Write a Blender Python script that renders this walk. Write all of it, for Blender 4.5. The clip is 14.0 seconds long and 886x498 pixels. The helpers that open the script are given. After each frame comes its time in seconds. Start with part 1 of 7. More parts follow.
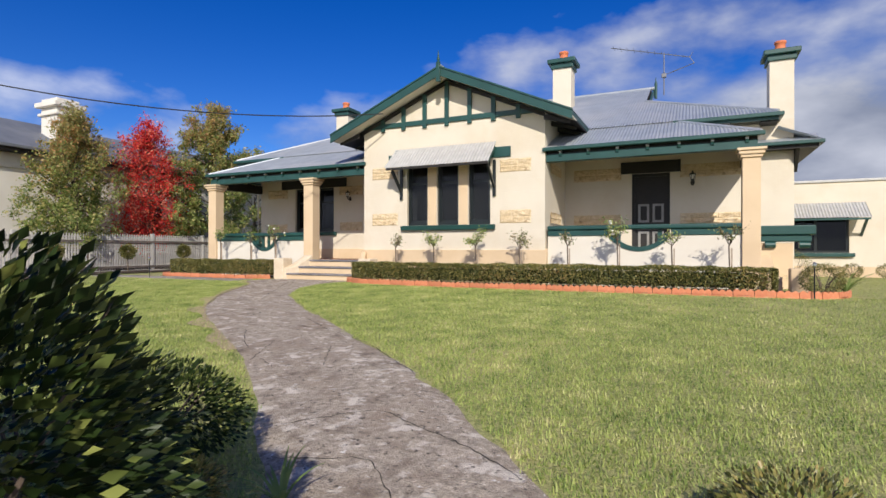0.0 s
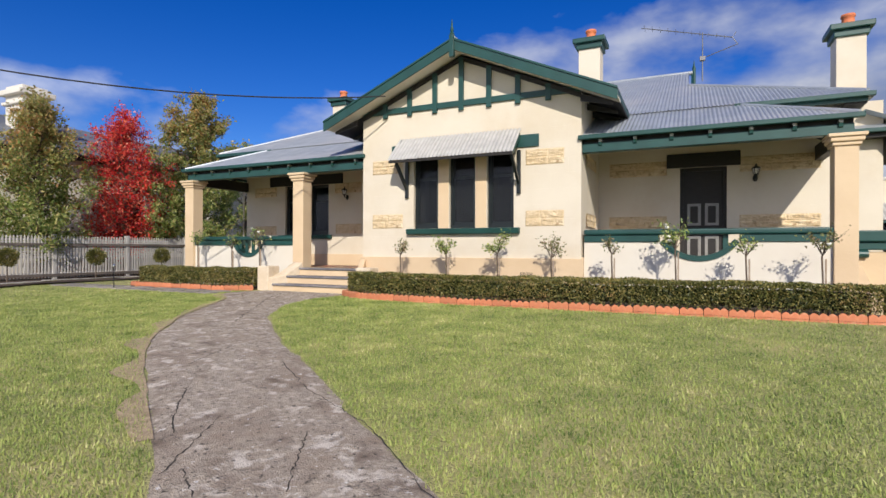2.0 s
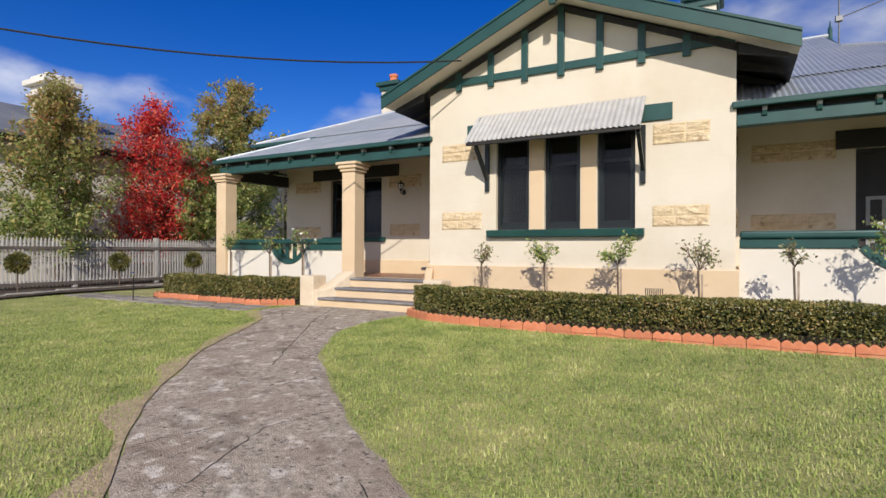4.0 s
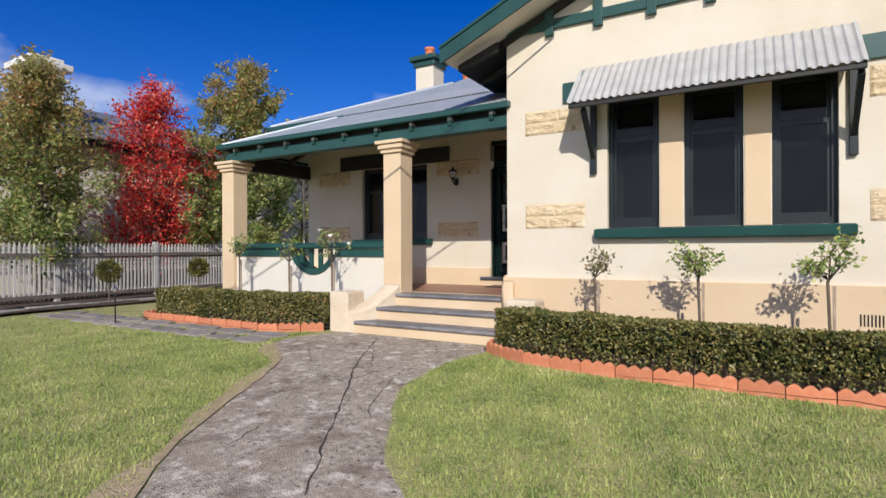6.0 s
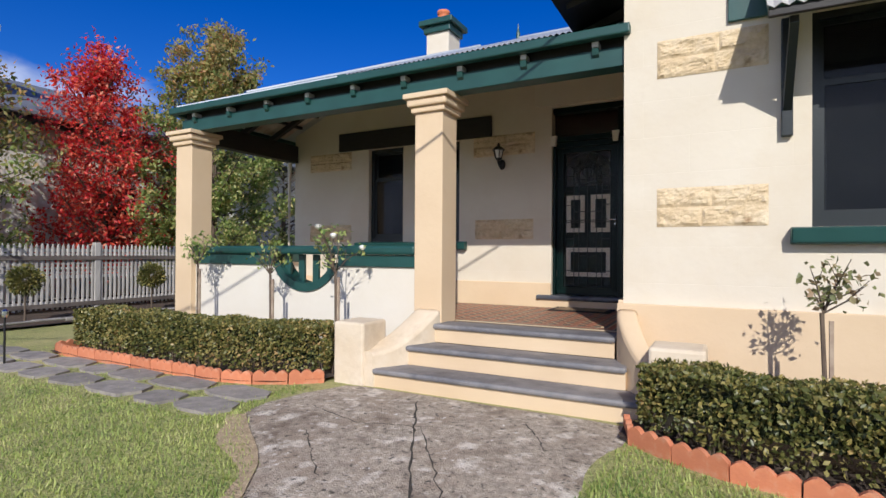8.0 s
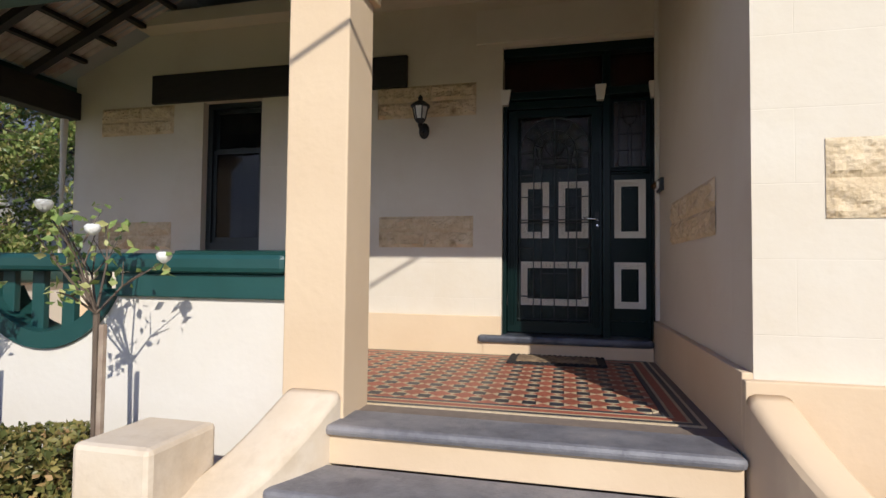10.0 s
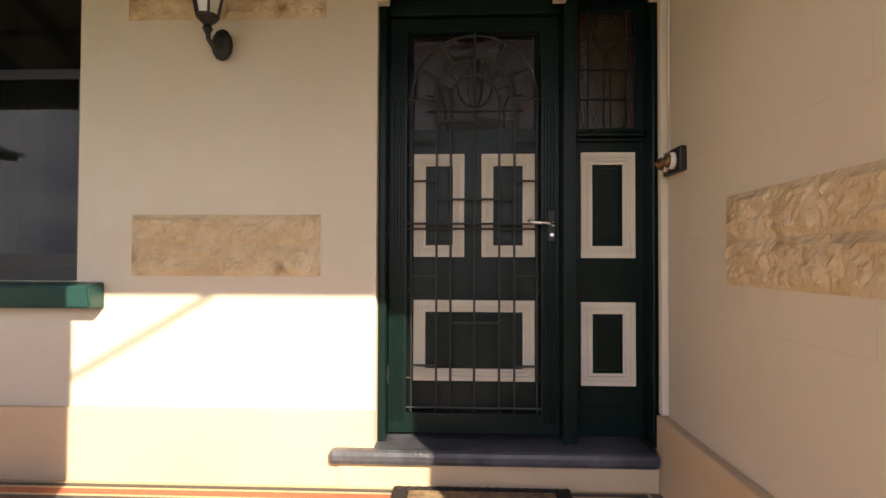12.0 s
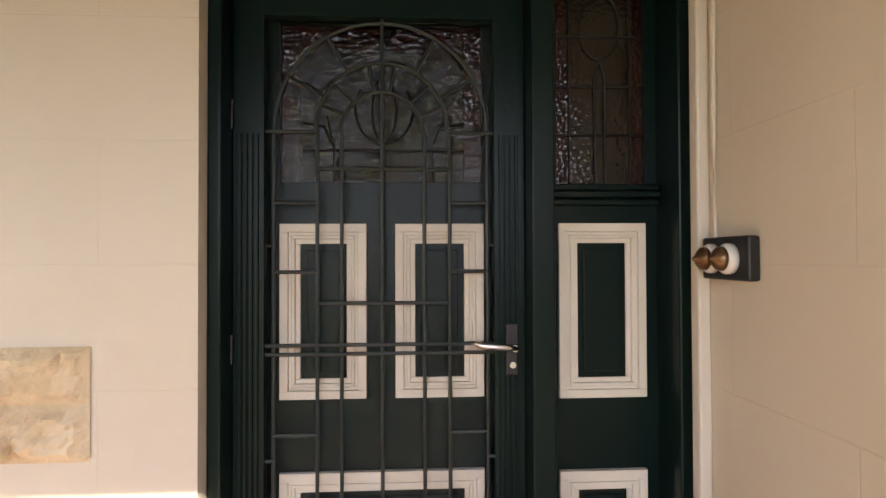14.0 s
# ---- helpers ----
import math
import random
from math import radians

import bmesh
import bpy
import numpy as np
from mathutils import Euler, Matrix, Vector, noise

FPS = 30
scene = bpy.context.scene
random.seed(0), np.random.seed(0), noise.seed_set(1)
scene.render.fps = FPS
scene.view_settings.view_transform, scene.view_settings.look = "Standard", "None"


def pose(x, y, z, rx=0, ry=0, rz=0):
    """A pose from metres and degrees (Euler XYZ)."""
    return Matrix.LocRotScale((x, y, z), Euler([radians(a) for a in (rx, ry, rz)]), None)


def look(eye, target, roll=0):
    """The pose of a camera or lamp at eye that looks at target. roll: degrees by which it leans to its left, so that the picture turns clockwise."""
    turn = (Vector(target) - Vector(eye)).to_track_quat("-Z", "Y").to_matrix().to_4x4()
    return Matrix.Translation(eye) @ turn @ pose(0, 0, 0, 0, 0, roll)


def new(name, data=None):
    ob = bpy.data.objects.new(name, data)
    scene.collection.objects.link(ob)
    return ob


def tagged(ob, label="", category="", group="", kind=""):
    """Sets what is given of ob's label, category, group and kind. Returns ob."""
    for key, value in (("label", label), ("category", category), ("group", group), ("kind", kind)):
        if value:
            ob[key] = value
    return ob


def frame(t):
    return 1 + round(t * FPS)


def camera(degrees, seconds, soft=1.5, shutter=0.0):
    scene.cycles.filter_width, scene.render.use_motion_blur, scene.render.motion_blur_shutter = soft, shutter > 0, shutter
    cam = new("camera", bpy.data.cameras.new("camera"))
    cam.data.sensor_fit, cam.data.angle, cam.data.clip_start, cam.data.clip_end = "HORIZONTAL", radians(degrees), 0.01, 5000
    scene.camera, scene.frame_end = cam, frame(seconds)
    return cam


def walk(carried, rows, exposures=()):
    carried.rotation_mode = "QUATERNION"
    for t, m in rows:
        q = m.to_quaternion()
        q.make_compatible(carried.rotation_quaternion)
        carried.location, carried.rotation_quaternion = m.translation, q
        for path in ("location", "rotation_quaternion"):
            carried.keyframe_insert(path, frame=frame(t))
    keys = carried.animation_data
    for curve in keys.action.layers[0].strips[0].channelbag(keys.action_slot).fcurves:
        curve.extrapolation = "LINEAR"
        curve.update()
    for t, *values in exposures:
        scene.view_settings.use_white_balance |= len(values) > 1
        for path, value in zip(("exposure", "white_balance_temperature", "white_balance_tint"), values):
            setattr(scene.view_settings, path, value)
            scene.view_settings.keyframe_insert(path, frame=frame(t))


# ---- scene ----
cam = camera(79.6, 14.0)
PATH = [
    (0, (0.142, -0.504, 1.465), (-0.703, 1.309, 1.467), 0.1),
    (0.5, (-0.101, -0.053, 1.575), (-0.918, 1.772, 1.58), 0.2),
    (1, (-0.371, 0.417, 1.633), (-1.143, 2.262, 1.634), 0.3),
    (1.5, (-0.672, 0.851, 1.633), (-1.461, 2.689, 1.633), 0.3),
    (2, (-1.052, 1.33, 1.638), (-1.895, 3.144, 1.639), 0.2),
    (2.5, (-1.501, 1.813, 1.675), (-2.397, 3.601, 1.675), 0.3),
    (3, (-2.016, 2.275, 1.694), (-2.941, 4.048, 1.693), 0.3),
    (3.5, (-2.519, 2.755, 1.72), (-3.465, 4.517, 1.721), 0.3),
    (6, (-5.164, 5.155, 1.844), (-6.168, 6.884, 1.845), -0.2),
    (6.5, (-5.695, 5.659, 1.869), (-6.739, 7.364, 1.873), -0.1),
    (7, (-6.261, 6.133, 1.882), (-7.333, 7.822, 1.889), -0.0),
    (9.5, (-8.565, 8.892, 1.878), (-9.105, 10.817, 1.937), 0.8),
    (10, (-8.838, 9.55, 1.897), (-9.288, 11.497, 1.971), 0.6),
    (10.5, (-8.914, 10.236, 1.905), (-9.232, 12.209, 1.987), 0.4),
    (11, (-8.952, 10.85, 2.031), (-9.159, 12.839, 2.073), 0.2),
    (11.5, (-8.958, 11.361, 2.093), (-9.093, 13.356, 2.133), 0.1),
    (12, (-8.989, 11.799, 2.167), (-9.066, 13.797, 2.207), 0.2),
    (12.5, (-8.97, 12.056, 2.296), (-8.938, 14.055, 2.329), 0.2),
    (13, (-8.882, 12.312, 2.422), (-8.831, 14.311, 2.453), -0.0),
    (13.5, (-8.863, 12.55, 2.504), (-8.797, 14.549, 2.531), -0.1),
    (14, (-8.85, 12.843, 2.587), (-8.738, 14.84, 2.616), -0.2),
]
EXPOSURES = [(0, 0.38, 6450, 10), (3.5, 0.32, 6450, 10), (7.0, 0.32, 6050, 10), (9.5, 0.36, 6000, 10), (10.5, 0.44, 6100, 11), (11.5, 1.12, 6900, 13), (12.0, 1.62, 7900, 12), (12.5, 1.92, 7900, 10), (13.0, 2.02, 7900, 10), (14.0, 2.38, 7200, 10)]
walk(cam, [(t, look(eye, target, roll)) for t, eye, target, roll in PATH], EXPOSURES)

# ---- light: a clear autumn sky with broken cloud, and the sun ----
SUN_WAY = Vector((-0.48, 1.0, -0.72)).normalized()
sun_el = math.asin(-SUN_WAY.z)
sun_az = math.atan2(-SUN_WAY.x, -SUN_WAY.y)
world = bpy.data.worlds.new("sky")
scene.world = world
world.use_nodes = True
wt = world.node_tree
wt.nodes.clear()
w_out = wt.nodes.new("ShaderNodeOutputWorld")
w_bg = wt.nodes.new("ShaderNodeBackground")
w_bg.inputs["Strength"].default_value = 0.15
sky = wt.nodes.new("ShaderNodeTexSky")
sky.sky_type = "NISHITA"
sky.sun_disc = False
sky.sun_elevation = sun_el
sky.sun_rotation = sun_az
sky.altitude, sky.air_density, sky.dust_density, sky.ozone_density = 300, 1.0, 0.2, 6.0
w_hsv = wt.nodes.new("ShaderNodeHueSaturation")
w_hsv.inputs["Hue"].default_value = 0.521
w_hsv.inputs["Saturation"].default_value = 1.30
w_hsv.inputs["Value"].default_value = 0.58
wt.links.new(sky.outputs[0], w_hsv.inputs["Color"])
w_tc = wt.nodes.new("ShaderNodeTexCoord")
w_map = wt.nodes.new("ShaderNodeMapping")
w_map.inputs["Scale"].default_value = (1.6, 1.6, 3.2)
w_map.inputs["Location"].default_value = (0.35, 0.1, 0.0)
wt.links.new(w_tc.outputs["Generated"], w_map.inputs["Vector"])
w_noise = wt.nodes.new("ShaderNodeTexNoise")
w_noise.inputs["Scale"].default_value = 1.5
w_noise.inputs["Detail"].default_value = 7
w_noise.inputs["Roughness"].default_value = 0.52
wt.links.new(w_map.outputs[0], w_noise.inputs["Vector"])
w_sep = wt.nodes.new("ShaderNodeSeparateXYZ")
wt.links.new(w_tc.outputs["Generated"], w_sep.inputs[0])
# more cloud low down and towards +x
w_lin = wt.nodes.new("ShaderNodeMath"); w_lin.operation = "MULTIPLY_ADD"
w_lin.inputs[1].default_value, w_lin.inputs[2].default_value = -1.30, 0.605
wt.links.new(w_sep.outputs["Z"], w_lin.inputs[0])
w_east = wt.nodes.new("ShaderNodeMath"); w_east.operation = "MULTIPLY_ADD"
w_east.inputs[1].default_value = 0.26
wt.links.new(w_sep.outputs["X"], w_east.inputs[0])
wt.links.new(w_lin.outputs[0], w_east.inputs[2])
w_back = wt.nodes.new("ShaderNodeMath"); w_back.operation = "MULTIPLY_ADD"
w_back.inputs[1].default_value = -0.16
wt.links.new(w_sep.outputs["Y"], w_back.inputs[0])
wt.links.new(w_east.outputs[0], w_back.inputs[2])
w_add = wt.nodes.new("ShaderNodeMath"); w_add.operation = "ADD"
wt.links.new(w_noise.outputs[0], w_add.inputs[0])
wt.links.new(w_back.outputs[0], w_add.inputs[1])
w_ramp = wt.nodes.new("ShaderNodeValToRGB")
w_ramp.color_ramp.elements[0].position, w_ramp.color_ramp.elements[1].position = 0.50, 0.68
wt.links.new(w_add.outputs[0], w_ramp.inputs[0])
w_noise2 = wt.nodes.new("ShaderNodeTexNoise")
w_noise2.inputs["Scale"].default_value = 3.0
w_noise2.inputs["Detail"].default_value = 5
wt.links.new(w_map.outputs[0], w_noise2.inputs["Vector"])
w_cl = wt.nodes.new("ShaderNodeValToRGB")
w_cl.color_ramp.elements[0].position, w_cl.color_ramp.elements[0].color = 0.38, (2.2, 2.5, 3.4, 1)
w_cl.color_ramp.elements[1].position, w_cl.color_ramp.elements[1].color = 0.66, (4.9, 5.1, 5.9, 1)
wt.links.new(w_noise2.outputs[0], w_cl.inputs[0])
w_mix = wt.nodes.new("ShaderNodeMix"); w_mix.data_type = "RGBA"
wt.links.new(w_ramp.outputs[0], w_mix.inputs[0])
wt.links.new(w_hsv.outputs[0], w_mix.inputs[6])
# clouds brighter on the sun's side, raised there to fill the verandah's shade
w_lit = wt.nodes.new("ShaderNodeMapRange")
w_lit.inputs[1].default_value, w_lit.inputs[2].default_value = 0.9, -0.9
w_lit.inputs[3].default_value, w_lit.inputs[4].default_value = 0.62, 1.40
wt.links.new(w_sep.outputs["Y"], w_lit.inputs[0])
w_glow = wt.nodes.new("ShaderNodeVectorMath"); w_glow.operation = "SCALE"
wt.links.new(w_cl.outputs[0], w_glow.inputs[0])
wt.links.new(w_lit.outputs[0], w_glow.inputs["Scale"])
wt.links.new(w_glow.outputs[0], w_mix.inputs[7])
wt.links.new(w_mix.outputs[2], w_bg.inputs["Color"])
wt.links.new(w_bg.outputs[0], w_out.inputs[0])

sun_data = bpy.data.lights.new("sun", "SUN")
sun_data.energy, sun_data.angle, sun_data.color = 3.6, radians(0.55), (1.0, 0.93, 0.82)
sun_ob = new("sun", sun_data)
sun_ob.matrix_world = look(Vector((0, 0, 30)) - SUN_WAY * 20, (0, 0, 30))

# ---- materials ----
def mat(name, col, rough=0.8, col2=None, scale=4.0, bump=0.2, bscale=40.0, metal=0.0, spec=0.5, detail=6, harsh=0.5, stain=None, sscale=1.0, isl=0.0, obj=0.0, stretch=(1, 1, 1), bdist=0.01):
    """A surface with variation at two scales: mottling between col and col2, broad stains, and fine relief."""
    m = bpy.data.materials.new(name)
    m.use_nodes = True
    t = m.node_tree
    b = t.nodes["Principled BSDF"]
    b.inputs["Roughness"].default_value = rough
    b.inputs["Metallic"].default_value = metal
    b.inputs["Specular IOR Level"].default_value = spec
    tc = t.nodes.new("ShaderNodeTexCoord")
    mp = t.nodes.new("ShaderNodeMapping")
    mp.inputs["Scale"].default_value = stretch
    t.links.new(tc.outputs["Object"], mp.inputs[0])
    n1 = t.nodes.new("ShaderNodeTexNoise")
    n1.inputs["Scale"].default_value, n1.inputs["Detail"].default_value = scale, detail
    t.links.new(mp.outputs[0], n1.inputs["Vector"])
    n1.inputs["Roughness"].default_value = harsh
    r = t.nodes.new("ShaderNodeValToRGB")
    c2 = col2 or tuple(c * 0.82 for c in col)
    r.color_ramp.elements[0].position, r.color_ramp.elements[0].color = 0.35, (*c2, 1)
    r.color_ramp.elements[1].position, r.color_ramp.elements[1].color = 0.65, (*col, 1)
    t.links.new(n1.outputs[0], r.inputs[0])
    last = r.outputs[0]
    if stain:
        n2 = t.nodes.new("ShaderNodeTexNoise")
        n2.inputs["Scale"].default_value, n2.inputs["Detail"].default_value = sscale, 8
        n2.inputs["Roughness"].default_value = 0.65
        t.links.new(mp.outputs[0], n2.inputs["Vector"])
        r2 = t.nodes.new("ShaderNodeValToRGB")
        r2.color_ramp.elements[0].position, r2.color_ramp.elements[1].position = 0.48, 0.68
        t.links.new(n2.outputs[0], r2.inputs[0])
        mx = t.nodes.new("ShaderNodeMix"); mx.data_type = "RGBA"
        t.links.new(r2.outputs[0], mx.inputs[0])
        t.links.new(last, mx.inputs[6])
        mx.inputs[7].default_value = (*stain, 1)
        last = mx.outputs[2]
    if isl or obj:
        src = t.nodes.new("ShaderNodeNewGeometry").outputs["Random Per Island"] if isl else t.nodes.new("ShaderNodeObjectInfo").outputs["Random"]
        mr = t.nodes.new("ShaderNodeMapRange")
        k = isl or obj
        mr.inputs[3].default_value, mr.inputs[4].default_value = 1 - k, 1 + k
        t.links.new(src, mr.inputs[0])
        hs = t.nodes.new("ShaderNodeHueSaturation")
        t.links.new(mr.outputs[0], hs.inputs["Value"])
        t.links.new(last, hs.inputs["Color"])
        last = hs.outputs[0]
    t.links.new(last, b.inputs["Base Color"])
    if bump:
        n3 = t.nodes.new("ShaderNodeTexNoise")
        n3.inputs["Scale"].default_value, n3.inputs["Detail"].default_value = bscale, 6
        t.links.new(mp.outputs[0], n3.inputs["Vector"])
        bp = t.nodes.new("ShaderNodeBump")
        bp.inputs["Strength"].default_value, bp.inputs["Distance"].default_value = bump, bdist
        t.links.new(n3.outputs[0], bp.inputs["Height"])
        t.links.new(bp.outputs[0], b.inputs["Normal"])
    return m


def leaf_mat(name, ramp, rough=0.45, trans=0.25, spec=0.4):
    """Leaves: each takes a colour of its own from the ramp, with some light let through."""
    m = bpy.data.materials.new(name)
    m.use_nodes = True
    t = m.node_tree
    b = t.nodes["Principled BSDF"]
    b.inputs["Roughness"].default_value = rough
    b.inputs["Specular IOR Level"].default_value = spec
    g = t.nodes.new("ShaderNodeNewGeometry")
    r = t.nodes.new("ShaderNodeValToRGB")
    el = r.color_ramp.elements
    for i, (p, c) in enumerate(ramp):
        e = el[i] if i < 2 else el.new(p)
        e.position, e.color = p, (*c, 1)
    t.links.new(g.outputs["Random Per Island"], r.inputs[0])
    t.links.new(r.outputs[0], b.inputs["Base Color"])
    tr = t.nodes.new("ShaderNodeBsdfTranslucent")
    t.links.new(r.outputs[0], tr.inputs[0])
    mx = t.nodes.new("ShaderNodeMixShader")
    mx.inputs[0].default_value = trans
    t.links.new(b.outputs[0], mx.inputs[1])
    t.links.new(tr.outputs[0], mx.inputs[2])
    t.links.new(mx.outputs[0], t.nodes["Material Output"].inputs[0])
    return m


M_WALL = mat("cream_render", (0.69, 0.62, 0.505), 0.85, (0.655, 0.58, 0.465), 1.2, 0.25, 14, stain=(0.63, 0.54, 0.41), sscale=0.7)
M_WALLW = mat("pale_cream_render", (0.71, 0.66, 0.57), 0.85, (0.68, 0.62, 0.525), 1.5, 0.2, 16)
M_PEACH = mat("peach_render", (0.68, 0.52, 0.34), 0.8, (0.63, 0.47, 0.30), 1.6, 0.25, 18)
M_BUFF = mat("worn_buff_render", (0.70, 0.60, 0.465), 0.85, (0.64, 0.52, 0.37), 2.5, 0.35, 22, harsh=0.65, stain=(0.55, 0.44, 0.31), sscale=3.5)
M_STONE = mat("sandstone", (0.69, 0.545, 0.35), 0.9, (0.54, 0.405, 0.24), 11, 0.9, 34, bdist=0.014, harsh=0.65, stain=(0.72, 0.60, 0.42), sscale=4)
M_GREEN = mat("green_paint", (0.016, 0.070, 0.062), 0.42, (0.012, 0.055, 0.049), 3, 0.08, 60)
# the house green again, colour darkened to carry the entry's shade
M_DOORG_SHADED = mat("door_green_shade_darkened", (0.0040, 0.0145, 0.0130), 0.28, (0.0034, 0.0120, 0.0110), 3, 0.08, 60, spec=0.2)
M_DARK = mat("dark_stained_timber", (0.022, 0.018, 0.016), 0.6, (0.014, 0.012, 0.011), 6, 0.2, 30, stretch=(1, 1, 6))
M_WIN = mat("dark_window_paint", (0.009, 0.014, 0.015), 0.4, None, 4, 0.1, 50)
M_WHITE = mat("white_moulding_paint", (0.80, 0.74, 0.63), 0.5, (0.76, 0.69, 0.58), 6, 0.1, 50)
M_ROOF = mat("galvanised_iron", (0.44, 0.47, 0.50), 0.42, (0.36, 0.39, 0.42), 2.5, 0.05, 30, metal=0.35, stain=(0.50, 0.50, 0.50), sscale=0.6)
M_AWN = mat("weathered_iron", (0.52, 0.51, 0.49), 0.6, (0.44, 0.43, 0.41), 5, 0.1, 40, metal=0.2)
# rusty brown underside, made paler to paint in bounced light
M_UNDER = mat("sheet_underside", (0.55, 0.49, 0.44), 0.7, (0.34, 0.25, 0.20), 4, 0.1, 30)
M_TERRA = mat("terracotta", (0.62, 0.22, 0.10), 0.8, (0.52, 0.18, 0.09), 8, 0.3, 50, obj=0.12, stain=(0.55, 0.33, 0.22), sscale=4)
M_POT = mat("chimney_pot_clay", (0.66, 0.20, 0.08), 0.75, (0.55, 0.16, 0.07), 6, 0.2, 40)
M_SLATE = mat("slate_tread", (0.20, 0.195, 0.20), 0.55, (0.115, 0.11, 0.12), 7, 0.35, 60, detail=12, harsh=0.7, stain=(0.27, 0.25, 0.24), sscale=2.2)
M_BLUESTONE = mat("worn_bluestone", (0.075, 0.08, 0.095), 0.35, (0.04, 0.042, 0.052), 9, 0.3, 50, stain=(0.13, 0.135, 0.15), sscale=3)
M_PATH = mat("old_concrete", (0.76, 0.64, 0.50), 0.93, (0.15, 0.115, 0.085), 17, 1.0, 85, detail=14, harsh=0.86, stain=(0.36, 0.275, 0.20), sscale=2.1, bdist=0.02)
M_CRACK = mat("crack_dirt", (0.06, 0.05, 0.04), 0.95, None, 20, 0.4, 60)
M_SOIL = mat("garden_soil", (0.075, 0.05, 0.035), 0.95, (0.04, 0.028, 0.02), 12, 1.0, 30, bdist=0.03)
M_FLAG = mat("flagstone", (0.34, 0.305, 0.27), 0.85, (0.20, 0.18, 0.16), 7, 0.6, 30, detail=10, harsh=0.7, obj=0.2)
M_KERB = mat("kerb_stone", (0.33, 0.31, 0.28), 0.9, (0.22, 0.20, 0.19), 6, 0.8, 20, obj=0.18, bdist=0.02)
M_FENCE = mat("grey_weathered_timber", (0.62, 0.59, 0.55), 0.85, (0.40, 0.375, 0.345), 8, 0.3, 40, obj=0.16, stretch=(1, 1, 0.2))
M_FRAIL = mat("brown_weathered_timber", (0.17, 0.14, 0.12), 0.85, (0.09, 0.075, 0.065), 8, 0.3, 40, stretch=(1, 0.2, 1))
M_BARK = mat("bark", (0.16, 0.115, 0.08), 0.9, (0.08, 0.06, 0.045), 14, 0.8, 30, stretch=(1, 1, 0.3))
M_STAKE = mat("stake_timber", (0.42, 0.33, 0.24), 0.85, (0.30, 0.22, 0.16), 14, 0.3, 40)
M_BLACK = mat("black_iron", (0.012, 0.012, 0.013), 0.45, None, 10, 0.1, 60)
M_SCREEN = mat("screen_bar_paint", (0.020, 0.029, 0.028), 0.4, None, 10, 0.1, 60)
M_CHROME = mat("worn_chrome", (0.72, 0.72, 0.72), 0.25, (0.6, 0.6, 0.6), 20, 0.05, 60, metal=1.0)
M_BRASS = mat("aged_brass", (0.26, 0.15, 0.08), 0.35, (0.18, 0.10, 0.05), 20, 0.05, 60, metal=0.8)
# white moulding greyed to paint in the dimness behind an unbuilt flywire
M_DIMMED = mat("dimmed_white_moulding", (0.34, 0.33, 0.31), 0.6, (0.27, 0.26, 0.245), 6, 0.1, 50)
M_CHINA = mat("white_china", (0.80, 0.78, 0.74), 0.25, None, 20, 0.02, 60)
M_ANT = mat("antenna_metal", (0.20, 0.20, 0.21), 0.5, None, 10, 0.05, 60, metal=0.7)
M_NROOF = mat("neighbour_roof", (0.17, 0.18, 0.20), 0.6, (0.13, 0.14, 0.16), 1.5, 0.1, 30)
M_NWALL = mat("neighbour_wall", (0.72, 0.68, 0.60), 0.85, (0.64, 0.60, 0.53), 1.0, 0.2, 20)
M_TR = mat("tile_red", (0.36, 0.11, 0.062), 0.5, (0.27, 0.085, 0.05), 30, 0.1, 60, obj=0.2)
M_TB = mat("tile_black", (0.030, 0.032, 0.038), 0.45, (0.05, 0.05, 0.055), 30, 0.1, 60, obj=0.25)
M_TC = mat("tile_cream", (0.62, 0.50, 0.32), 0.5, (0.52, 0.41, 0.26), 30, 0.1, 60, obj=0.12)
M_GROUT = mat("tile_grout", (0.22, 0.17, 0.13), 0.9, None, 20, 0.2, 60)
M_MAT = mat("coir_mat", (0.36, 0.25, 0.14), 0.95, (0.16, 0.10, 0.06), 22, 1.0, 90)
M_RUBBER = mat("mat_rubber", (0.018, 0.015, 0.014), 0.8, None, 30, 0.5, 60)
M_GRAVELBED = mat("leaf_litter", (0.10, 0.065, 0.045), 0.95, (0.05, 0.035, 0.025), 18, 1.0, 40, bdist=0.03)
# room surfaces coloured near-black, so indoor dimness sits in the colour
M_INSIDE = mat("room_painted_dim", (0.035, 0.03, 0.027), 0.9, None, 2, 0.1, 20)
M_CURTAIN = mat("white_curtain", (0.32, 0.315, 0.30), 0.9, None, 10, 0.2, 40, stretch=(8, 8, 0.3))
M_WIRE = mat("black_cable", (0.015, 0.015, 0.015), 0.6, None, 10, 0.05, 60)
M_PETAL = mat("white_petal", (0.85, 0.83, 0.76), 0.6, None, 20, 0.05, 60)
M_GRASSG = mat("lawn_ground", (0.56, 0.53, 0.20), 0.95, (0.15, 0.185, 0.05), 26, 1.0, 70, detail=9, harsh=0.78, stain=(0.50, 0.44, 0.19), sscale=0.6, bdist=0.03)
L_GRASS = leaf_mat("grass_blades", [(0, (0.065, 0.125, 0.028)), (1, (0.90, 0.78, 0.47)), (0.35, (0.275, 0.355, 0.092)), (0.75, (0.52, 0.555, 0.18))], 0.55, 0.28, 0.25)
L_HEDGE = leaf_mat("hedge_leaves", [(0, (0.035, 0.048, 0.013)), (1, (0.52, 0.30, 0.15)), (0.40, (0.125, 0.135, 0.038)), (0.78, (0.31, 0.255, 0.08))], 0.4, 0.18)
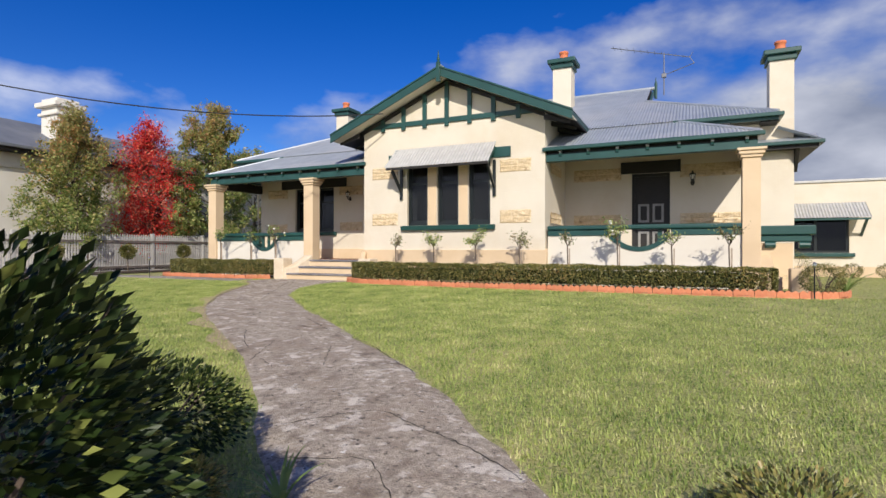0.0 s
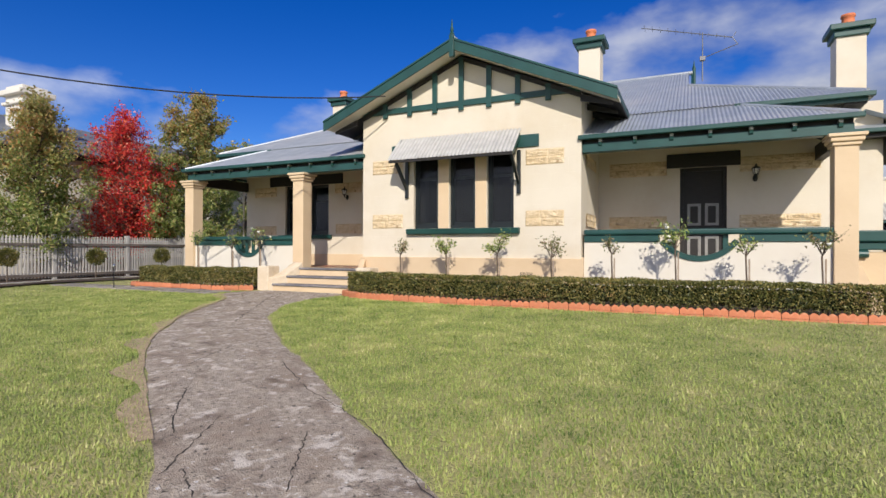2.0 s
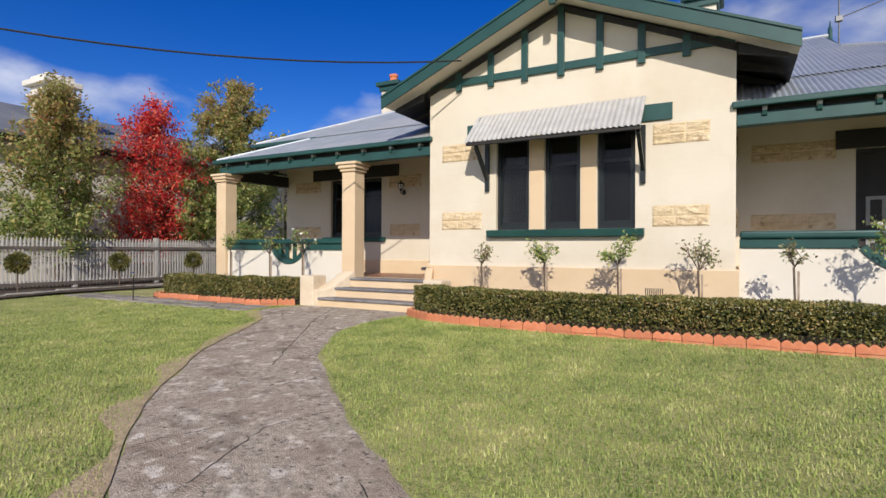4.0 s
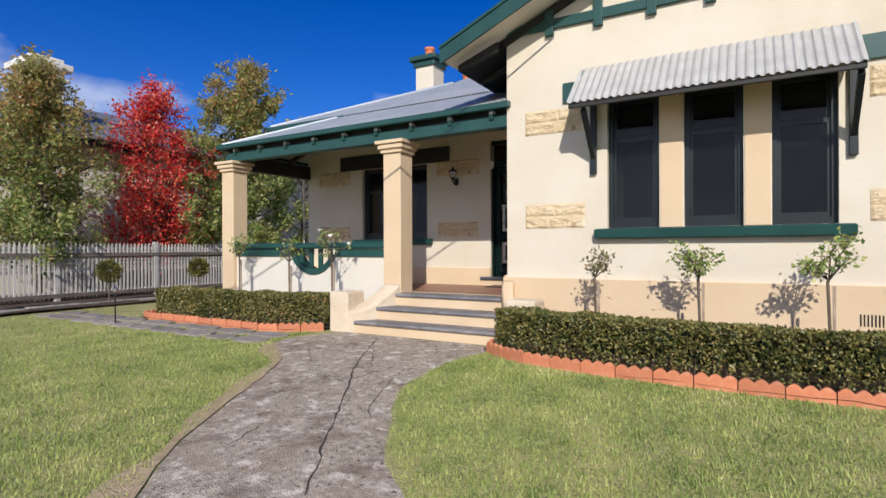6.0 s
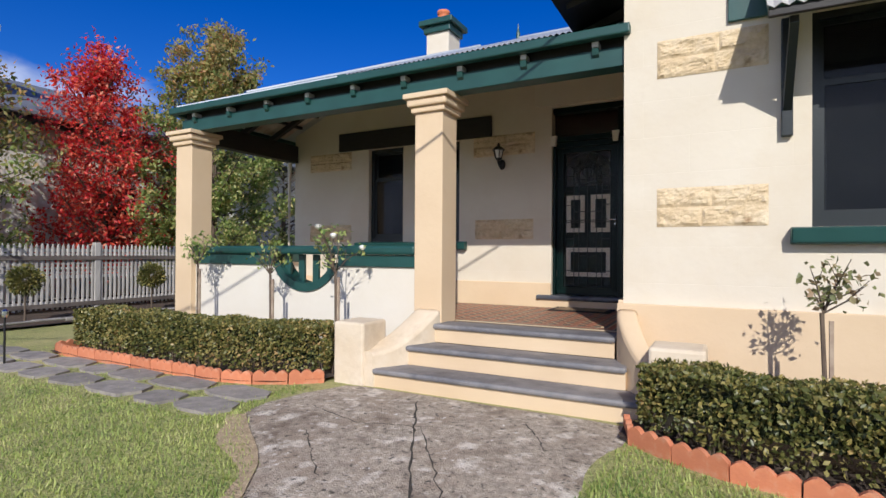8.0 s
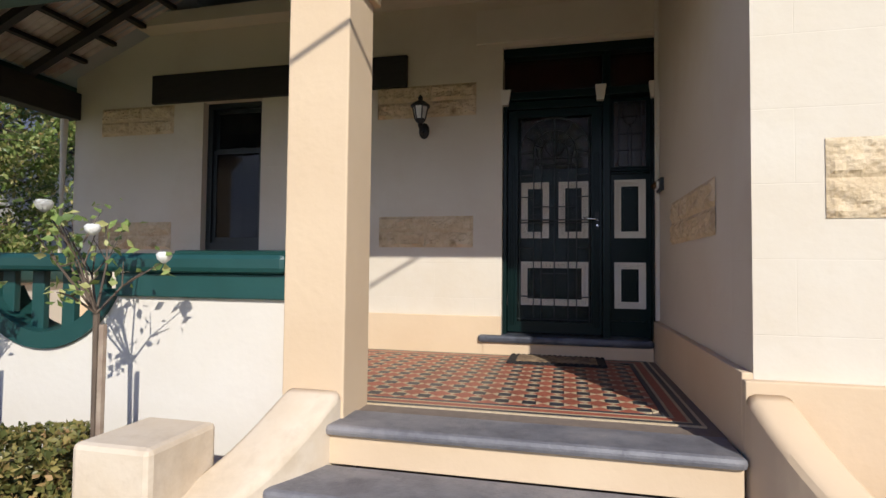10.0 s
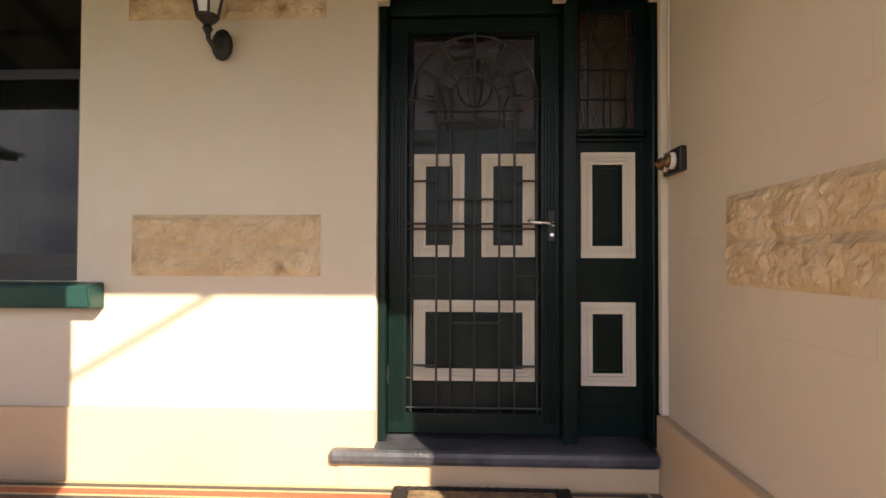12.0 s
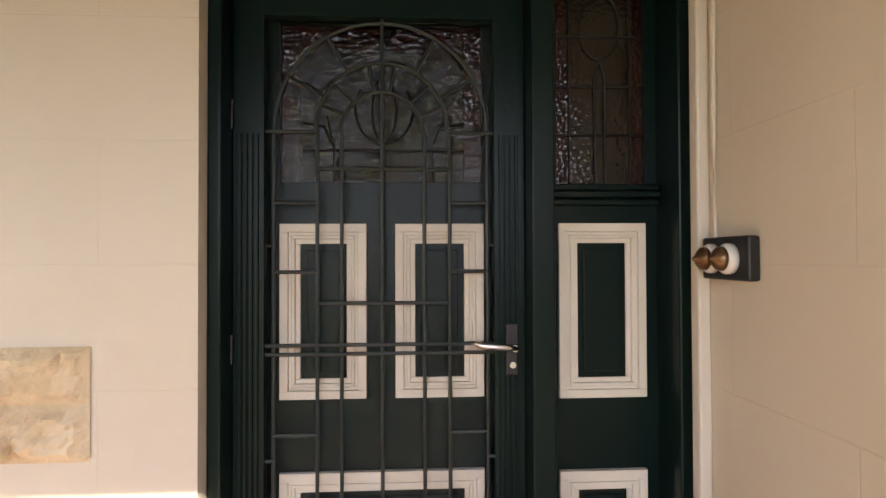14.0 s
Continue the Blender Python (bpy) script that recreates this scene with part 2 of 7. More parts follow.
L_BUSH = leaf_mat("bush_leaves", [(0, (0.009, 0.018, 0.005)), (1, (0.26, 0.28, 0.075)), (0.6, (0.028, 0.048, 0.012)), (0.86, (0.10, 0.125, 0.032))], 0.42, 0.10, 0.22)
L_TREE = leaf_mat("tree_leaves", [(0, (0.10, 0.155, 0.035)), (1, (0.70, 0.57, 0.25)), (0.5, (0.28, 0.36, 0.10)), (0.85, (0.50, 0.49, 0.18))], 0.38, 0.5)
L_RUST = leaf_mat("turning_leaves", [(0, (0.17, 0.22, 0.06)), (1, (0.62, 0.24, 0.10)), (0.5, (0.40, 0.36, 0.12)), (0.75, (0.56, 0.34, 0.14))], 0.4, 0.5)
L_RED = leaf_mat("red_leaves", [(0, (0.42, 0.02, 0.03)), (1, (0.92, 0.42, 0.28)), (0.45, (0.72, 0.045, 0.045)), (0.8, (0.86, 0.15, 0.08))], 0.38, 0.45)
L_ROSE = leaf_mat("rose_leaves", [(0, (0.13, 0.20, 0.06)), (1, (0.58, 0.54, 0.22)), (0.5, (0.28, 0.37, 0.10))], 0.45, 0.35)
L_ROSER = leaf_mat("rose_leaves_reddish", [(0, (0.15, 0.17, 0.07)), (1, (0.42, 0.29, 0.18)), (0.5, (0.26, 0.28, 0.12))], 0.45, 0.35)

M_DRY = mat("dry_soil_edge", (0.58, 0.44, 0.28), 0.95, (0.34, 0.25, 0.15), 14, 1.0, 60, detail=10, harsh=0.75, bdist=0.02)
# near-black body colour that paints the shade between hedge leaves
M_CORE = mat("shade_dark_core", (0.022, 0.034, 0.012), 0.9, (0.012, 0.02, 0.008), 30, 0.8, 60)


def scribe(m, strength):
    """Faint ashlar lines scribed in painted render."""
    t = m.node_tree
    tc = t.nodes.new("ShaderNodeTexCoord")
    sp = t.nodes.new("ShaderNodeSeparateXYZ")
    t.links.new(tc.outputs["Object"], sp.inputs[0])
    ad = t.nodes.new("ShaderNodeMath")
    t.links.new(sp.outputs["X"], ad.inputs[0]), t.links.new(sp.outputs["Y"], ad.inputs[1])
    cb = t.nodes.new("ShaderNodeCombineXYZ")
    t.links.new(ad.outputs[0], cb.inputs["X"]), t.links.new(sp.outputs["Z"], cb.inputs["Y"])
    br = t.nodes.new("ShaderNodeTexBrick")
    br.inputs["Scale"].default_value = 1.0
    br.inputs["Brick Width"].default_value, br.inputs["Row Height"].default_value = 0.72, 0.31
    br.inputs["Mortar Size"].default_value, br.inputs["Mortar Smooth"].default_value = 0.0025, 0.6
    t.links.new(cb.outputs[0], br.inputs["Vector"])
    old = [n for n in t.nodes if n.type == "BUMP"][0]
    bp = t.nodes.new("ShaderNodeBump")
    bp.invert = True
    bp.inputs["Strength"].default_value, bp.inputs["Distance"].default_value = strength, 0.004
    t.links.new(br.outputs["Fac"], bp.inputs["Height"])
    t.links.new(old.outputs[0], bp.inputs["Normal"])
    t.links.new(bp.outputs[0], t.nodes["Principled BSDF"].inputs["Normal"])


def flecks(m, col, scale, lo, hi):
    """Noise spots over a surface's colour: pale lichen, dark mottling, painted crevice shade on stone."""
    t = m.node_tree
    b = t.nodes["Principled BSDF"]
    old = b.inputs["Base Color"].links[0].from_socket
    tc = t.nodes.new("ShaderNodeTexCoord")
    n = t.nodes.new("ShaderNodeTexNoise")
    n.inputs["Scale"].default_value, n.inputs["Detail"].default_value, n.inputs["Roughness"].default_value = scale, 5, 0.6
    t.links.new(tc.outputs["Object"], n.inputs["Vector"])
    r = t.nodes.new("ShaderNodeMapRange")
    r.inputs[1].default_value, r.inputs[2].default_value = lo, hi
    t.links.new(n.outputs[0], r.inputs[0])
    mx = t.nodes.new("ShaderNodeMix"); mx.data_type = "RGBA"
    t.links.new(r.outputs[0], mx.inputs[0])
    t.links.new(old, mx.inputs[6])
    mx.inputs[7].default_value = (*col, 1)
    t.links.new(mx.outputs[2], b.inputs["Base Color"])


flecks(M_PATH, (0.22, 0.165, 0.12), 3.2, 0.54, 0.70)
flecks(M_PATH, (0.74, 0.66, 0.56), 5.5, 0.56, 0.66)
flecks(M_PATH, (0.09, 0.075, 0.06), 24.0, 0.58, 0.68)
flecks(M_PATH, (0.82, 0.78, 0.72), 17.0, 0.65, 0.70)
# dark spots paint the shade of chipped crevices into the stone
flecks(M_STONE, (0.38, 0.26, 0.145), 6.0, 0.58, 0.72)
scribe(M_WALL, 0.35)

M_GLASS = bpy.data.materials.new("window_glass")
M_GLASS.use_nodes = True
_b = M_GLASS.node_tree.nodes["Principled BSDF"]
_b.inputs["Base Color"].default_value = (0.07, 0.075, 0.08, 1)
_b.inputs["Roughness"].default_value = 0.0
_b.inputs["Transmission Weight"].default_value = 0.9
_b.inputs["IOR"].default_value = 1.3


def coloured_glass(name, col, relief=0.6):
    m = bpy.data.materials.new(name)
    m.use_nodes = True
    t = m.node_tree
    b = t.nodes["Principled BSDF"]
    b.inputs["Base Color"].default_value = (*col, 1)
    b.inputs["Roughness"].default_value = 0.06
    b.inputs["IOR"].default_value = 1.55
    b.inputs["Transmission Weight"].default_value = 0.5
    n = t.nodes.new("ShaderNodeTexVoronoi")
    n.inputs["Scale"].default_value = 75
    bp = t.nodes.new("ShaderNodeBump")
    bp.inputs["Strength"].default_value, bp.inputs["Distance"].default_value = relief, 0.006
    tc = t.nodes.new("ShaderNodeTexCoord")
    t.links.new(tc.outputs["Object"], n.inputs["Vector"])
    t.links.new(n.outputs["Distance"], bp.inputs["Height"])
    t.links.new(bp.outputs[0], b.inputs["Normal"])
    return m


M_PEBBLE = coloured_glass("pebbled_glass", (0.03, 0.033, 0.036))
M_REDGLASS = coloured_glass("ruby_glass", (0.035, 0.009, 0.006), 0.4)
M_PALEGLASS = coloured_glass("pale_glass", (0.03, 0.024, 0.018), 0.3)



def patches(m, scale, share):
    """Lets broad drifts over the ground shift each blade's colour."""
    t = m.node_tree
    r = [n for n in t.nodes if n.type == "VALTORGB"][0]
    g = [n for n in t.nodes if n.type == "NEW_GEOMETRY"][0]
    tc = t.nodes.new("ShaderNodeTexCoord")
    n = t.nodes.new("ShaderNodeTexNoise")
    n.inputs["Scale"].default_value, n.inputs["Detail"].default_value = scale, 6
    n.inputs["Roughness"].default_value = 0.6
    t.links.new(tc.outputs["Object"], n.inputs["Vector"])
    mr = t.nodes.new("ShaderNodeMapRange")
    mr.inputs[1].default_value, mr.inputs[2].default_value, mr.inputs[4].default_value = 0.32, 0.70, share
    t.links.new(n.outputs[0], mr.inputs[0])
    ma = t.nodes.new("ShaderNodeMath")
    ma.operation = "MULTIPLY_ADD"
    ma.inputs[1].default_value = 1 - share
    t.links.new(g.outputs["Random Per Island"], ma.inputs[0])
    t.links.new(mr.outputs[0], ma.inputs[2])
    t.links.new(ma.outputs[0], r.inputs[0])


patches(L_GRASS, 2.4, 0.5)
patches(L_HEDGE, 1.6, 0.32)
patches(L_RUST, 1.2, 0.4)

# ---- helpers for building ----
def bm_box(lo, hi, bev=0.0, bm=None):
    """A box between two corners, with its edges rounded by bev."""
    own = bmesh.new()
    x0, y0, z0 = lo
    x1, y1, z1 = hi
    v = [own.verts.new(p) for p in ((x0, y0, z0), (x1, y0, z0), (x1, y1, z0), (x0, y1, z0), (x0, y0, z1), (x1, y0, z1), (x1, y1, z1), (x0, y1, z1))]
    for f in ((3, 2, 1, 0), (4, 5, 6, 7), (0, 1, 5, 4), (1, 2, 6, 5), (2, 3, 7, 6), (3, 0, 4, 7)):
        own.faces.new([v[i] for i in f])
    if bev:
        bmesh.ops.bevel(own, geom=own.edges[:], offset=bev, segments=2, affect="EDGES", profile=0.5)
    if bm is None:
        return own
    tmp = bpy.data.meshes.new("tmp")
    own.to_mesh(tmp)
    own.free()
    bm.from_mesh(tmp)
    bpy.data.meshes.remove(tmp)
    return bm


def world_loc(ob):
    p = Vector((0, 0, 0))
    while ob:
        p += ob.location
        ob = ob.parent
    return p


def finish(name, bm, material, smooth=False):
    me = bpy.data.meshes.new(name)
    bm.normal_update()
    bm.to_mesh(me)
    bm.free()
    me.materials.append(material)
    if smooth:
        me.polygons.foreach_set("use_smooth", [True] * len(me.polygons))
    return me


def part(name, bm, material, parent, label="", smooth=False):
    """Links a bmesh, given in world metres, as one mesh under a thing or a part."""
    base = world_loc(parent)
    bmesh.ops.translate(bm, verts=bm.verts[:], vec=-base)
    ob = new(name, finish(name, bm, material, smooth))
    ob.parent = parent
    if label:
        tagged(ob, label)
    return ob


def thing(name, at, label, category, group="", kind=""):
    ob = new(name)
    ob.empty_display_size = 0.1
    ob.location = at
    return tagged(ob, label, category, group, kind)


def solid(name, bm, material, label, category, group="", kind="", smooth=False):
    """A thing of one mesh; its origin at the middle of its base."""
    zs = [v.co.z for v in bm.verts]
    c = sum((v.co for v in bm.verts), Vector()) / len(bm.verts)
    base = Vector((c.x, c.y, min(zs)))
    bmesh.ops.translate(bm, verts=bm.verts[:], vec=-base)
    ob = new(name, finish(name, bm, material, smooth))
    ob.location = base
    return tagged(ob, label, category, group, kind)


def bm_tube(pts, radii, n=8, bm=None, cap=True):
    """A tube along points with a radius at each."""
    bm = bm or bmesh.new()
    rings = []
    for i, p in enumerate(pts):
        p = Vector(p)
        a, b = Vector(pts[max(i - 1, 0)]), Vector(pts[min(i + 1, len(pts) - 1)])
        q = (b - a).to_track_quat("Z", "Y")
        rings.append([bm.verts.new(p + q @ Vector((math.cos(k * 2 * math.pi / n), math.sin(k * 2 * math.pi / n), 0)) * radii[i]) for k in range(n)])
    for r, s in zip(rings, rings[1:]):
        for k in range(n):
            bm.faces.new((r[k], r[(k + 1) % n], s[(k + 1) % n], s[k]))
    if cap:
        bm.faces.new(rings[0][::-1])
        bm.faces.new(rings[-1])
    return bm


def bm_prism(poly, axis, a, b, bm=None):
    """A polygon of (u, v) pushed along an axis from a to b: 'x' (u=y, v=z), 'y' (u=x, v=z) or 'z' (u=x, v=y)."""
    bm = bm or bmesh.new()
    put = {"x": lambda u, v, w: (w, u, v), "y": lambda u, v, w: (u, w, v), "z": lambda u, v, w: (u, v, w)}[axis]
    lo = [bm.verts.new(put(u, v, a)) for u, v in poly]
    hi = [bm.verts.new(put(u, v, b)) for u, v in poly]
    n = len(poly)
    faces = [bm.faces.new(lo[::-1]), bm.faces.new(hi)]
    for i in range(n):
        faces.append(bm.faces.new((lo[i], lo[(i + 1) % n], hi[(i + 1) % n], hi[i])))
    bmesh.ops.recalc_face_normals(bm, faces=faces)
    return bm


def bm_lathe(profile, cx, cy, n=20, bm=None):
    """A turned shape: profile of (radius, z)."""
    bm = bm or bmesh.new()
    rings = [[bm.verts.new((cx + r * math.cos(k * 2 * math.pi / n), cy + r * math.sin(k * 2 * math.pi / n), z)) for k in range(n)] for r, z in profile]
    for r, s in zip(rings, rings[1:]):
        for k in range(n):
            bm.faces.new((r[k], r[(k + 1) % n], s[(k + 1) % n], s[k]))
    bm.faces.new(rings[0][::-1])
    bm.faces.new(rings[-1])
    return bm


def bm_wall_x(x0, x1, z0, z1, y0, y1, holes):
    """A wall along x from y0 to y1 thick, with rectangular holes (hx0, hx1, hz0, hz1) right through."""
    bm = bmesh.new()
    xs = sorted({x0, x1, *[h[0] for h in holes], *[h[1] for h in holes]})
    zs = sorted({z0, z1, *[h[2] for h in holes], *[h[3] for h in holes]})
    for a, b in zip(xs, xs[1:]):
        c = None
        for d, e in zip(zs, zs[1:]):
            inside = any(h[0] < (a + b) / 2 < h[1] and h[2] < (d + e) / 2 < h[3] for h in holes)
            if inside:
                if c is not None:
                    bm_box((a, y0, c), (b, y1, d), 0, bm)
                c = None
            elif c is None:
                c = d
        if c is not None:
            bm_box((a, y0, c), (b, y1, z1), 0, bm)
    bmesh.ops.remove_doubles(bm, verts=bm.verts[:], dist=0.0005)
    seen, inner = {}, []
    for f in bm.faces:
        key = tuple(round(c, 3) for c in f.calc_center_median())
        if key in seen:
            inner += [f, seen[key]]
        seen[key] = f
    bmesh.ops.delete(bm, geom=list(set(inner)), context="FACES_ONLY")
    return bm


def bm_corrugated(origin, along, up, width, v0, v1, pitch=0.076, depth=0.011, thick=0.004):
    """Corrugated sheet: from origin, ribs repeat along 'along', run along 'up'; v0(u), v1(u) give each rib's ends."""
    bm = bmesh.new()
    o, a, u = Vector(origin), Vector(along).normalized(), Vector(up).normalized()
    nrm = a.cross(u)
    if nrm.z < 0:
        nrm = -nrm
    n = max(2, int(width / pitch * 4))
    prev = None
    for i in range(n + 1):
        s = width * i / n
        h = depth * math.cos(2 * math.pi * s / pitch)
        lo, hi = v0(s), v1(s)
        if hi - lo < 0.005:
            hi = lo + 0.005
        cur = [bm.verts.new(o + a * s + u * t + nrm * (h - w)) for t in (lo, hi) for w in (0, thick)]
        if prev:
            for j, k in ((0, 2), (2, 3), (3, 1), (1, 0)):
                bm.faces.new((prev[j], cur[j], cur[k], prev[k]))
        prev = cur
    bmesh.ops.recalc_face_normals(bm, faces=bm.faces[:])
    return bm


def leaves_mesh(name, pts, size, material, wide=0.5, seed=0, spread=0.35, ups=0.0, outs=None):
    """Many small folded leaves, one island each, at the points given."""
    rng = np.random.default_rng(seed)
    n = len(pts)
    pts = np.asarray(pts, dtype=np.float64)
    d = rng.normal(size=(n, 3))
    if outs is not None:
        d = d * 0.75 + np.asarray(outs)
    d[:, 2] += ups
    d /= np.linalg.norm(d, axis=1)[:, None]
    e = np.cross(d, rng.normal(size=(n, 3)))
    e /= np.linalg.norm(e, axis=1)[:, None]
    f = np.cross(d, e)
    s = size * (1 + spread * rng.uniform(-1, 1, n))[:, None]
    base, tip = pts - d * s * 0.5, pts + d * s * 0.5
    a = pts + e * s * wide * 0.5 + f * s * 0.10
    b = pts - e * s * wide * 0.5 + f * s * 0.10
    co = np.stack([base, a, tip, b], axis=1).reshape(-1, 3)
    idx = np.arange(n)[:, None] * 4
    tri = np.concatenate([idx + [0, 1, 2], idx + [0, 2, 3]], axis=1).reshape(-1)
    me = bpy.data.meshes.new(name)
    me.vertices.add(len(co))
    me.vertices.foreach_set("co", co.reshape(-1))
    me.loops.add(len(tri))
    me.loops.foreach_set("vertex_index", tri.astype(np.int32))
    me.polygons.add(len(tri) // 3)
    me.polygons.foreach_set("loop_start", np.arange(0, len(tri), 3, dtype=np.int32))
    me.update(calc_edges=True)
    me.materials.append(material)
    return me


def leaf_part(name, pts, size, material, parent, label="", **kw):
    base = np.array(world_loc(parent))
    ob = new(name, leaves_mesh(name, np.asarray(pts) - base, size, material, **kw))
    ob.parent = parent
    if label:
        tagged(ob, label)
    return ob


def ground_z(x, y):
    d = max(0.0, 10.0 - max(y, -12.0))
    return 0.62 - 0.030 * d - 0.0006 * d * d


# ---- ground ----
def grid_axis(lo, hi, step, far):
    xs = list(np.arange(lo, hi + 1e-6, step))
    g, a, b = step * 1.6, lo, hi
    while b < far:
        a, b, g = a - g, b + g, g * 1.7
        xs = [a] + xs + [b]
    return xs


gx, gy = grid_axis(-24, 9, 0.75, 700), grid_axis(-6, 24, 0.75, 700)
bm = bmesh.new()
gv = [[bm.verts.new((x, y, ground_z(x, y))) for x in gx] for y in gy]
for j in range(len(gy) - 1):
    for i in range(len(gx) - 1):
        bm.faces.new((gv[j][i], gv[j][i + 1], gv[j + 1][i + 1], gv[j + 1][i]))
ground = new("ground", finish("ground", bm, M_GRASSG, True))
tagged(ground, "mown green lawn with dry yellowish patches", "lawn", kind="structure")

# the garden path, edge to edge
PATH_L = [(0.1, -2.6), (-0.45, -0.6), (-1.0, 0.55), (-1.58, 1.25), (-2.6, 2.3), (-3.75, 3.3), (-5.1, 4.25), (-6.3, 5.05), (-7.35, 5.95), (-8.45, 7.2), (-9.0, 8.1), (-9.45, 8.95), (-9.95, 9.6), (-10.75, 10.1), (-10.75, 10.6), (-10.6, 11.2)]
PATH_R = [(1.7, -2.2), (1.1, -0.4), (0.35, 1.0), (-0.45, 1.95), (-1.5, 3.1), (-2.3, 3.85), (-3.2, 4.5), (-4.0, 5.2), (-5.3, 6.2), (-6.5, 7.25), (-7.2, 7.95), (-7.65, 8.6), (-7.95, 9.4), (-7.98, 10.1), (-7.9, 10.7), (-7.85, 11.2)]


def resample(line, n):
    p = np.array(line)
    s = np.concatenate([[0], np.cumsum(np.linalg.norm(np.diff(p, axis=0), axis=1))])
    t = np.linspace(0, s[-1], n)
    q = np.stack([np.interp(t, s, p[:, k]) for k in (0, 1)], axis=1)
    for _ in range(3):
        q[1:-1] = (q[:-2] + 2 * q[1:-1] + q[2:]) / 4
    return q


NP = 90
path_l, path_r = resample(PATH_L, NP), resample(PATH_R, NP)
for i in range(NP):
    for q, sgn in ((path_l, -1), (path_r, 1)):
        q[i, 0] += 0.035 * noise.noise((i * 0.9, sgn * 7, 0)) + 0.06 * noise.noise((i * 0.25, sgn * 3, 5))


def path_z(x, y):
    return ground_z(x, y) + 0.014 + 0.006 * noise.noise((x * 2.2, y * 2.2, 0))


bm = bmesh.new()
cols = 9
pv = []
for i in range(NP):
    row = []
    for k in range(cols + 1):
        x, y = path_l[i] + (path_r[i] - path_l[i]) * k / cols
        row.append(bm.verts.new((x, y, path_z(x, y) - (0.017 if k in (0, cols) else 0))))
    pv.append(row)
for i in range(NP - 1):
    for k in range(cols):
        bm.faces.new((pv[i][k], pv[i][k + 1], pv[i + 1][k + 1], pv[i + 1][k]))
path_ob = solid("path", bm, M_PATH, "worn grey concrete garden path with cracks", "path", kind="structure", smooth=True)


def strip(line, width, lift, jitter, name, seed, parent):
    """A thin crooked crack along a line on the path."""
    rng = random.Random(seed)
    q = resample(line, max(6, int(8 * len(line))))
    bmc = bmesh.new()
    prev = None
    for i, (x, y) in enumerate(q):
        x, y = x + rng.uniform(-jitter, jitter), y + rng.uniform(-jitter, jitter)
        d = q[min(i + 1, len(q) - 1)] - q[max(i - 1, 0)]
        nn = np.array([-d[1], d[0]]) / (np.linalg.norm(d) + 1e-9)
        w = width * rng.uniform(0.3, 1.3) * (0.4 if i in (0, len(q) - 1) else 1)
        cur = [bmc.verts.new((x + nn[0] * k * w, y + nn[1] * k * w, path_z(x, y) + lift)) for k in (-0.5, 0.5)]
        if prev:
            bmc.faces.new((prev[0], cur[0], cur[1], prev[1]))
        prev = cur
    return part(name, bmc, M_CRACK, parent)


CRACKS = [((-9.6, 11.0), (-9.1, 10.1), (-8.71, 9.42), (-8.35, 8.9), (-7.98, 8.36), (-7.6, 7.79), (-7.2, 7.2)),
          ((-9.9, 10.0), (-9.34, 9.47)), ((-8.23, 9.67), (-8.1, 9.2), (-7.78, 8.46), (-7.6, 8.31)), ((-8.26, 7.86), (-8.16, 7.47)),
          ((-8.55, 9.5), (-9.22, 10.42)), ((-8.93, 9.11), (-8.47, 9.09), (-8.4, 9.7)),
          ((-4.95, 4.54), (-4.46, 4.02), (-4.12, 3.76)), ((-4.09, 4.11), (-3.86, 3.67), (-3.68, 3.32)), ((-3.62, 3.42), (-3.3, 3.21)),
          ((-3.33, 4.13), (-3.07, 3.71), (-2.88, 3.41)), ((-4.8, 5.54), (-3.96, 4.89), (-3.02, 4.38), (-2.6, 4.02), (-2.0, 3.5)), ((-6.41, 5.3), (-6.2, 5.75))]
MORE_CRACKS = [((-7.2, 6.2), (-6.6, 6.7), (-6.3, 7.2)), ((-2.2, 2.1), (-1.8, 2.6), (-1.1, 2.3), (-0.6, 2.0)), ((-1.9, 1.7), (-1.4, 1.9), (-1.0, 1.5)),
               ((-5.6, 5.0), (-5.9, 5.9), (-5.7, 6.4)), ((-0.6, 0.6), (-0.2, 1.1), (0.2, 1.0)), ((-10.3, 10.5), (-9.7, 10.3), (-9.1, 10.5)), ((-8.3, 10.4), (-8.6, 10.9))]
for ci, cr in enumerate(CRACKS + MORE_CRACKS):
    strip(cr, 0.010 if ci else 0.017, 0.003, 0.014, "crack", ci, path_ob)

# worn dry soil along the path's west edge
bm = bmesh.new()
prev = None
for i in range(38, 84):
    x, y = path_l[i]
    d = path_l[min(i + 1, NP - 1)] - path_l[i - 1]
    nn = np.array([-d[1], d[0]]) / (np.linalg.norm(d) + 1e-9)
    w = max(0.03, 0.12 + 0.22 * noise.noise((i * 0.28, 2, 1)))
    cur = [bm.verts.new((x - nn[0] * 0.03, y - nn[1] * 0.03, ground_z(x, y) + 0.012)), bm.verts.new((x + nn[0] * w, y + nn[1] * w, ground_z(x, y) + 0.006))]
    if prev:
        bm.faces.new((prev[0], cur[0], cur[1], prev[1]))
    prev = cur
bmesh.ops.recalc_face_normals(bm, faces=bm.faces[:])
for f in bm.faces:
    if f.normal.z < 0:
        f.normal_flip()
solid("dry_fringe", bm, M_DRY, "dry brown worn edge of the lawn by the path", "lawn edge", kind="structure")

# ---- the house: walls ----
FLOOR = 1.165
BAY_X0, BAY_X1, BAY_Y, BACK_Y = -8.09, -3.0, 11.97, 14.2
GC, G_TOP, G_SLOPE, BARGE_Y = -5.56, 6.0, 0.431, 11.48
STRUCT = "structure"

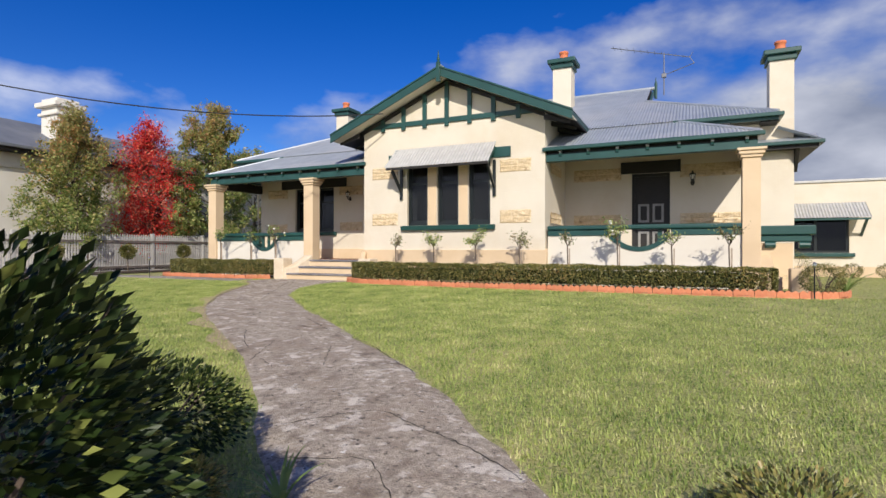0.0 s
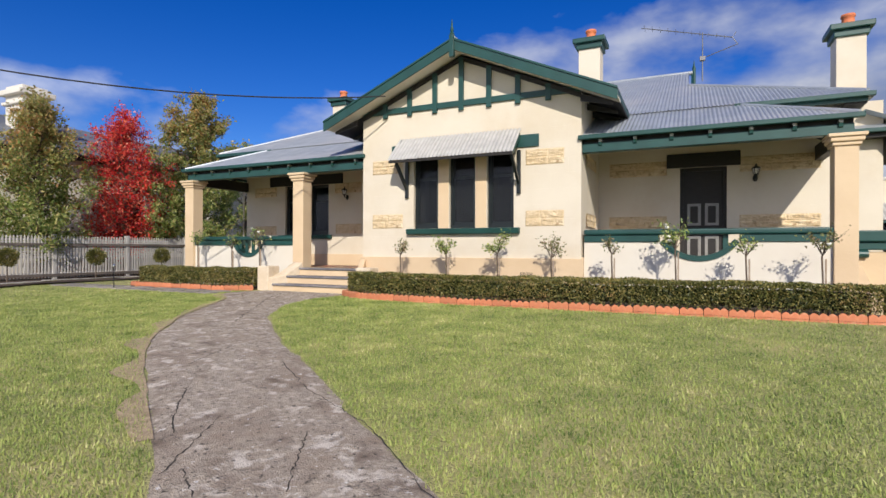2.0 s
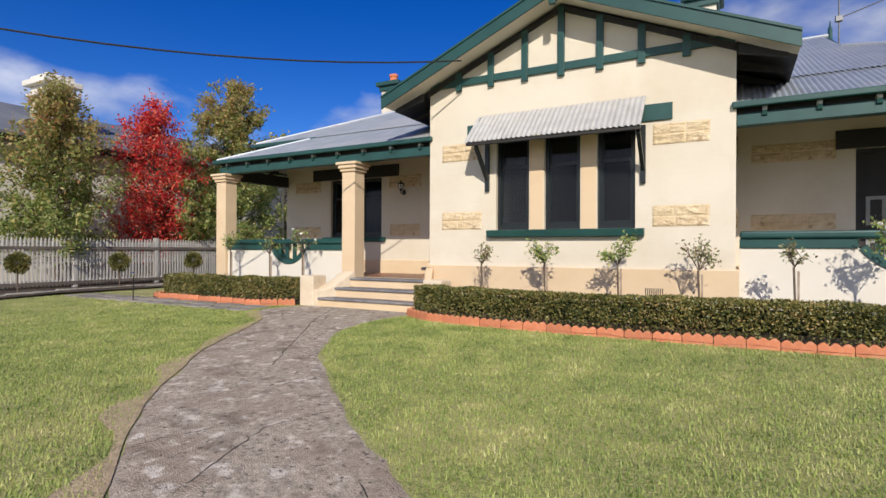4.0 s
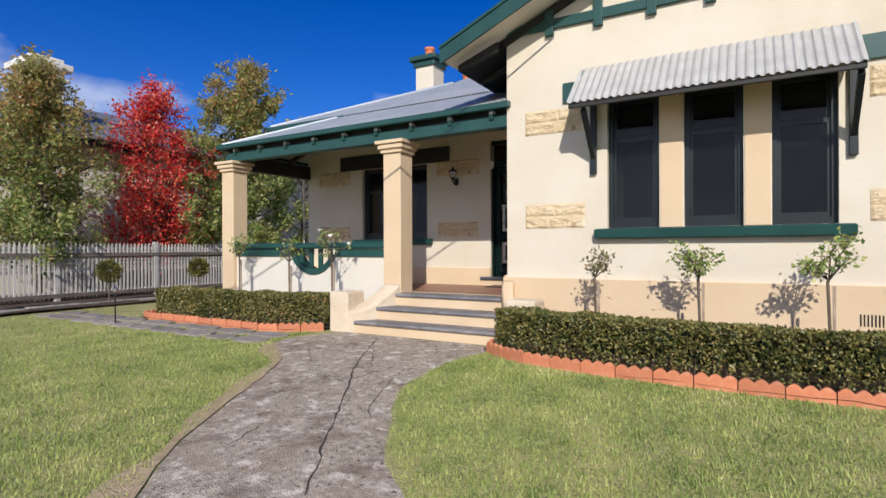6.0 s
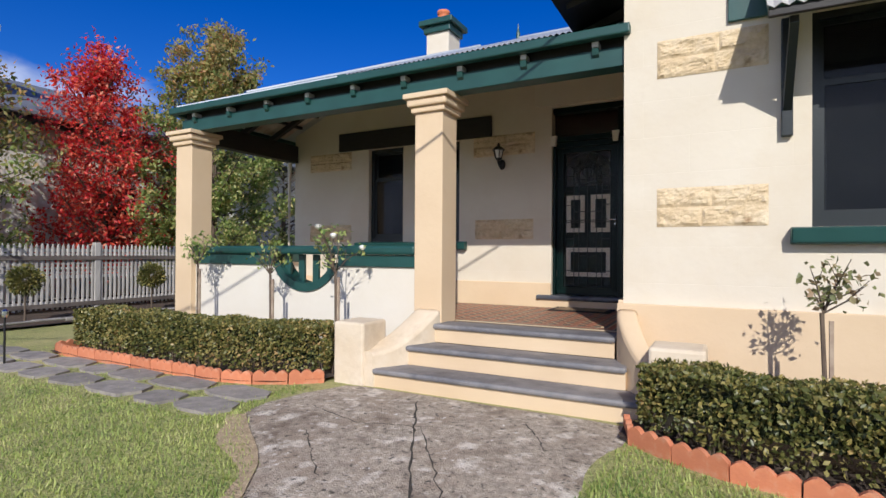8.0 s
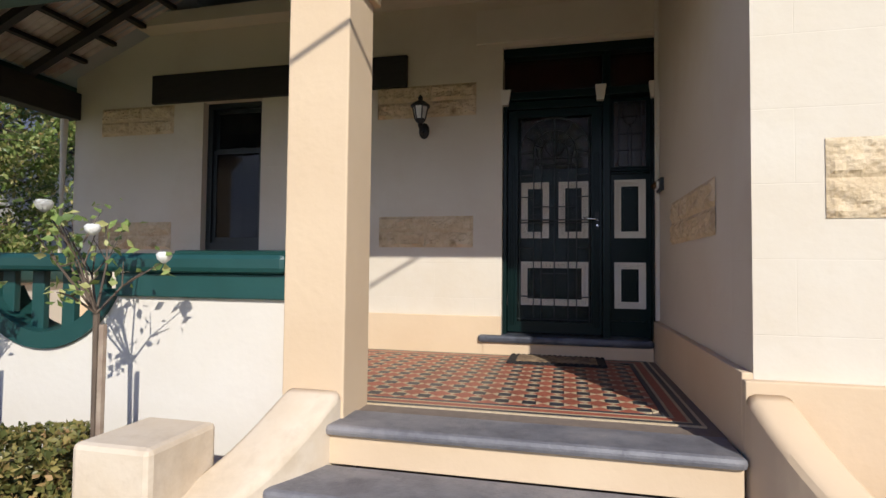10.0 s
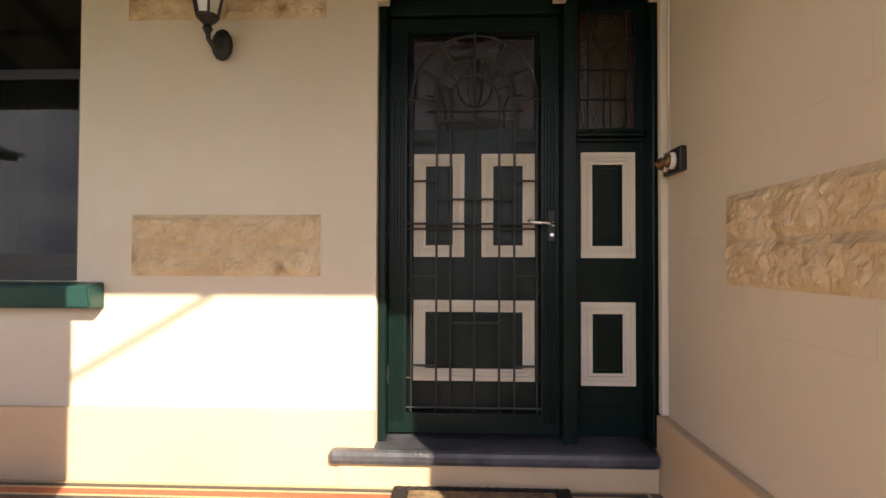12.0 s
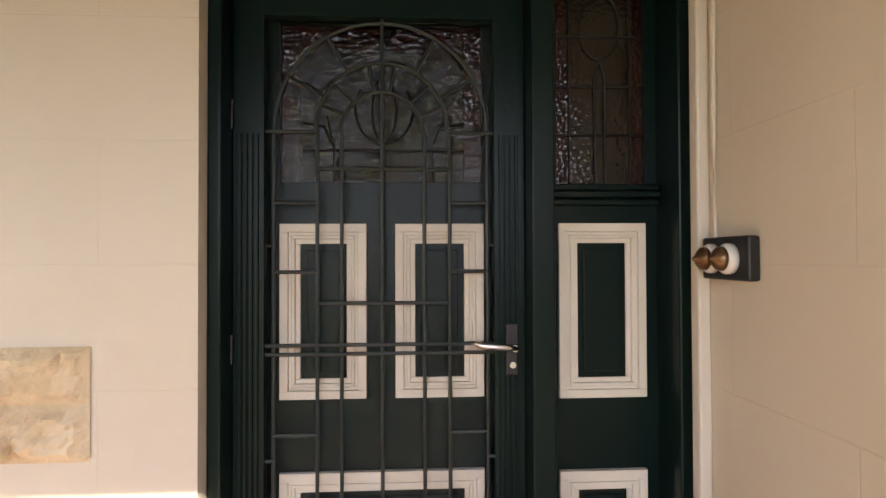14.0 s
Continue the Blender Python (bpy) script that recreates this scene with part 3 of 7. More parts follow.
win_x = [(-6.73, -6.12), (-5.85, -5.24), (-4.97, -4.38)]
bm = bm_wall_x(BAY_X0, BAY_X1, 0.4, 4.70, BAY_Y, BAY_Y + 0.28, [(a, b, 2.10, 3.74) for a, b in win_x])
bm_prism([(BAY_X0, 4.70), (BAY_X1, 4.70), (BAY_X1, G_TOP - 0.16 - G_SLOPE * (BAY_X1 - GC)), (GC, G_TOP - 0.16), (BAY_X0, G_TOP - 0.16 - G_SLOPE * (GC - BAY_X0))], "y", BAY_Y, BAY_Y + 0.28, bm)
solid("wall_bay_front", bm, M_WALL, "cream rendered gabled front wall with three windows", "wall", kind=STRUCT)
side_top = 4.74
for nm, xa, xb, yb in (("wall_bay_west", BAY_X0, BAY_X0 + 0.28, 14.9), ("wall_bay_east", BAY_X1 - 0.28, BAY_X1, BACK_Y)):
    solid(nm, bm_box((xa, BAY_Y + 0.28, 0.4), (xb, yb, side_top)), M_WALL, "cream rendered side wall of the gabled bay", "wall", kind=STRUCT)
DOOR_X0, DOOR_X1, DOOR_TOP = -9.385, -8.092, 3.87
win_l = [(-12.42, -11.76), (-11.45, -10.78)]
bm = bm_wall_x(-14.0, BAY_X0, 0.4, 4.55, BACK_Y, BACK_Y + 0.30, [(a, b, 2.06, 3.56) for a, b in win_l] + [(DOOR_X0, DOOR_X1 + 0.002, 0.4, DOOR_TOP)])
solid("wall_verandah_west", bm, M_WALL, "cream rendered verandah wall with windows and entry", "wall", kind=STRUCT)
bm = bm_wall_x(BAY_X1 - 0.28, 2.32, 0.4, 4.55, BACK_Y, BACK_Y + 0.30, [(-1.26, -0.34, FLOOR, 3.45)])
solid("wall_verandah_east", bm, M_WALL, "cream rendered verandah wall with a dark door", "wall", kind=STRUCT)
solid("wall_west", bm_box((-14.0, 14.5, 0.3), (-13.7, 25.3, 4.55)), M_WALL, "cream rendered side wall of the house", "wall", kind=STRUCT)
solid("wall_east", bm_box((2.02, 14.5, 0.3), (2.32, 19.99, 4.2)), M_WALL, "cream rendered side wall of the house", "wall", kind=STRUCT)
solid("wall_rear", bm_box((-13.7, 25.0, 0.3), (2.32, 25.3, 4.55)), M_WALL, "cream rendered rear wall of the house", "wall", kind=STRUCT)
# unseen rooms, closed in and painted near-black to read as dim
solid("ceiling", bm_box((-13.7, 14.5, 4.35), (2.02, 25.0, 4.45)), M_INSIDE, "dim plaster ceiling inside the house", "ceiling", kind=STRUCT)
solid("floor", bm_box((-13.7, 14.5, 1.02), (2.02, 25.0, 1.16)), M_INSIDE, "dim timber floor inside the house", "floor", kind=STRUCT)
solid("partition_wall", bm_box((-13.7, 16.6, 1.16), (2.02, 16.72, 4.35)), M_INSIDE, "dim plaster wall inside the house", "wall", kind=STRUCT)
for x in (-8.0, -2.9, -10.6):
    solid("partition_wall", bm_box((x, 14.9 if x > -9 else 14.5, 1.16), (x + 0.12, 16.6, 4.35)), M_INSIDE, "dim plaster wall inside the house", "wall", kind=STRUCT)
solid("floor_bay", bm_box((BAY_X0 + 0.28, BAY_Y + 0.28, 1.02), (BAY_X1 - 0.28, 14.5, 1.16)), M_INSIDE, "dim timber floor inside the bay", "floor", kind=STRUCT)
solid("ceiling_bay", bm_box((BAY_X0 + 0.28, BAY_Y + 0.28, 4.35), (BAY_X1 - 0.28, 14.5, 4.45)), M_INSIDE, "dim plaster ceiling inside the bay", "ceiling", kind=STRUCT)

# peach plinths, a little proud
bm = bmesh.new()
bm_box((BAY_X0 - 0.045, BAY_Y - 0.05, 0.4), (BAY_X1 + 0.045, BAY_Y, 1.46), 0.006, bm)
solid("plinth_bay", bm, M_PEACH, "peach painted plinth along the bay's foot", "plinth", kind=STRUCT)
for xa, xb in ((BAY_X0 - 0.045, BAY_X0), (BAY_X1, BAY_X1 + 0.045)):
    solid("plinth_side", bm_box((xa, BAY_Y, 0.6), (xb, BACK_Y, 1.485), 0.006), M_PEACH, "peach painted plinth along the side wall", "plinth", kind=STRUCT)
solid("plinth_west", bm_box((-14.03, BACK_Y - 0.035, FLOOR - 0.02), (DOOR_X0, BACK_Y, 1.487), 0.006), M_PEACH, "peach painted plinth under the verandah wall", "plinth", kind=STRUCT)
solid("plinth_east", bm_box((BAY_X1 + 0.045, BACK_Y - 0.035, FLOOR - 0.02), (-1.4, BACK_Y, 1.487), 0.006), M_PEACH, "peach painted plinth under the verandah wall", "plinth", kind=STRUCT)


def rock_panel(name, u0, u1, z0, z1, plane, axis, rows, seed):
    """Rock-faced sandstone let into the render: courses of rough blocks, each a piece with chipped relief."""
    th = thing(name, ((u0 + u1) / 2, plane, z0) if axis == "x" else (plane, (u0 + u1) / 2, z0), "rough rock-faced sandstone panel set in the rendered wall", "stone panel", "sandstone panels", STRUCT)
    rng = random.Random(seed)
    hz = (z1 - z0) / rows
    bold = 0.016 if plane == BAY_Y else 0.026 if axis == "x" else 0.018
    for r in range(rows):
        cuts = [u0, u0 + (u1 - u0) * rng.uniform(0.35, 0.65), u1]
        for a, b in zip(cuts, cuts[1:]):
            b_m = bmesh.new()
            nx, nz = max(4, int((b - a) / 0.013)), max(4, int(hz / 0.013))
            vs = []
            za, zb = z0 + r * hz, z0 + (r + 1) * hz
            for j in range(nz + 1):
                row = []
                for i in range(nx + 1):
                    u, z = a + (b - a) * i / nx, za + (zb - za) * j / nz
                    edge = min(i, nx - i, j, nz - j)
                    h = 0.004
                    if edge:
                        c = noise.noise((u * 7 + seed * 3, z * 13, seed)) * 0.5 + 0.5
                        c += 0.8 * abs(noise.noise((u * 16, z * 30 + seed, 3))) + 0.35 * abs(noise.noise((u * 45, z * 60 + seed, 9)))
                        c += 0.9 * math.floor(3.0 * noise.noise((u * 5 + seed, z * 15 + u * 3, seed * 2))) / 3.0
                        h = max(0.004, 0.006 + bold * c * (0.35 if edge == 1 else 1))
                    row.append(b_m.verts.new((u, plane - h, z) if axis == "x" else (plane - h, u, z)))
                vs.append(row)
            for j in range(nz):
                for i in range(nx):
                    q = (vs[j][i], vs[j][i + 1], vs[j + 1][i + 1], vs[j + 1][i])
                    b_m.faces.new(q if axis == "x" else q[::-1])
            part("stone", b_m, M_STONE, th)
    return th


for sgn, xa, xb in ((0, -7.82, -7.01), (1, -4.125, -3.335)):
    rock_panel("stone_panel", xa, xb, 2.115, 2.44, BAY_Y, "x", 2, 3 + sgn)
    rock_panel("stone_panel", xa, xb, 3.37, 3.69, BAY_Y, "x", 2, 5 + sgn)
rock_panel("stone_panel", -10.52, -9.64, 2.088, 2.37, BACK_Y, "x", 2, 11)
rock_panel("stone_panel", -10.55, -9.62, 3.275, 3.57, BACK_Y, "x", 2, 12)
rock_panel("stone_panel", -13.65, -12.76, 2.065, 2.345, BACK_Y, "x", 2, 13)
rock_panel("stone_panel", -13.65, -12.76, 3.255, 3.55, BACK_Y, "x", 2, 14)
rock_panel("stone_panel", -2.76, -1.525, 2.125, 2.393, BACK_Y, "x", 2, 15)
rock_panel("stone_panel", -2.76, -1.525, 3.30, 3.62, BACK_Y, "x", 2, 16)
rock_panel("stone_panel", -0.105, 1.33, 2.125, 2.393, BACK_Y, "x", 2, 17)
rock_panel("stone_panel", -0.105, 1.33, 3.30, 3.62, BACK_Y, "x", 2, 18)
rock_panel("stone_panel", 12.50, 13.645, 2.085, 2.385, BAY_X0, "y", 2, 19)
rock_panel("stone_panel", 12.45, 13.60, 2.12, 2.39, BAY_X1 + 0.035, "y", 2, 20)
rock_panel("stone_panel", 12.45, 13.60, 3.35, 3.60, BAY_X1 + 0.035, "y", 2, 21)


# ---- windows ----
def sash_window(name, x0, x1, z0, z1, wall_y, label, curtain=None):
    th = thing(name, ((x0 + x1) / 2, wall_y + 0.1, z0), label, "window", "windows", STRUCT)
    f = 0.055
    yb = wall_y + 0.13
    b_m = bm_wall_x(x0, x1, z0, z1, yb - 0.05, yb + 0.03, [(x0 + f, x1 - f, z0 + f + 0.02, z1 - f)])
    part("window_frame", b_m, M_WIN, th)
    zm = z0 + (z1 - z0) * 0.68
    s = 0.035
    for nm, a, b, dy in (("lower_sash", z0 + f + 0.02, zm, 0.0), ("upper_sash", zm - 0.03, z1 - f, 0.032)):
        sash = part(nm, bm_wall_x(x0 + f, x1 - f, a, b, yb - 0.02 + dy, yb + 0.008 + dy, [(x0 + f + s, x1 - f - s, a + s + 0.02, b - s)]), M_WIN, th)
        pane = part("pane", bm_box((x0 + f + s, yb - 0.008 + dy, a + s + 0.02), (x1 - f - s, yb - 0.003 + dy, b - s)), M_GLASS, sash)
        pane.visible_shadow = False
    if curtain:
        b_m = bmesh.new()
        ca, cb = curtain
        prev = None
        for i in range(25):
            x = ca + (cb - ca) * i / 24
            y = yb + 0.16 + 0.018 * math.sin(i * 1.9)
            cur = [b_m.verts.new((x, y, z)) for z in (z0 - 0.05, z1)]
            if prev:
                b_m.faces.new((prev[0], cur[0], cur[1], prev[1]))
            prev = cur
        solid("curtain", b_m, M_CURTAIN, "white hanging curtain behind a dark window", "curtain", "curtains")
    return th


for i, (a, b) in enumerate(win_x):
    sash_window("window_%d" % (i + 1), a, b, 2.10, 3.74, BAY_Y, "dark-framed sash window with reflecting glass under the awning", (a + 0.02, a + 0.13) if i == 0 else None)
for i, (a, b) in enumerate(win_l):
    sash_window("window_%d" % (i + 4), a, b, 2.06, 3.56, BACK_Y, "dark-framed verandah sash window with pale curtains", (a + 0.12, a + 0.26))
for a, b in ((-6.12, -5.85), (-5.24, -4.97)):
    solid("mullion", bm_box((a + 0.012, BAY_Y - 0.012, 2.10), (b - 0.012, BAY_Y, 3.74), 0.004), M_PEACH, "peach painted pier between the windows", "pier", "window piers", STRUCT)
bm = bm_prism([(BAY_Y - 0.11, 1.975), (BAY_Y, 1.965), (BAY_Y, 2.10), (BAY_Y - 0.13, 2.085)], "x", -6.87, -4.24)
bmesh.ops.bevel(bm, geom=bm.edges[:], offset=0.008, segments=2, affect="EDGES")
solid("window_sill", bm, M_GREEN, "dark green painted sill below three windows", "window sill", kind=STRUCT)
bm = bm_prism([(BACK_Y - 0.10, 1.945), (BACK_Y, 1.935), (BACK_Y, 2.06), (BACK_Y - 0.12, 2.045)], "x", -12.62, -10.645)
bmesh.ops.bevel(bm, geom=bm.edges[:], offset=0.008, segments=2, affect="EDGES")
solid("window_sill", bm, M_GREEN, "dark green painted sill on the verandah", "window sill", kind=STRUCT)
solid("lintel", bm_box((-13.0, BACK_Y - 0.05, 3.56), (-10.26, BACK_Y, 3.855), 0.006), M_DARK, "black painted timber lintel over the verandah windows", "lintel", kind=STRUCT)
solid("lintel", bm_box((-1.53, BACK_Y - 0.05, 3.45), (-0.09, BACK_Y, 3.756), 0.006), M_DARK, "black painted timber lintel over the door", "lintel", kind=STRUCT)
solid("band_course", bm_box((-9.62, BACK_Y - 0.025, 3.90), (BAY_X0, BACK_Y, 4.21), 0.004), M_WALL, "cream rendered band over the entry", "wall band", kind=STRUCT)

# ---- gable dressing ----
bm = bmesh.new()
g_t = thing("gable_frame", (GC, BAY_Y, 4.70), "green half-timber framing across the gable", "gable framing", kind=STRUCT)
part("band_board", bm_box((BAY_X0 + 0.02, BAY_Y - 0.045, 4.745), (BAY_X1 - 0.02, BAY_Y - 0.002, 4.87), 0.004), M_GREEN, g_t)
for k in range(-3, 4):
    x = GC + k * 0.635
    top = G_TOP - 0.2 - G_SLOPE * abs(x - GC)
    part("stud", bm_box((x - 0.055, BAY_Y - 0.06, 4.655), (x + 0.055, BAY_Y - 0.001, top), 0.004), M_GREEN, g_t)
TIP = 3.30
for sgn in (-1, 1):
    rake = [(GC, G_TOP - 0.27), (GC + sgn * (BAY_X1 - GC), G_TOP - 0.27 - G_SLOPE * (BAY_X1 - GC)), (GC + sgn * (BAY_X1 - GC), G_TOP - 0.17 - G_SLOPE * (BAY_X1 - GC)), (GC, G_TOP - 0.17)]
    part("raking_board", bm_prism(rake, "y", BAY_Y - 0.05, BAY_Y - 0.004), M_DARK, g_t)
bg = thing("gable_roof", (GC, 13, 4.4), "grey corrugated iron gable roof with dark green barge boards", "roof", kind=STRUCT)
for sgn in (-1, 1):
    ex, ez = GC + sgn * TIP, G_TOP - G_SLOPE * TIP
    part("barge_board", bm_prism([(GC, G_TOP - 0.19), (ex, ez - 0.19), (ex, ez + 0.01), (GC, G_TOP + 0.01)], "y", BARGE_Y - 0.035, BARGE_Y), M_GREEN, bg)
    part("barge_cap", bm_prism([(GC, G_TOP + 0.011), (ex, ez + 0.011), (ex, ez + 0.05), (GC, G_TOP + 0.05)], "y", BARGE_Y - 0.055, BARGE_Y + 0.06), M_GREEN, bg)
    part("soffit_board", bm_prism([(GC, G_TOP - 0.13), (ex, ez - 0.13), (ex, ez - 0.10), (GC, G_TOP - 0.10)], "y", BARGE_Y + 0.001, BAY_Y - 0.002), M_WALLW, bg)
    part("eave_soffit", bm_prism([(GC + sgn * 2.56, G_TOP - 0.14 - G_SLOPE * 2.56), (ex, ez - 0.14), (ex, ez - 0.11), (GC + sgn * 2.56, G_TOP - 0.11 - G_SLOPE * 2.56)], "y", BAY_Y + 0.002, 14.2), M_DARK, bg)
    b_m = bm_box((min(ex, ex - sgn * 0.1) - 0.0, BARGE_Y + 0.07, ez - 0.09), (max(ex, ex - sgn * 0.1), 14.6, ez + 0.015), 0.01)
    part("gutter", b_m, M_GREEN, bg)
    for y in (11.75, 12.5, 13.2):
        part("rafter_tail", bm_prism([(GC + sgn * 2.58, 4.52), (ex - sgn * 0.12, ez - 0.2), (ex - sgn * 0.12, ez - 0.145), (GC + sgn * 2.58, 4.65)], "y", y, y + 0.07), M_DARK, bg)
    L = TIP / math.cos(math.atan(G_SLOPE))
    up = Vector((-sgn, 0, G_SLOPE))
    b_m = bm_corrugated((ex, BARGE_Y + 0.02, ez + 0.035), (0, 1, 0), up, 6.0, lambda s: 0.0, lambda s: L)
    part("roof_sheet", b_m, M_ROOF, bg)
part("ridge_cap", bm_tube([(GC, BARGE_Y - 0.03, G_TOP + 0.05), (GC, 17.4, G_TOP + 0.05)], [0.06, 0.06], 10), M_ROOF, bg)
b_m = bm_box((GC - 0.05, BARGE_Y - 0.09, G_TOP - 0.36), (GC + 0.05, BARGE_Y + 0.0, G_TOP + 0.10), 0.006)
fin = part("finial", b_m, M_GREEN, bg)
part("spike", bm_lathe([(0.045, G_TOP + 0.1), (0.05, G_TOP + 0.13), (0.03, G_TOP + 0.16), (0.038, G_TOP + 0.2), (0.02, G_TOP + 0.3), (0.008, G_TOP + 0.42)], GC, BARGE_Y - 0.045, 10), M_GREEN, fin)

# ---- main roof ----
V_Y, V_Z, M_Y, M_Z = 12.0, 3.85, 13.66, 4.57
R_Y, R_Z, REAR_Y = 19.26, 7.0, 25.5
X_W, X_E = -14.13, 1.44
mr_t = thing("main_roof", (-6, 19, 4.5), "grey corrugated galvanised iron hipped roof", "roof", kind=STRUCT)
MW, ME = -14.62, 1.95
m_s = (R_Z - M_Z) / (R_Y - M_Y)
m_len = math.hypot(R_Y - M_Y, R_Z - M_Z)
HIP = 3.05
RW, RE, HIP_Z = MW + HIP, ME - HIP, M_Z + HIP * m_s


def hip_top(x):
    """Slope length of the front sheet: hips at both ends, cut off by a gablet."""
    d = min(x - MW, ME - x)
    return m_len if d > HIP else m_len * d / (R_Y - M_Y)


part("roof_sheet", bm_corrugated((MW, M_Y, M_Z + 0.066), (1, 0, 0), (0, R_Y - M_Y, R_Z - M_Z), ME - MW, lambda s: -0.10, lambda s: hip_top(MW + s)), M_ROOF, mr_t)
for sgn, xe, xr in ((-1, MW, RW), (1, ME, RE)):
    b_m = bmesh.new()
    q = [(xe, M_Y, M_Z + 0.04), (xe, REAR_Y, M_Z + 0.04), (xr, REAR_Y - HIP, HIP_Z + 0.04), (xr, M_Y + HIP, HIP_Z + 0.04)]
    lo = [b_m.verts.new(Vector(p)) for p in q]
    hi = [b_m.verts.new(Vector(p) + Vector((0, 0, 0.03))) for p in q]
    b_m.faces.new(lo[::-1]), b_m.faces.new(hi)
    for i in range(4):
        b_m.faces.new((lo[i], lo[(i + 1) % 4], hi[(i + 1) % 4], hi[i]))
    part("hip_sheet", b_m, M_ROOF, mr_t)
    part("hip_cap", bm_tube([(xe, M_Y, M_Z + 0.06), (xr, M_Y + HIP, HIP_Z + 0.07)], [0.045, 0.045], 8), M_ROOF, mr_t)
    part("gablet", bm_prism([(M_Y + HIP, HIP_Z), (REAR_Y - HIP, HIP_Z), (R_Y, R_Z - 0.02)], "x", min(xr, xr - sgn * 0.07), max(xr, xr - sgn * 0.07)), M_DARK, mr_t)
    part("gablet_barge", bm_prism([(M_Y + HIP - 0.1, HIP_Z - 0.06), (M_Y + HIP + 0.1, HIP_Z - 0.06), (R_Y, R_Z - 0.16), (R_Y, R_Z + 0.04)], "x", min(xr + sgn * 0.06, xr + sgn * 0.10), max(xr + sgn * 0.06, xr + sgn * 0.10)), M_GREEN, mr_t)
    part("gablet_finial", bm_lathe([(0.05, R_Z - 0.3), (0.05, R_Z + 0.2), (0.02, R_Z + 0.3), (0.01, R_Z + 0.42)], xr + sgn * 0.14, R_Y, 8), M_GREEN, mr_t)
b_m = bmesh.new()
b_m.faces.new([b_m.verts.new(p) for p in ((MW, REAR_Y, M_Z + 0.04), (RW, REAR_Y - HIP, HIP_Z + 0.04), (RW, R_Y, R_Z), (RE, R_Y, R_Z), (RE, REAR_Y - HIP, HIP_Z + 0.04), (ME, REAR_Y, M_Z + 0.04))])
ex = bmesh.ops.extrude_face_region(b_m, geom=b_m.faces[:])
bmesh.ops.translate(b_m, verts=[v for v in ex["geom"] if isinstance(v, bmesh.types.BMVert)], vec=(0, 0, 0.03))
part("rear_sheet", b_m, M_ROOF, mr_t)
part("ridge_cap", bm_tube([(RW - 0.1, R_Y, R_Z + 0.05), (RE + 0.1, R_Y, R_Z + 0.05)], [0.06, 0.06], 10), M_ROOF, mr_t)
for a, b in ((MW, X_W + 1.64), (X_E - 1.64, ME)):
    part("fascia", bm_box((a, M_Y - 0.02, M_Z - 0.13), (b, M_Y + 0.01, M_Z + 0.02)), M_GREEN, mr_t)
    part("gutter", bm_box((a - 0.05, M_Y - 0.12, M_Z - 0.06), (b + 0.1, M_Y - 0.022, M_Z + 0.03), 0.012), M_GREEN, mr_t)
part("side_gutter", bm_box((ME + 0.001, M_Y, M_Z - 0.06), (ME + 0.1, 20, M_Z + 0.03), 0.012), M_GREEN, mr_t)
part("eave_soffit", bm_box((1.6, M_Y + 0.02, M_Z - 0.16), (ME, 20, M_Z - 0.132)), M_DARK, mr_t)
part("upper_wall", bm_box((-14.0, 14.0, 4.3), (1.62, 14.2, M_Z - 0.14)), M_WALL, mr_t)


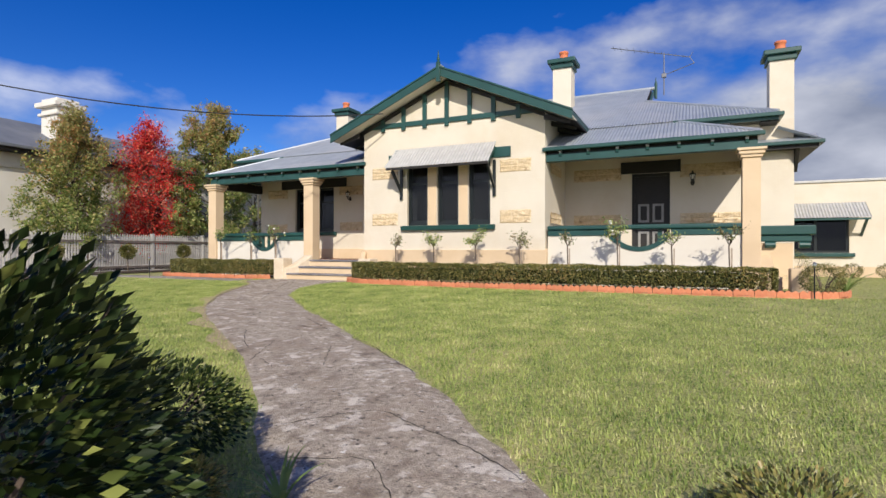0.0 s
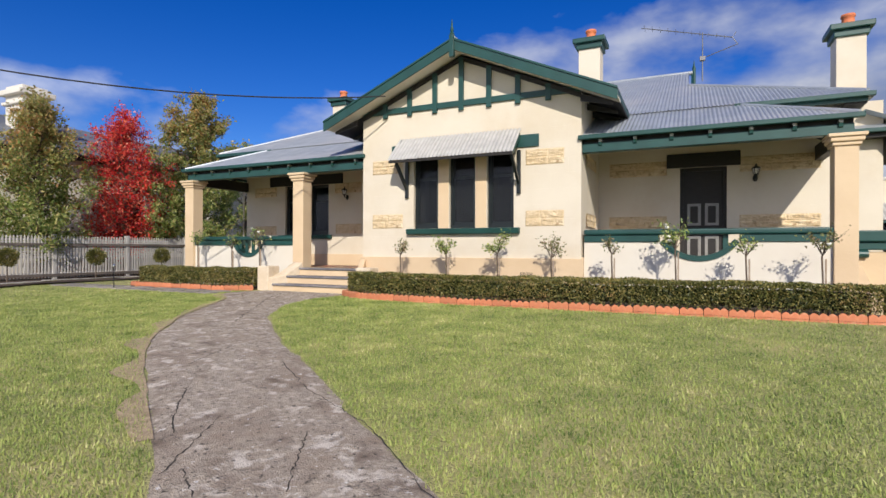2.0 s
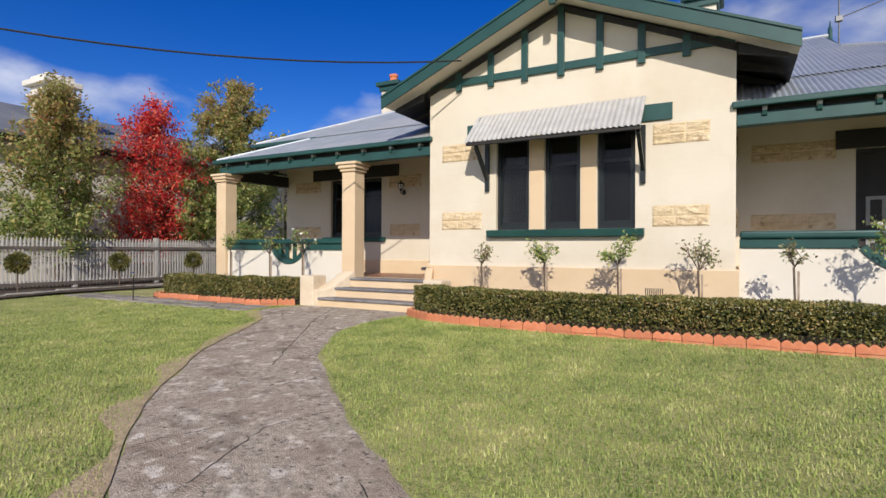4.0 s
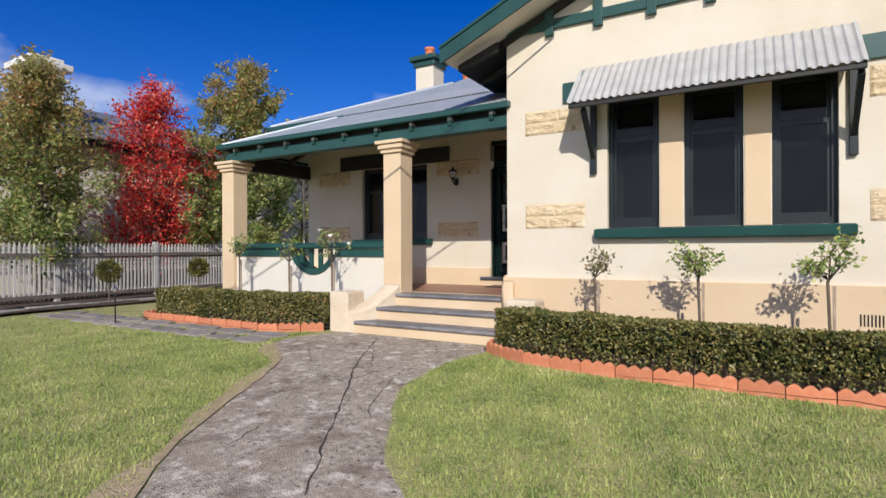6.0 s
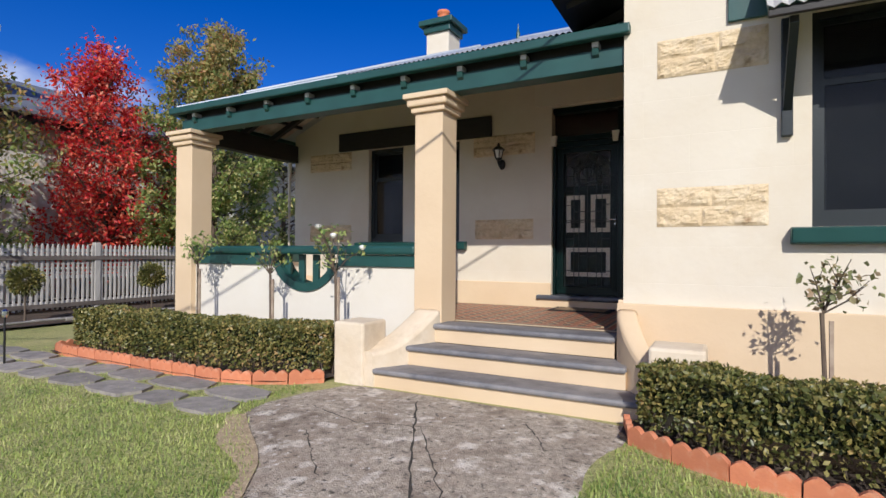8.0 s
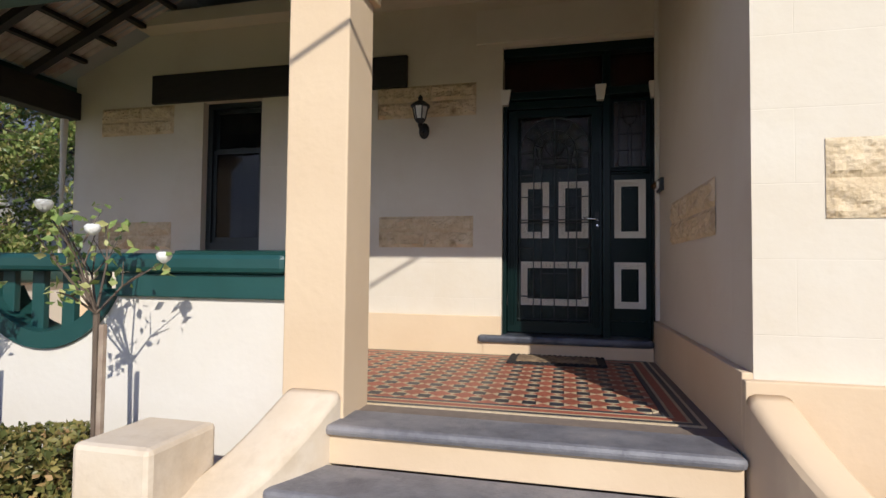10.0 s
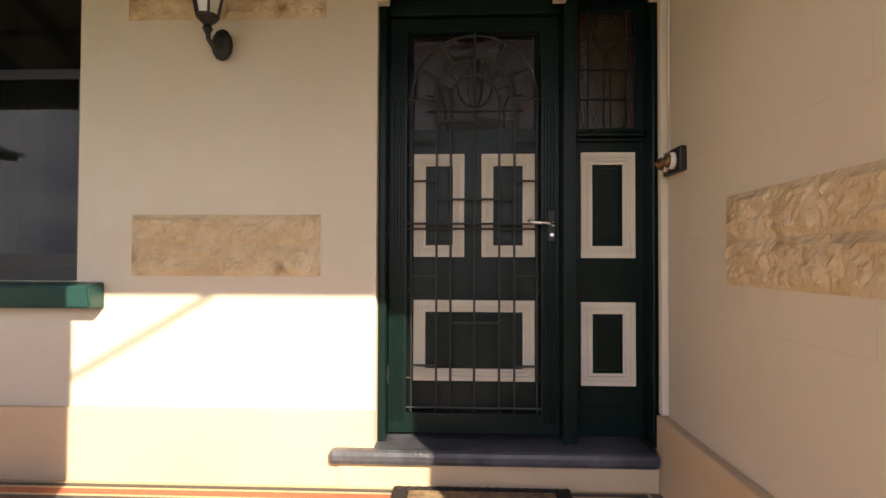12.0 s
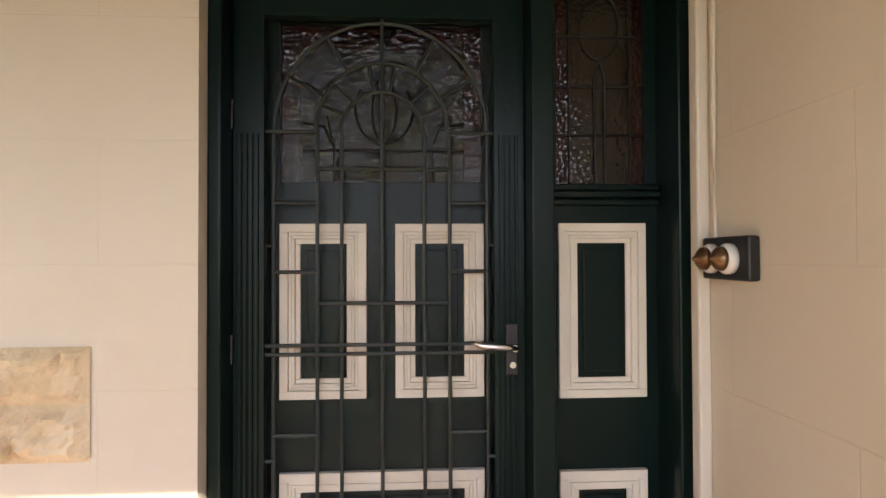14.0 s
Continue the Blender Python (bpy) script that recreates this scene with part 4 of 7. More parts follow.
def verandah_roof(name, x0, x1, hip, label):
    """The lean-to roof in front of the main eave: sheets, rafters, gutter and beam."""
    th = thing(name, ((x0 + x1) / 2, 13, 3.6), label, "verandah roof", "verandah roofs", STRUCT)
    up = Vector((0, M_Y - V_Y, M_Z + 0.008 - V_Z))
    ln = up.length

    def top(s):
        x = x0 + s
        d = (x - x0) if hip < 0 else (x1 - x) if hip > 0 else 9
        return ln * min(1.0, d / (M_Y - V_Y))

    part("roof_sheet", bm_corrugated((x0, V_Y, V_Z + 0.03), (1, 0, 0), up, x1 - x0, lambda s: -0.02, top), M_ROOF, th)
    # extra skin below the sheet, paler to stand for bounced light
    part("sheet_underside", bm_corrugated((x0 + 0.02, V_Y + 0.03, V_Z + 0.022), (1, 0, 0), up, x1 - x0 - 0.04, lambda s: 0.0, lambda s: max(0.01, top(s) - 0.04), 0.076, 0.011, 0.003), M_UNDER, th)
    sl = up.z / up.y
    xh, xo = (x0, x0 + M_Y - V_Y) if hip < 0 else (x1, x1 - M_Y + V_Y)
    b_m = bmesh.new()
    q = [(xh, V_Y, V_Z + 0.02), (xh, 19.0, V_Z + 0.02), (xo, 19.0, M_Z), (xo, M_Y, M_Z)]
    vs = [b_m.verts.new(p) for p in q]
    ws = [b_m.verts.new(Vector(p) - Vector((0, 0, 0.012))) for p in q]
    b_m.faces.new(vs), b_m.faces.new(ws[::-1])
    for i in range(4):
        b_m.faces.new((vs[i], ws[i], ws[(i + 1) % 4], vs[(i + 1) % 4]))
    bmesh.ops.recalc_face_normals(b_m, faces=b_m.faces[:])
    part("hip_sheet", b_m, M_ROOF, th)
    side = Vector((xo - xh, 0, up.z))
    # the same added pale skin under the hip
    part("hip_underside", bm_corrugated((xh, V_Y + 0.06, V_Z - 0.012), (0, 1, 0), side, 14.0 - V_Y - 0.06, lambda s: 0.06, lambda s: max(0.07, side.length * min(1.0, (s + 0.03) / (M_Y - V_Y))), 0.076, 0.011, 0.003), M_UNDER, th)
    way = 1 if xo > xh else -1
    for y in (12.45, 13.05, 13.62):
        w = min(M_Y - V_Y, y - V_Y + 0.05)
        za, zb = V_Z - 0.075, V_Z - 0.075 + w * sl
        part("hip_rafter", bm_prism([(xh + way * 0.05, za - 0.085), (xh + way * w, zb - 0.085), (xh + way * w, zb), (xh + way * 0.05, za)], "y", y, y + 0.07), M_DARK, th)
    for d in (0.45, 0.8, 1.15, 1.5):
        z = V_Z - 0.03 + d * sl
        part("batten", bm_box((xh + way * d - 0.03, V_Y + d + 0.05, z - 0.045), (xh + way * d + 0.03, 14.0, z - 0.005)), M_DARK, th)
    part("hip_cap", bm_tube([(xh, V_Y, V_Z + 0.045), (xo, M_Y, M_Z + 0.03)], [0.04, 0.04], 8), M_ROOF, th)
    part("gutter", bm_box((x0 - 0.06, V_Y - 0.10, V_Z - 0.055), (x1 + 0.06, V_Y, V_Z + 0.035), 0.015), M_GREEN, th)
    xa, xb = x0 + (0.06 if hip < 0 else 0.0), x1 - (0.06 if hip > 0 else 0.0)
    part("fascia", bm_box((xa, 12.10, 3.72), (xb, 12.13, V_Z + 0.03)), M_DARK, th)
    part("beam", bm_box((xa, 12.03, 3.556), (xb, 12.22, 3.73), 0.008), M_GREEN, th)
    n = int((x1 - x0) / 0.72)
    for i in range(n + 1):
        x = x0 + 0.35 + i * (x1 - x0 - 0.6) / n
        d = (x - x0) if hip < 0 else (x1 - x)
        yt = min(M_Y, V_Y + d * 0.95)
        if yt < 12.4:
            yt = 12.4
        b_m = bm_prism([(12.14, V_Z - 0.04), (yt, V_Z - 0.10 + (yt - V_Y) * sl), (yt, V_Z - 0.02 + (yt - V_Y) * sl), (12.14, V_Z + 0.04)], "x", x - 0.04, x + 0.04)
        part("rafter", b_m, M_DARK, th)
        part("rafter_end", bm_box((x - 0.03, 11.99, 3.745), (x + 0.03, 12.098, 3.795), 0.004), M_AWN, th)
        part("bracket", bm_prism([(12.028, 3.735), (12.028, 3.66), (12.0, 3.68), (11.985, 3.735)], "x", x - 0.03, x + 0.03), M_GREEN, th)
    for yb in (12.55, 13.1, 13.6):
        part("batten", bm_box((x0 + 0.5, yb, V_Z - 0.02 + (yb - V_Y) * sl - 0.012), (x1 - 0.5, yb + 0.07, V_Z - 0.02 + (yb - V_Y) * sl + 0.02)), M_DARK, th)
    return th


vw = verandah_roof("verandah_roof_west", X_W, BAY_X0 - 0.004, -1, "corrugated iron verandah roof with green gutter and beam")
part("side_beam", bm_box((-14.09, 12.225, 3.45), (-13.93, 14.2, 3.74), 0.008), M_DARK, vw)
part("side_gutter", bm_box((X_W - 0.10, V_Y, V_Z - 0.055), (X_W, 19, V_Z + 0.035), 0.012), M_GREEN, vw)
ve = verandah_roof("verandah_roof_east", BAY_X1 + 0.004, X_E, 1, "corrugated iron verandah roof with green gutter and beam")
part("side_beam", bm_box((1.22, 12.225, 3.45), (1.38, 14.2, 3.74), 0.008), M_DARK, ve)

# low side roof and rear wing on the east
sr = thing("side_roof", (2.4, 16, 3.9), "low corrugated iron side roof with green gutter", "roof", kind=STRUCT)
part("roof_sheet", bm_corrugated((2.85, 13.95, 3.97), (0, 1, 0), (-0.85, 0, 0.36), 6.0, lambda s: 0, lambda s: 0.95), M_ROOF, sr)
part("gutter", bm_box((2.76, 13.85, 3.88), (2.86, 19.9, 3.96), 0.012), M_GREEN, sr)
part("front_gutter", bm_box((1.45, 13.82, 3.88), (2.86, 13.92, 3.96), 0.012), M_GREEN, sr)
part("front_sheet", bm_prism([(13.92, 3.95), (14.5, 4.2), (14.5, 4.22), (13.92, 3.97)], "x", 1.45, 2.8), M_ROOF, sr)
part("soffit", bm_box((1.45, 13.92, 3.80), (2.76, 14.198, 3.88)), M_DARK, sr)
part("side_soffit", bm_box((2.322, 14.2, 3.80), (2.76, 19.9, 3.88)), M_DARK, sr)
part("brace", bm_prism([(14.3, 3.3), (14.3, 3.8), (13.95, 3.8)], "x", 2.33, 2.40), M_DARK, sr)
wg = thing("rear_wing", (7, 20, 0.5), "cream rendered flat-topped wing with dark parapet capping", "house wing", kind=STRUCT)
part("wall", bm_wall_x(2.0, 14.0, 0.3, 3.62, 20.0, 20.3, [(2.9, 4.65, 1.38, 2.6)]), M_WALL, wg)
part("parapet_capping", bm_box((1.98, 19.95, 3.622), (14.02, 20.35, 3.70), 0.01), M_AWN, wg)
part("plinth", bm_box((2.33, 19.96, 0.3), (14.0, 19.998, 0.95), 0.005), M_PEACH, wg)
# unseen backing of the wing, in the same darkened room colour
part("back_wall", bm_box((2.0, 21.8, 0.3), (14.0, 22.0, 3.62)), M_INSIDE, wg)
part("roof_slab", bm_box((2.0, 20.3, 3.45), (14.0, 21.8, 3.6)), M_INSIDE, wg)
w7 = thing("window_7", (4.2, 20.1, 1.35), "wide dark window under a small iron awning", "window", "windows", STRUCT)
part("window_frame", bm_wall_x(2.9, 4.65, 1.38, 2.6, 20.06, 20.14, [(2.97, 3.74, 1.45, 2.53), (3.81, 4.58, 1.45, 2.53)]), M_WIN, w7)
for a, b in ((2.97, 3.74), (3.81, 4.58)):
    part("pane", bm_box((a, 20.09, 1.45), (b, 20.10, 2.53)), M_GLASS, w7)
part("window_sill", bm_box((2.8, 19.88, 1.26), (4.78, 19.998, 1.378), 0.01), M_GREEN, w7)

# ---- chimneys ----
def chimney(x, y, z0, cap, pots, label):
    th = thing("chimney", (x, y, z0), label, "chimney", "chimneys", STRUCT)
    part("shaft", bm_box((x - 0.30, y - 0.30, z0), (x + 0.30, y + 0.30, cap - 0.18), 0.01), M_WALL, th)
    part("collar", bm_box((x - 0.36, y - 0.36, cap - 0.32), (x + 0.36, y + 0.36, cap - 0.16), 0.02), M_GREEN, th)
    part("cap", bm_box((x - 0.45, y - 0.45, cap - 0.158), (x + 0.45, y + 0.45, cap - 0.02), 0.02), M_GREEN, th)
    for dx in pots:
        part("chimney_pot", bm_lathe([(0.16, cap - 0.02), (0.155, cap + 0.08), (0.135, cap + 0.12), (0.13, cap + 0.22), (0.155, cap + 0.24), (0.15, cap + 0.30), (0.10, cap + 0.31)], x + dx, y, 18), M_POT, th, smooth=True)


chimney(-3.69, 17.2, 5.4, 7.72, (0.0,), "cream rendered chimney with green cap and terracotta pot")
chimney(2.46, 17.4, 0.5, 7.14, (0.0,), "tall cream rendered chimney with green cap and terracotta pot")
chimney(-13.4, 18.6, 4.4, 7.50, (0.0,), "cream rendered chimney with green cap and terracotta pot")
chimney(-13.2, 20.6, 5.0, 7.25, (0.0,), "cream rendered chimney with green cap and terracotta pot")

# ---- verandahs: floors, columns, balustrades, steps ----
fv = solid("verandah_floor_west", bm_box((-14.0, 12.155, 0.4), (BAY_X0 - 0.046, BACK_Y - 0.001, FLOOR - 0.008)), M_GROUT, "tessellated tile verandah floor in red, black and cream", "floor", kind=STRUCT)
solid("verandah_floor_east", bm_box((BAY_X1 + 0.046, 12.27, 0.4), (1.42, BACK_Y - 0.04, FLOOR)), M_SLATE, "dark slate verandah floor", "floor", kind=STRUCT)


def column(x0, label):
    x1, y0, y1 = x0 + 0.33, 11.98, 12.31
    th = thing("column", (x0 + 0.165, 12.145, 0.62), label, "column", "verandah columns")
    part("shaft", bm_box((x0, y0, 0.5), (x1, y1, 3.36), 0.008), M_PEACH, th)
    part("necking", bm_box((x0 - 0.035, y0 - 0.035, 3.361), (x1 + 0.035, y1 + 0.035, 3.42), 0.012), M_PEACH, th)
    part("capital", bm_box((x0 - 0.07, y0 - 0.07, 3.421), (x1 + 0.07, y1 + 0.07, 3.50), 0.02), M_PEACH, th)
    part("abacus", bm_box((x0 - 0.10, y0 - 0.10, 3.501), (x1 + 0.10, y1 + 0.10, 3.5555), 0.008), M_PEACH, th)


column(-14.12, "square peach rendered verandah column with moulded capital")
column(-10.218, "square peach rendered verandah column beside the steps")
column(1.10, "square peach rendered verandah column with moulded capital")


def balustrade(x0, x1, cx, rad, drop, slats, label, rail_z):
    """A rendered wall under a green rail, with a round-bottomed opening framed in green timber and slats."""
    th = thing("balustrade", ((x0 + x1) / 2, 12.15, 0.6), label, "balustrade", "verandah balustrades", STRUCT)
    zt = rail_z - 0.24
    czz = zt - drop + rad
    n = 28
    half = math.sqrt(rad * rad - (czz - zt) ** 2)
    arc = []
    for i in range(n + 1):
        x = cx - half + 2 * half * i / n
        arc.append((x, czz - math.sqrt(max(0, rad * rad - (x - cx) ** 2))))
    b_m = bm_prism([(x0, 0.45), (x1, 0.45), (x1, zt)] + arc[::-1] + [(x0, zt)], "y", 12.06, 12.25)
    part("wall", b_m, M_WALLW, th)
    part("rail", bm_box((x0 + 0.001, 11.985, rail_z - 0.105), (x1 - 0.001, 12.33, rail_z), 0.03), M_GREEN, th)
    for a, b in ((x0 + 0.001, cx - half - 0.02), (cx + half + 0.02, x1 - 0.001)):
        part("under_rail", bm_box((a, 12.03, zt + 0.001), (b, 12.28, rail_z - 0.107), 0.008), M_GREEN, th)
    ring = bmesh.new()
    rows = []
    for x, z in arc:
        d = Vector((cx - x, 0, czz - z)).normalized()
        p = Vector((x, 0, z))
        rows.append([ring.verts.new(Vector((q.x, y, q.z))) for q, y in ((p - d * 0.012, 12.035), (p + d * 0.085, 12.035), (p + d * 0.085, 12.275), (p - d * 0.012, 12.275))])
    for r, s in zip(rows, rows[1:]):
        for k in range(4):
            ring.faces.new((r[k], s[k], s[(k + 1) % 4], r[(k + 1) % 4]))
    ring.faces.new(rows[0]), ring.faces.new(rows[-1][::-1])
    bmesh.ops.recalc_face_normals(ring, faces=ring.faces[:])
    part("curved_frame", ring, M_GREEN, th)
    for k in range(slats):
        x = cx + (k - (slats - 1) / 2) * (half * 1.35 / max(1, slats - 1) if slats > 1 else 0)
        zb = czz - math.sqrt(rad * rad - (x - cx) ** 2) + 0.03
        part("slat", bm_box((x - 0.045, 12.11, zb), (x + 0.045, 12.15, rail_z - 0.107), 0.004), M_GREEN, th)


balustrade(-13.789, -10.219, -11.80, 0.56, 0.30, 4, "cream balustrade wall with green rail and curved slatted opening", 1.965)
balustrade(BAY_X1 + 0.047, 1.099, -0.91, 0.78, 0.34, 2, "cream balustrade wall with green rail and curved opening", 2.03)
solid("balustrade_side", bm_box((-14.05, 12.32, 0.45), (-13.87, 14.19, 1.72)), M_WALLW, "cream balustrade wall at the verandah's end", "balustrade", kind=STRUCT)
solid("side_rail", bm_box((-14.12, 12.335, 1.722), (-13.80, 14.19, 1.965), 0.03), M_GREEN, "green painted rail at the verandah's end", "rail", kind=STRUCT)
sb = thing("side_balustrade", (2.0, 13.2, 0.6), "low peach wall with a deep green ledge on brackets", "balustrade", kind=STRUCT)
part("wall", bm_box((1.44, 13.15, 0.45), (2.15, 13.35, 1.62)), M_PEACH, sb)
part("ledge", bm_box((1.44, 13.02, 1.80), (2.55, 13.42, 2.0), 0.02), M_GREEN, sb)
part("under_ledge", bm_box((1.44, 13.08, 1.65), (2.48, 13.38, 1.799), 0.02), M_GREEN, sb)
for x in (1.62, 2.25):
    part("bracket", bm_tube([(x, 13.1, 1.58), (x + 0.2, 13.1, 1.58)], [0.07, 0.07], 12), M_GREEN, sb)
part("ramp_wall", bm_prism([(11.6, 0.5), (13.15, 0.5), (13.15, 1.35), (12.6, 1.05), (12.0, 0.95), (11.6, 0.93)], "x", 1.50, 1.75), M_PEACH, sb)

# steps
st = thing("steps", (-9.0, 11.5, 0.6), "three entry steps with slate treads and cream risers", "steps", kind=STRUCT)
for i, (yf, zt) in enumerate(((11.25, 0.795), (11.55, 0.98), (11.86, FLOOR + 0.002))):
    xl, xr = ((-10.24, -7.84), (-10.06, -8.0), (-9.93, -8.14))[i]
    part("tread", bm_box((xl, yf, zt - 0.05), (xr, yf + (0.345 if i < 2 else 0.30), zt), 0.02), M_SLATE, st, "worn grey slate tread")
    part("riser", bm_box((xl + 0.01, yf + 0.035, 0.45 if i == 0 else zt - 0.185), (xr - 0.01, yf + 0.33, zt - 0.051)), M_PEACH, st)


def step_wall(x_in, way, y_high, y_low, z_high, z_low, flare, wide, material, tint):
    """A low wall that sweeps down and outwards beside the steps, with a softly rounded top."""
    b_m = bmesh.new()
    rows = []
    for i in range(17):
        t = i / 16
        y = y_high + (y_low - y_high) * t
        z = z_high + (z_low - z_high) * math.sin(t * math.pi / 2) ** 1.3
        xi = x_in + way * flare * t ** 1.5
        xo = xi + way * wide
        c = 0.035
        rows.append([b_m.verts.new(p) for p in ((xi, y, 0.45), (xi, y, z - c), (xi + way * 0.3 * c, y, z - 0.3 * c), (xi + way * c, y, z), (xo - way * c, y, z), (xo - way * 0.3 * c, y, z - 0.3 * c), (xo, y, z - c), (xo, y, 0.45))])
    for r, q in zip(rows, rows[1:]):
        for k in range(8):
            b_m.faces.new((r[k], q[k], q[(k + 1) % 8], r[(k + 1) % 8]))
    b_m.faces.new(rows[0]), b_m.faces.new(rows[-1][::-1])
    bmesh.ops.recalc_face_normals(b_m, faces=b_m.faces[:])
    ob = solid("step_wall", b_m, material, "curved " + tint + " rendered wall sweeping down beside the steps", "step wall", "step walls", STRUCT)
    for f in ob.data.polygons:
        f.use_smooth = abs(f.normal.z) > 0.3
    return ob


step_wall(-9.90, -1, 11.985, 11.27, 1.30, 0.94, 0.34, 0.29, M_BUFF, "buff")
step_wall(-8.135, 1, 11.918, 11.27, 1.41, 1.0, 0.42, 0.17, M_PEACH, "peach")
solid("pier", bm_box((-10.69, 11.245, 0.45), (-10.335, 11.64, 1.215), 0.025), M_BUFF, "worn buff rendered block pier at the foot of the steps", "pier", "step piers", STRUCT)
solid("pier", bm_box((-7.80, 11.22, 0.45), (-7.42, 11.60, 1.215), 0.025), M_BUFF, "worn buff rendered block pier at the foot of the steps", "pier", "step piers", STRUCT)
solid("pier", bm_box((1.83, 11.2, 0.45), (2.12, 11.5, 1.12), 0.02), M_PEACH, "peach rendered block pier in the garden bed", "pier", "step piers", STRUCT)

# ---- awning over the bay windows ----
aw = thing("window_awning", (-5.7, 11.7, 3.5), "corrugated iron window awning on green timber brackets", "awning")
AX0, AX1, AY, AZ0, AZ1 = -7.06, -4.22, 11.37, 3.59, 4.14
a_up = Vector((0, BAY_Y - 0.03 - AY, AZ1 - AZ0))
part("awning_sheet", bm_corrugated((AX0, AY, AZ0), (1, 0, 0), a_up, AX1 - AX0, lambda s: -0.02, lambda s: a_up.length, 0.085, 0.014), M_AWN, aw)
part("front_rail", bm_box((AX0 + 0.01, AY + 0.01, AZ0 - 0.075), (AX1 - 0.01, AY + 0.05, AZ0 - 0.018), 0.006), M_DARK, aw)
part("wall_board", bm_box((-7.29, BAY_Y - 0.035, 3.745), (-3.845, BAY_Y - 0.001, 4.0), 0.005), M_GREEN, aw)
for x in (AX0 + 0.015, AX1 - 0.055):
    part("side_board", bm_prism([(AY + 0.06, AZ0 - 0.07), (BAY_Y - 0.04, AZ1 - 0.22), (BAY_Y - 0.04, AZ1 - 0.02), (AY + 0.06, AZ0 + 0.012)], "x", x, x + 0.04), M_GREEN, aw)
# green brackets given near-black window paint to paint in the awning's shade
for x in (-6.93, -4.30):
    br = part("bracket", bm_box((x, BAY_Y - 0.06, 2.79), (x + 0.075, BAY_Y - 0.002, 3.69), 0.006), M_WIN, aw)
    part("strut", bm_prism([(BAY_Y - 0.061, 2.98), (BAY_Y - 0.061, 3.08), (AY + 0.10, 3.53), (AY + 0.07, 3.47)], "x", x + 0.01, x + 0.065), M_WIN, br)
a2 = thing("window_awning", (4.2, 19.6, 2.85), "small corrugated iron awning on the rear wing", "awning")
part("awning_sheet", bm_corrugated((2.85, 19.3, 2.47), (1, 0, 0), (0, 0.68, 0.50), 2.2, lambda s: 0, lambda s: 0.84, 0.085, 0.014), M_AWN, a2)
part("front_rail", bm_box((2.87, 19.31, 2.39), (5.03, 19.35, 2.45)), M_GREEN, a2)
for x in (2.72, 4.92):
    part("strut", bm_prism([(19.99, 1.9), (19.99, 2.0), (19.4, 2.44), (19.35, 2.39)], "x", x, x + 0.06), M_GREEN, a2)


# ---- front door ----
def nested_moulding(x0, x1, z0, z1, y, parent, material=M_WHITE, label="stepped white moulding"):
    """A white moulding round a panel: three stepped frames."""
    b_m = bmesh.new()
    for k, (o, w, d) in enumerate(((0.0, 0.024, 0.020), (0.0245, 0.009, 0.014), (0.034, 0.009, 0.016), (0.0435, 0.014, 0.010))):
        a, b, c, e = x0 + o, x1 - o, z0 + o, z1 - o
        for lo, hi in (((a, c), (b, c + w)), ((a, e - w), (b, e)), ((a, c + w), (a + w, e - w)), ((b - w, c + w), (b, e - w))):
            bm_box((lo[0], y - d, lo[1]), (hi[0], y - 0.0005, hi[1]), 0.002, b_m)
    part("moulding", b_m, material, parent, label)


# door, frame and screen use the shade-darkened green
DY = 14.405
d1 = thing("door_1", (-8.94, DY, 1.32), "dark green panelled front door with white mouldings, closed", "door", kind=STRUCT)
GL = (-9.235, -8.645, 2.805, 3.27)
part("leaf", bm_wall_x(-9.345, -8.535, 1.33, 3.33, DY, DY + 0.045, [GL]), M_DOORG_SHADED, d1)
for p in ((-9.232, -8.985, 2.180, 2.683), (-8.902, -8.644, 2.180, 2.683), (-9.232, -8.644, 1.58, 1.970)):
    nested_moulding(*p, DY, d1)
    part("panel", bm_box((p[0] + 0.075, DY - 0.008, p[2] + 0.075), (p[1] - 0.075, DY - 0.0006, p[3] - 0.075), 0.003), M_DOORG_SHADED, d1)
part("glass", bm_box((-9.18, DY + 0.015, GL[2]), (-8.70, DY + 0.022, 3.20)), M_PEBBLE, d1, "pebbled leadlight glass")
for a, b, c, e in ((GL[0], -9.181, GL[2], GL[3]), (-8.699, GL[1], GL[2], GL[3]), (-9.18, -8.70, 3.201, GL[3])):
    part("border_glass", bm_box((a, DY + 0.015, c), (b, DY + 0.022, e)), M_REDGLASS, d1, "dark ruby border glass")


def lead(pts, y, parent, r=0.004):
    part("lead_came", bm_tube([(x, y, z) for x, z in pts], [r] * len(pts), 6), M_BLACK, parent)


for pts in ([(-9.17, 2.90), (-8.70, 2.90)], [(-9.08, 2.81), (-9.08, 2.90), (-9.10, 3.0)], [(-8.935, 2.81), (-8.935, 2.90)], [(-8.79, 2.81), (-8.79, 2.90)],
            [(-8.935 + 0.085 * math.sin(a), 3.02 - 0.10 * math.cos(a)) for a in np.linspace(-2.2, 2.2, 14)],
            [(-8.935 + 0.035 * math.sin(a), 3.02 - 0.10 * math.cos(a)) for a in np.linspace(-2.6, 2.6, 14)],
            [(-9.17, 2.98), (-9.11, 2.97), (-9.09, 2.92)], [(-8.70, 2.98), (-8.77, 2.97), (-8.79, 2.92)]):
    lead(pts, DY + 0.010, d1)

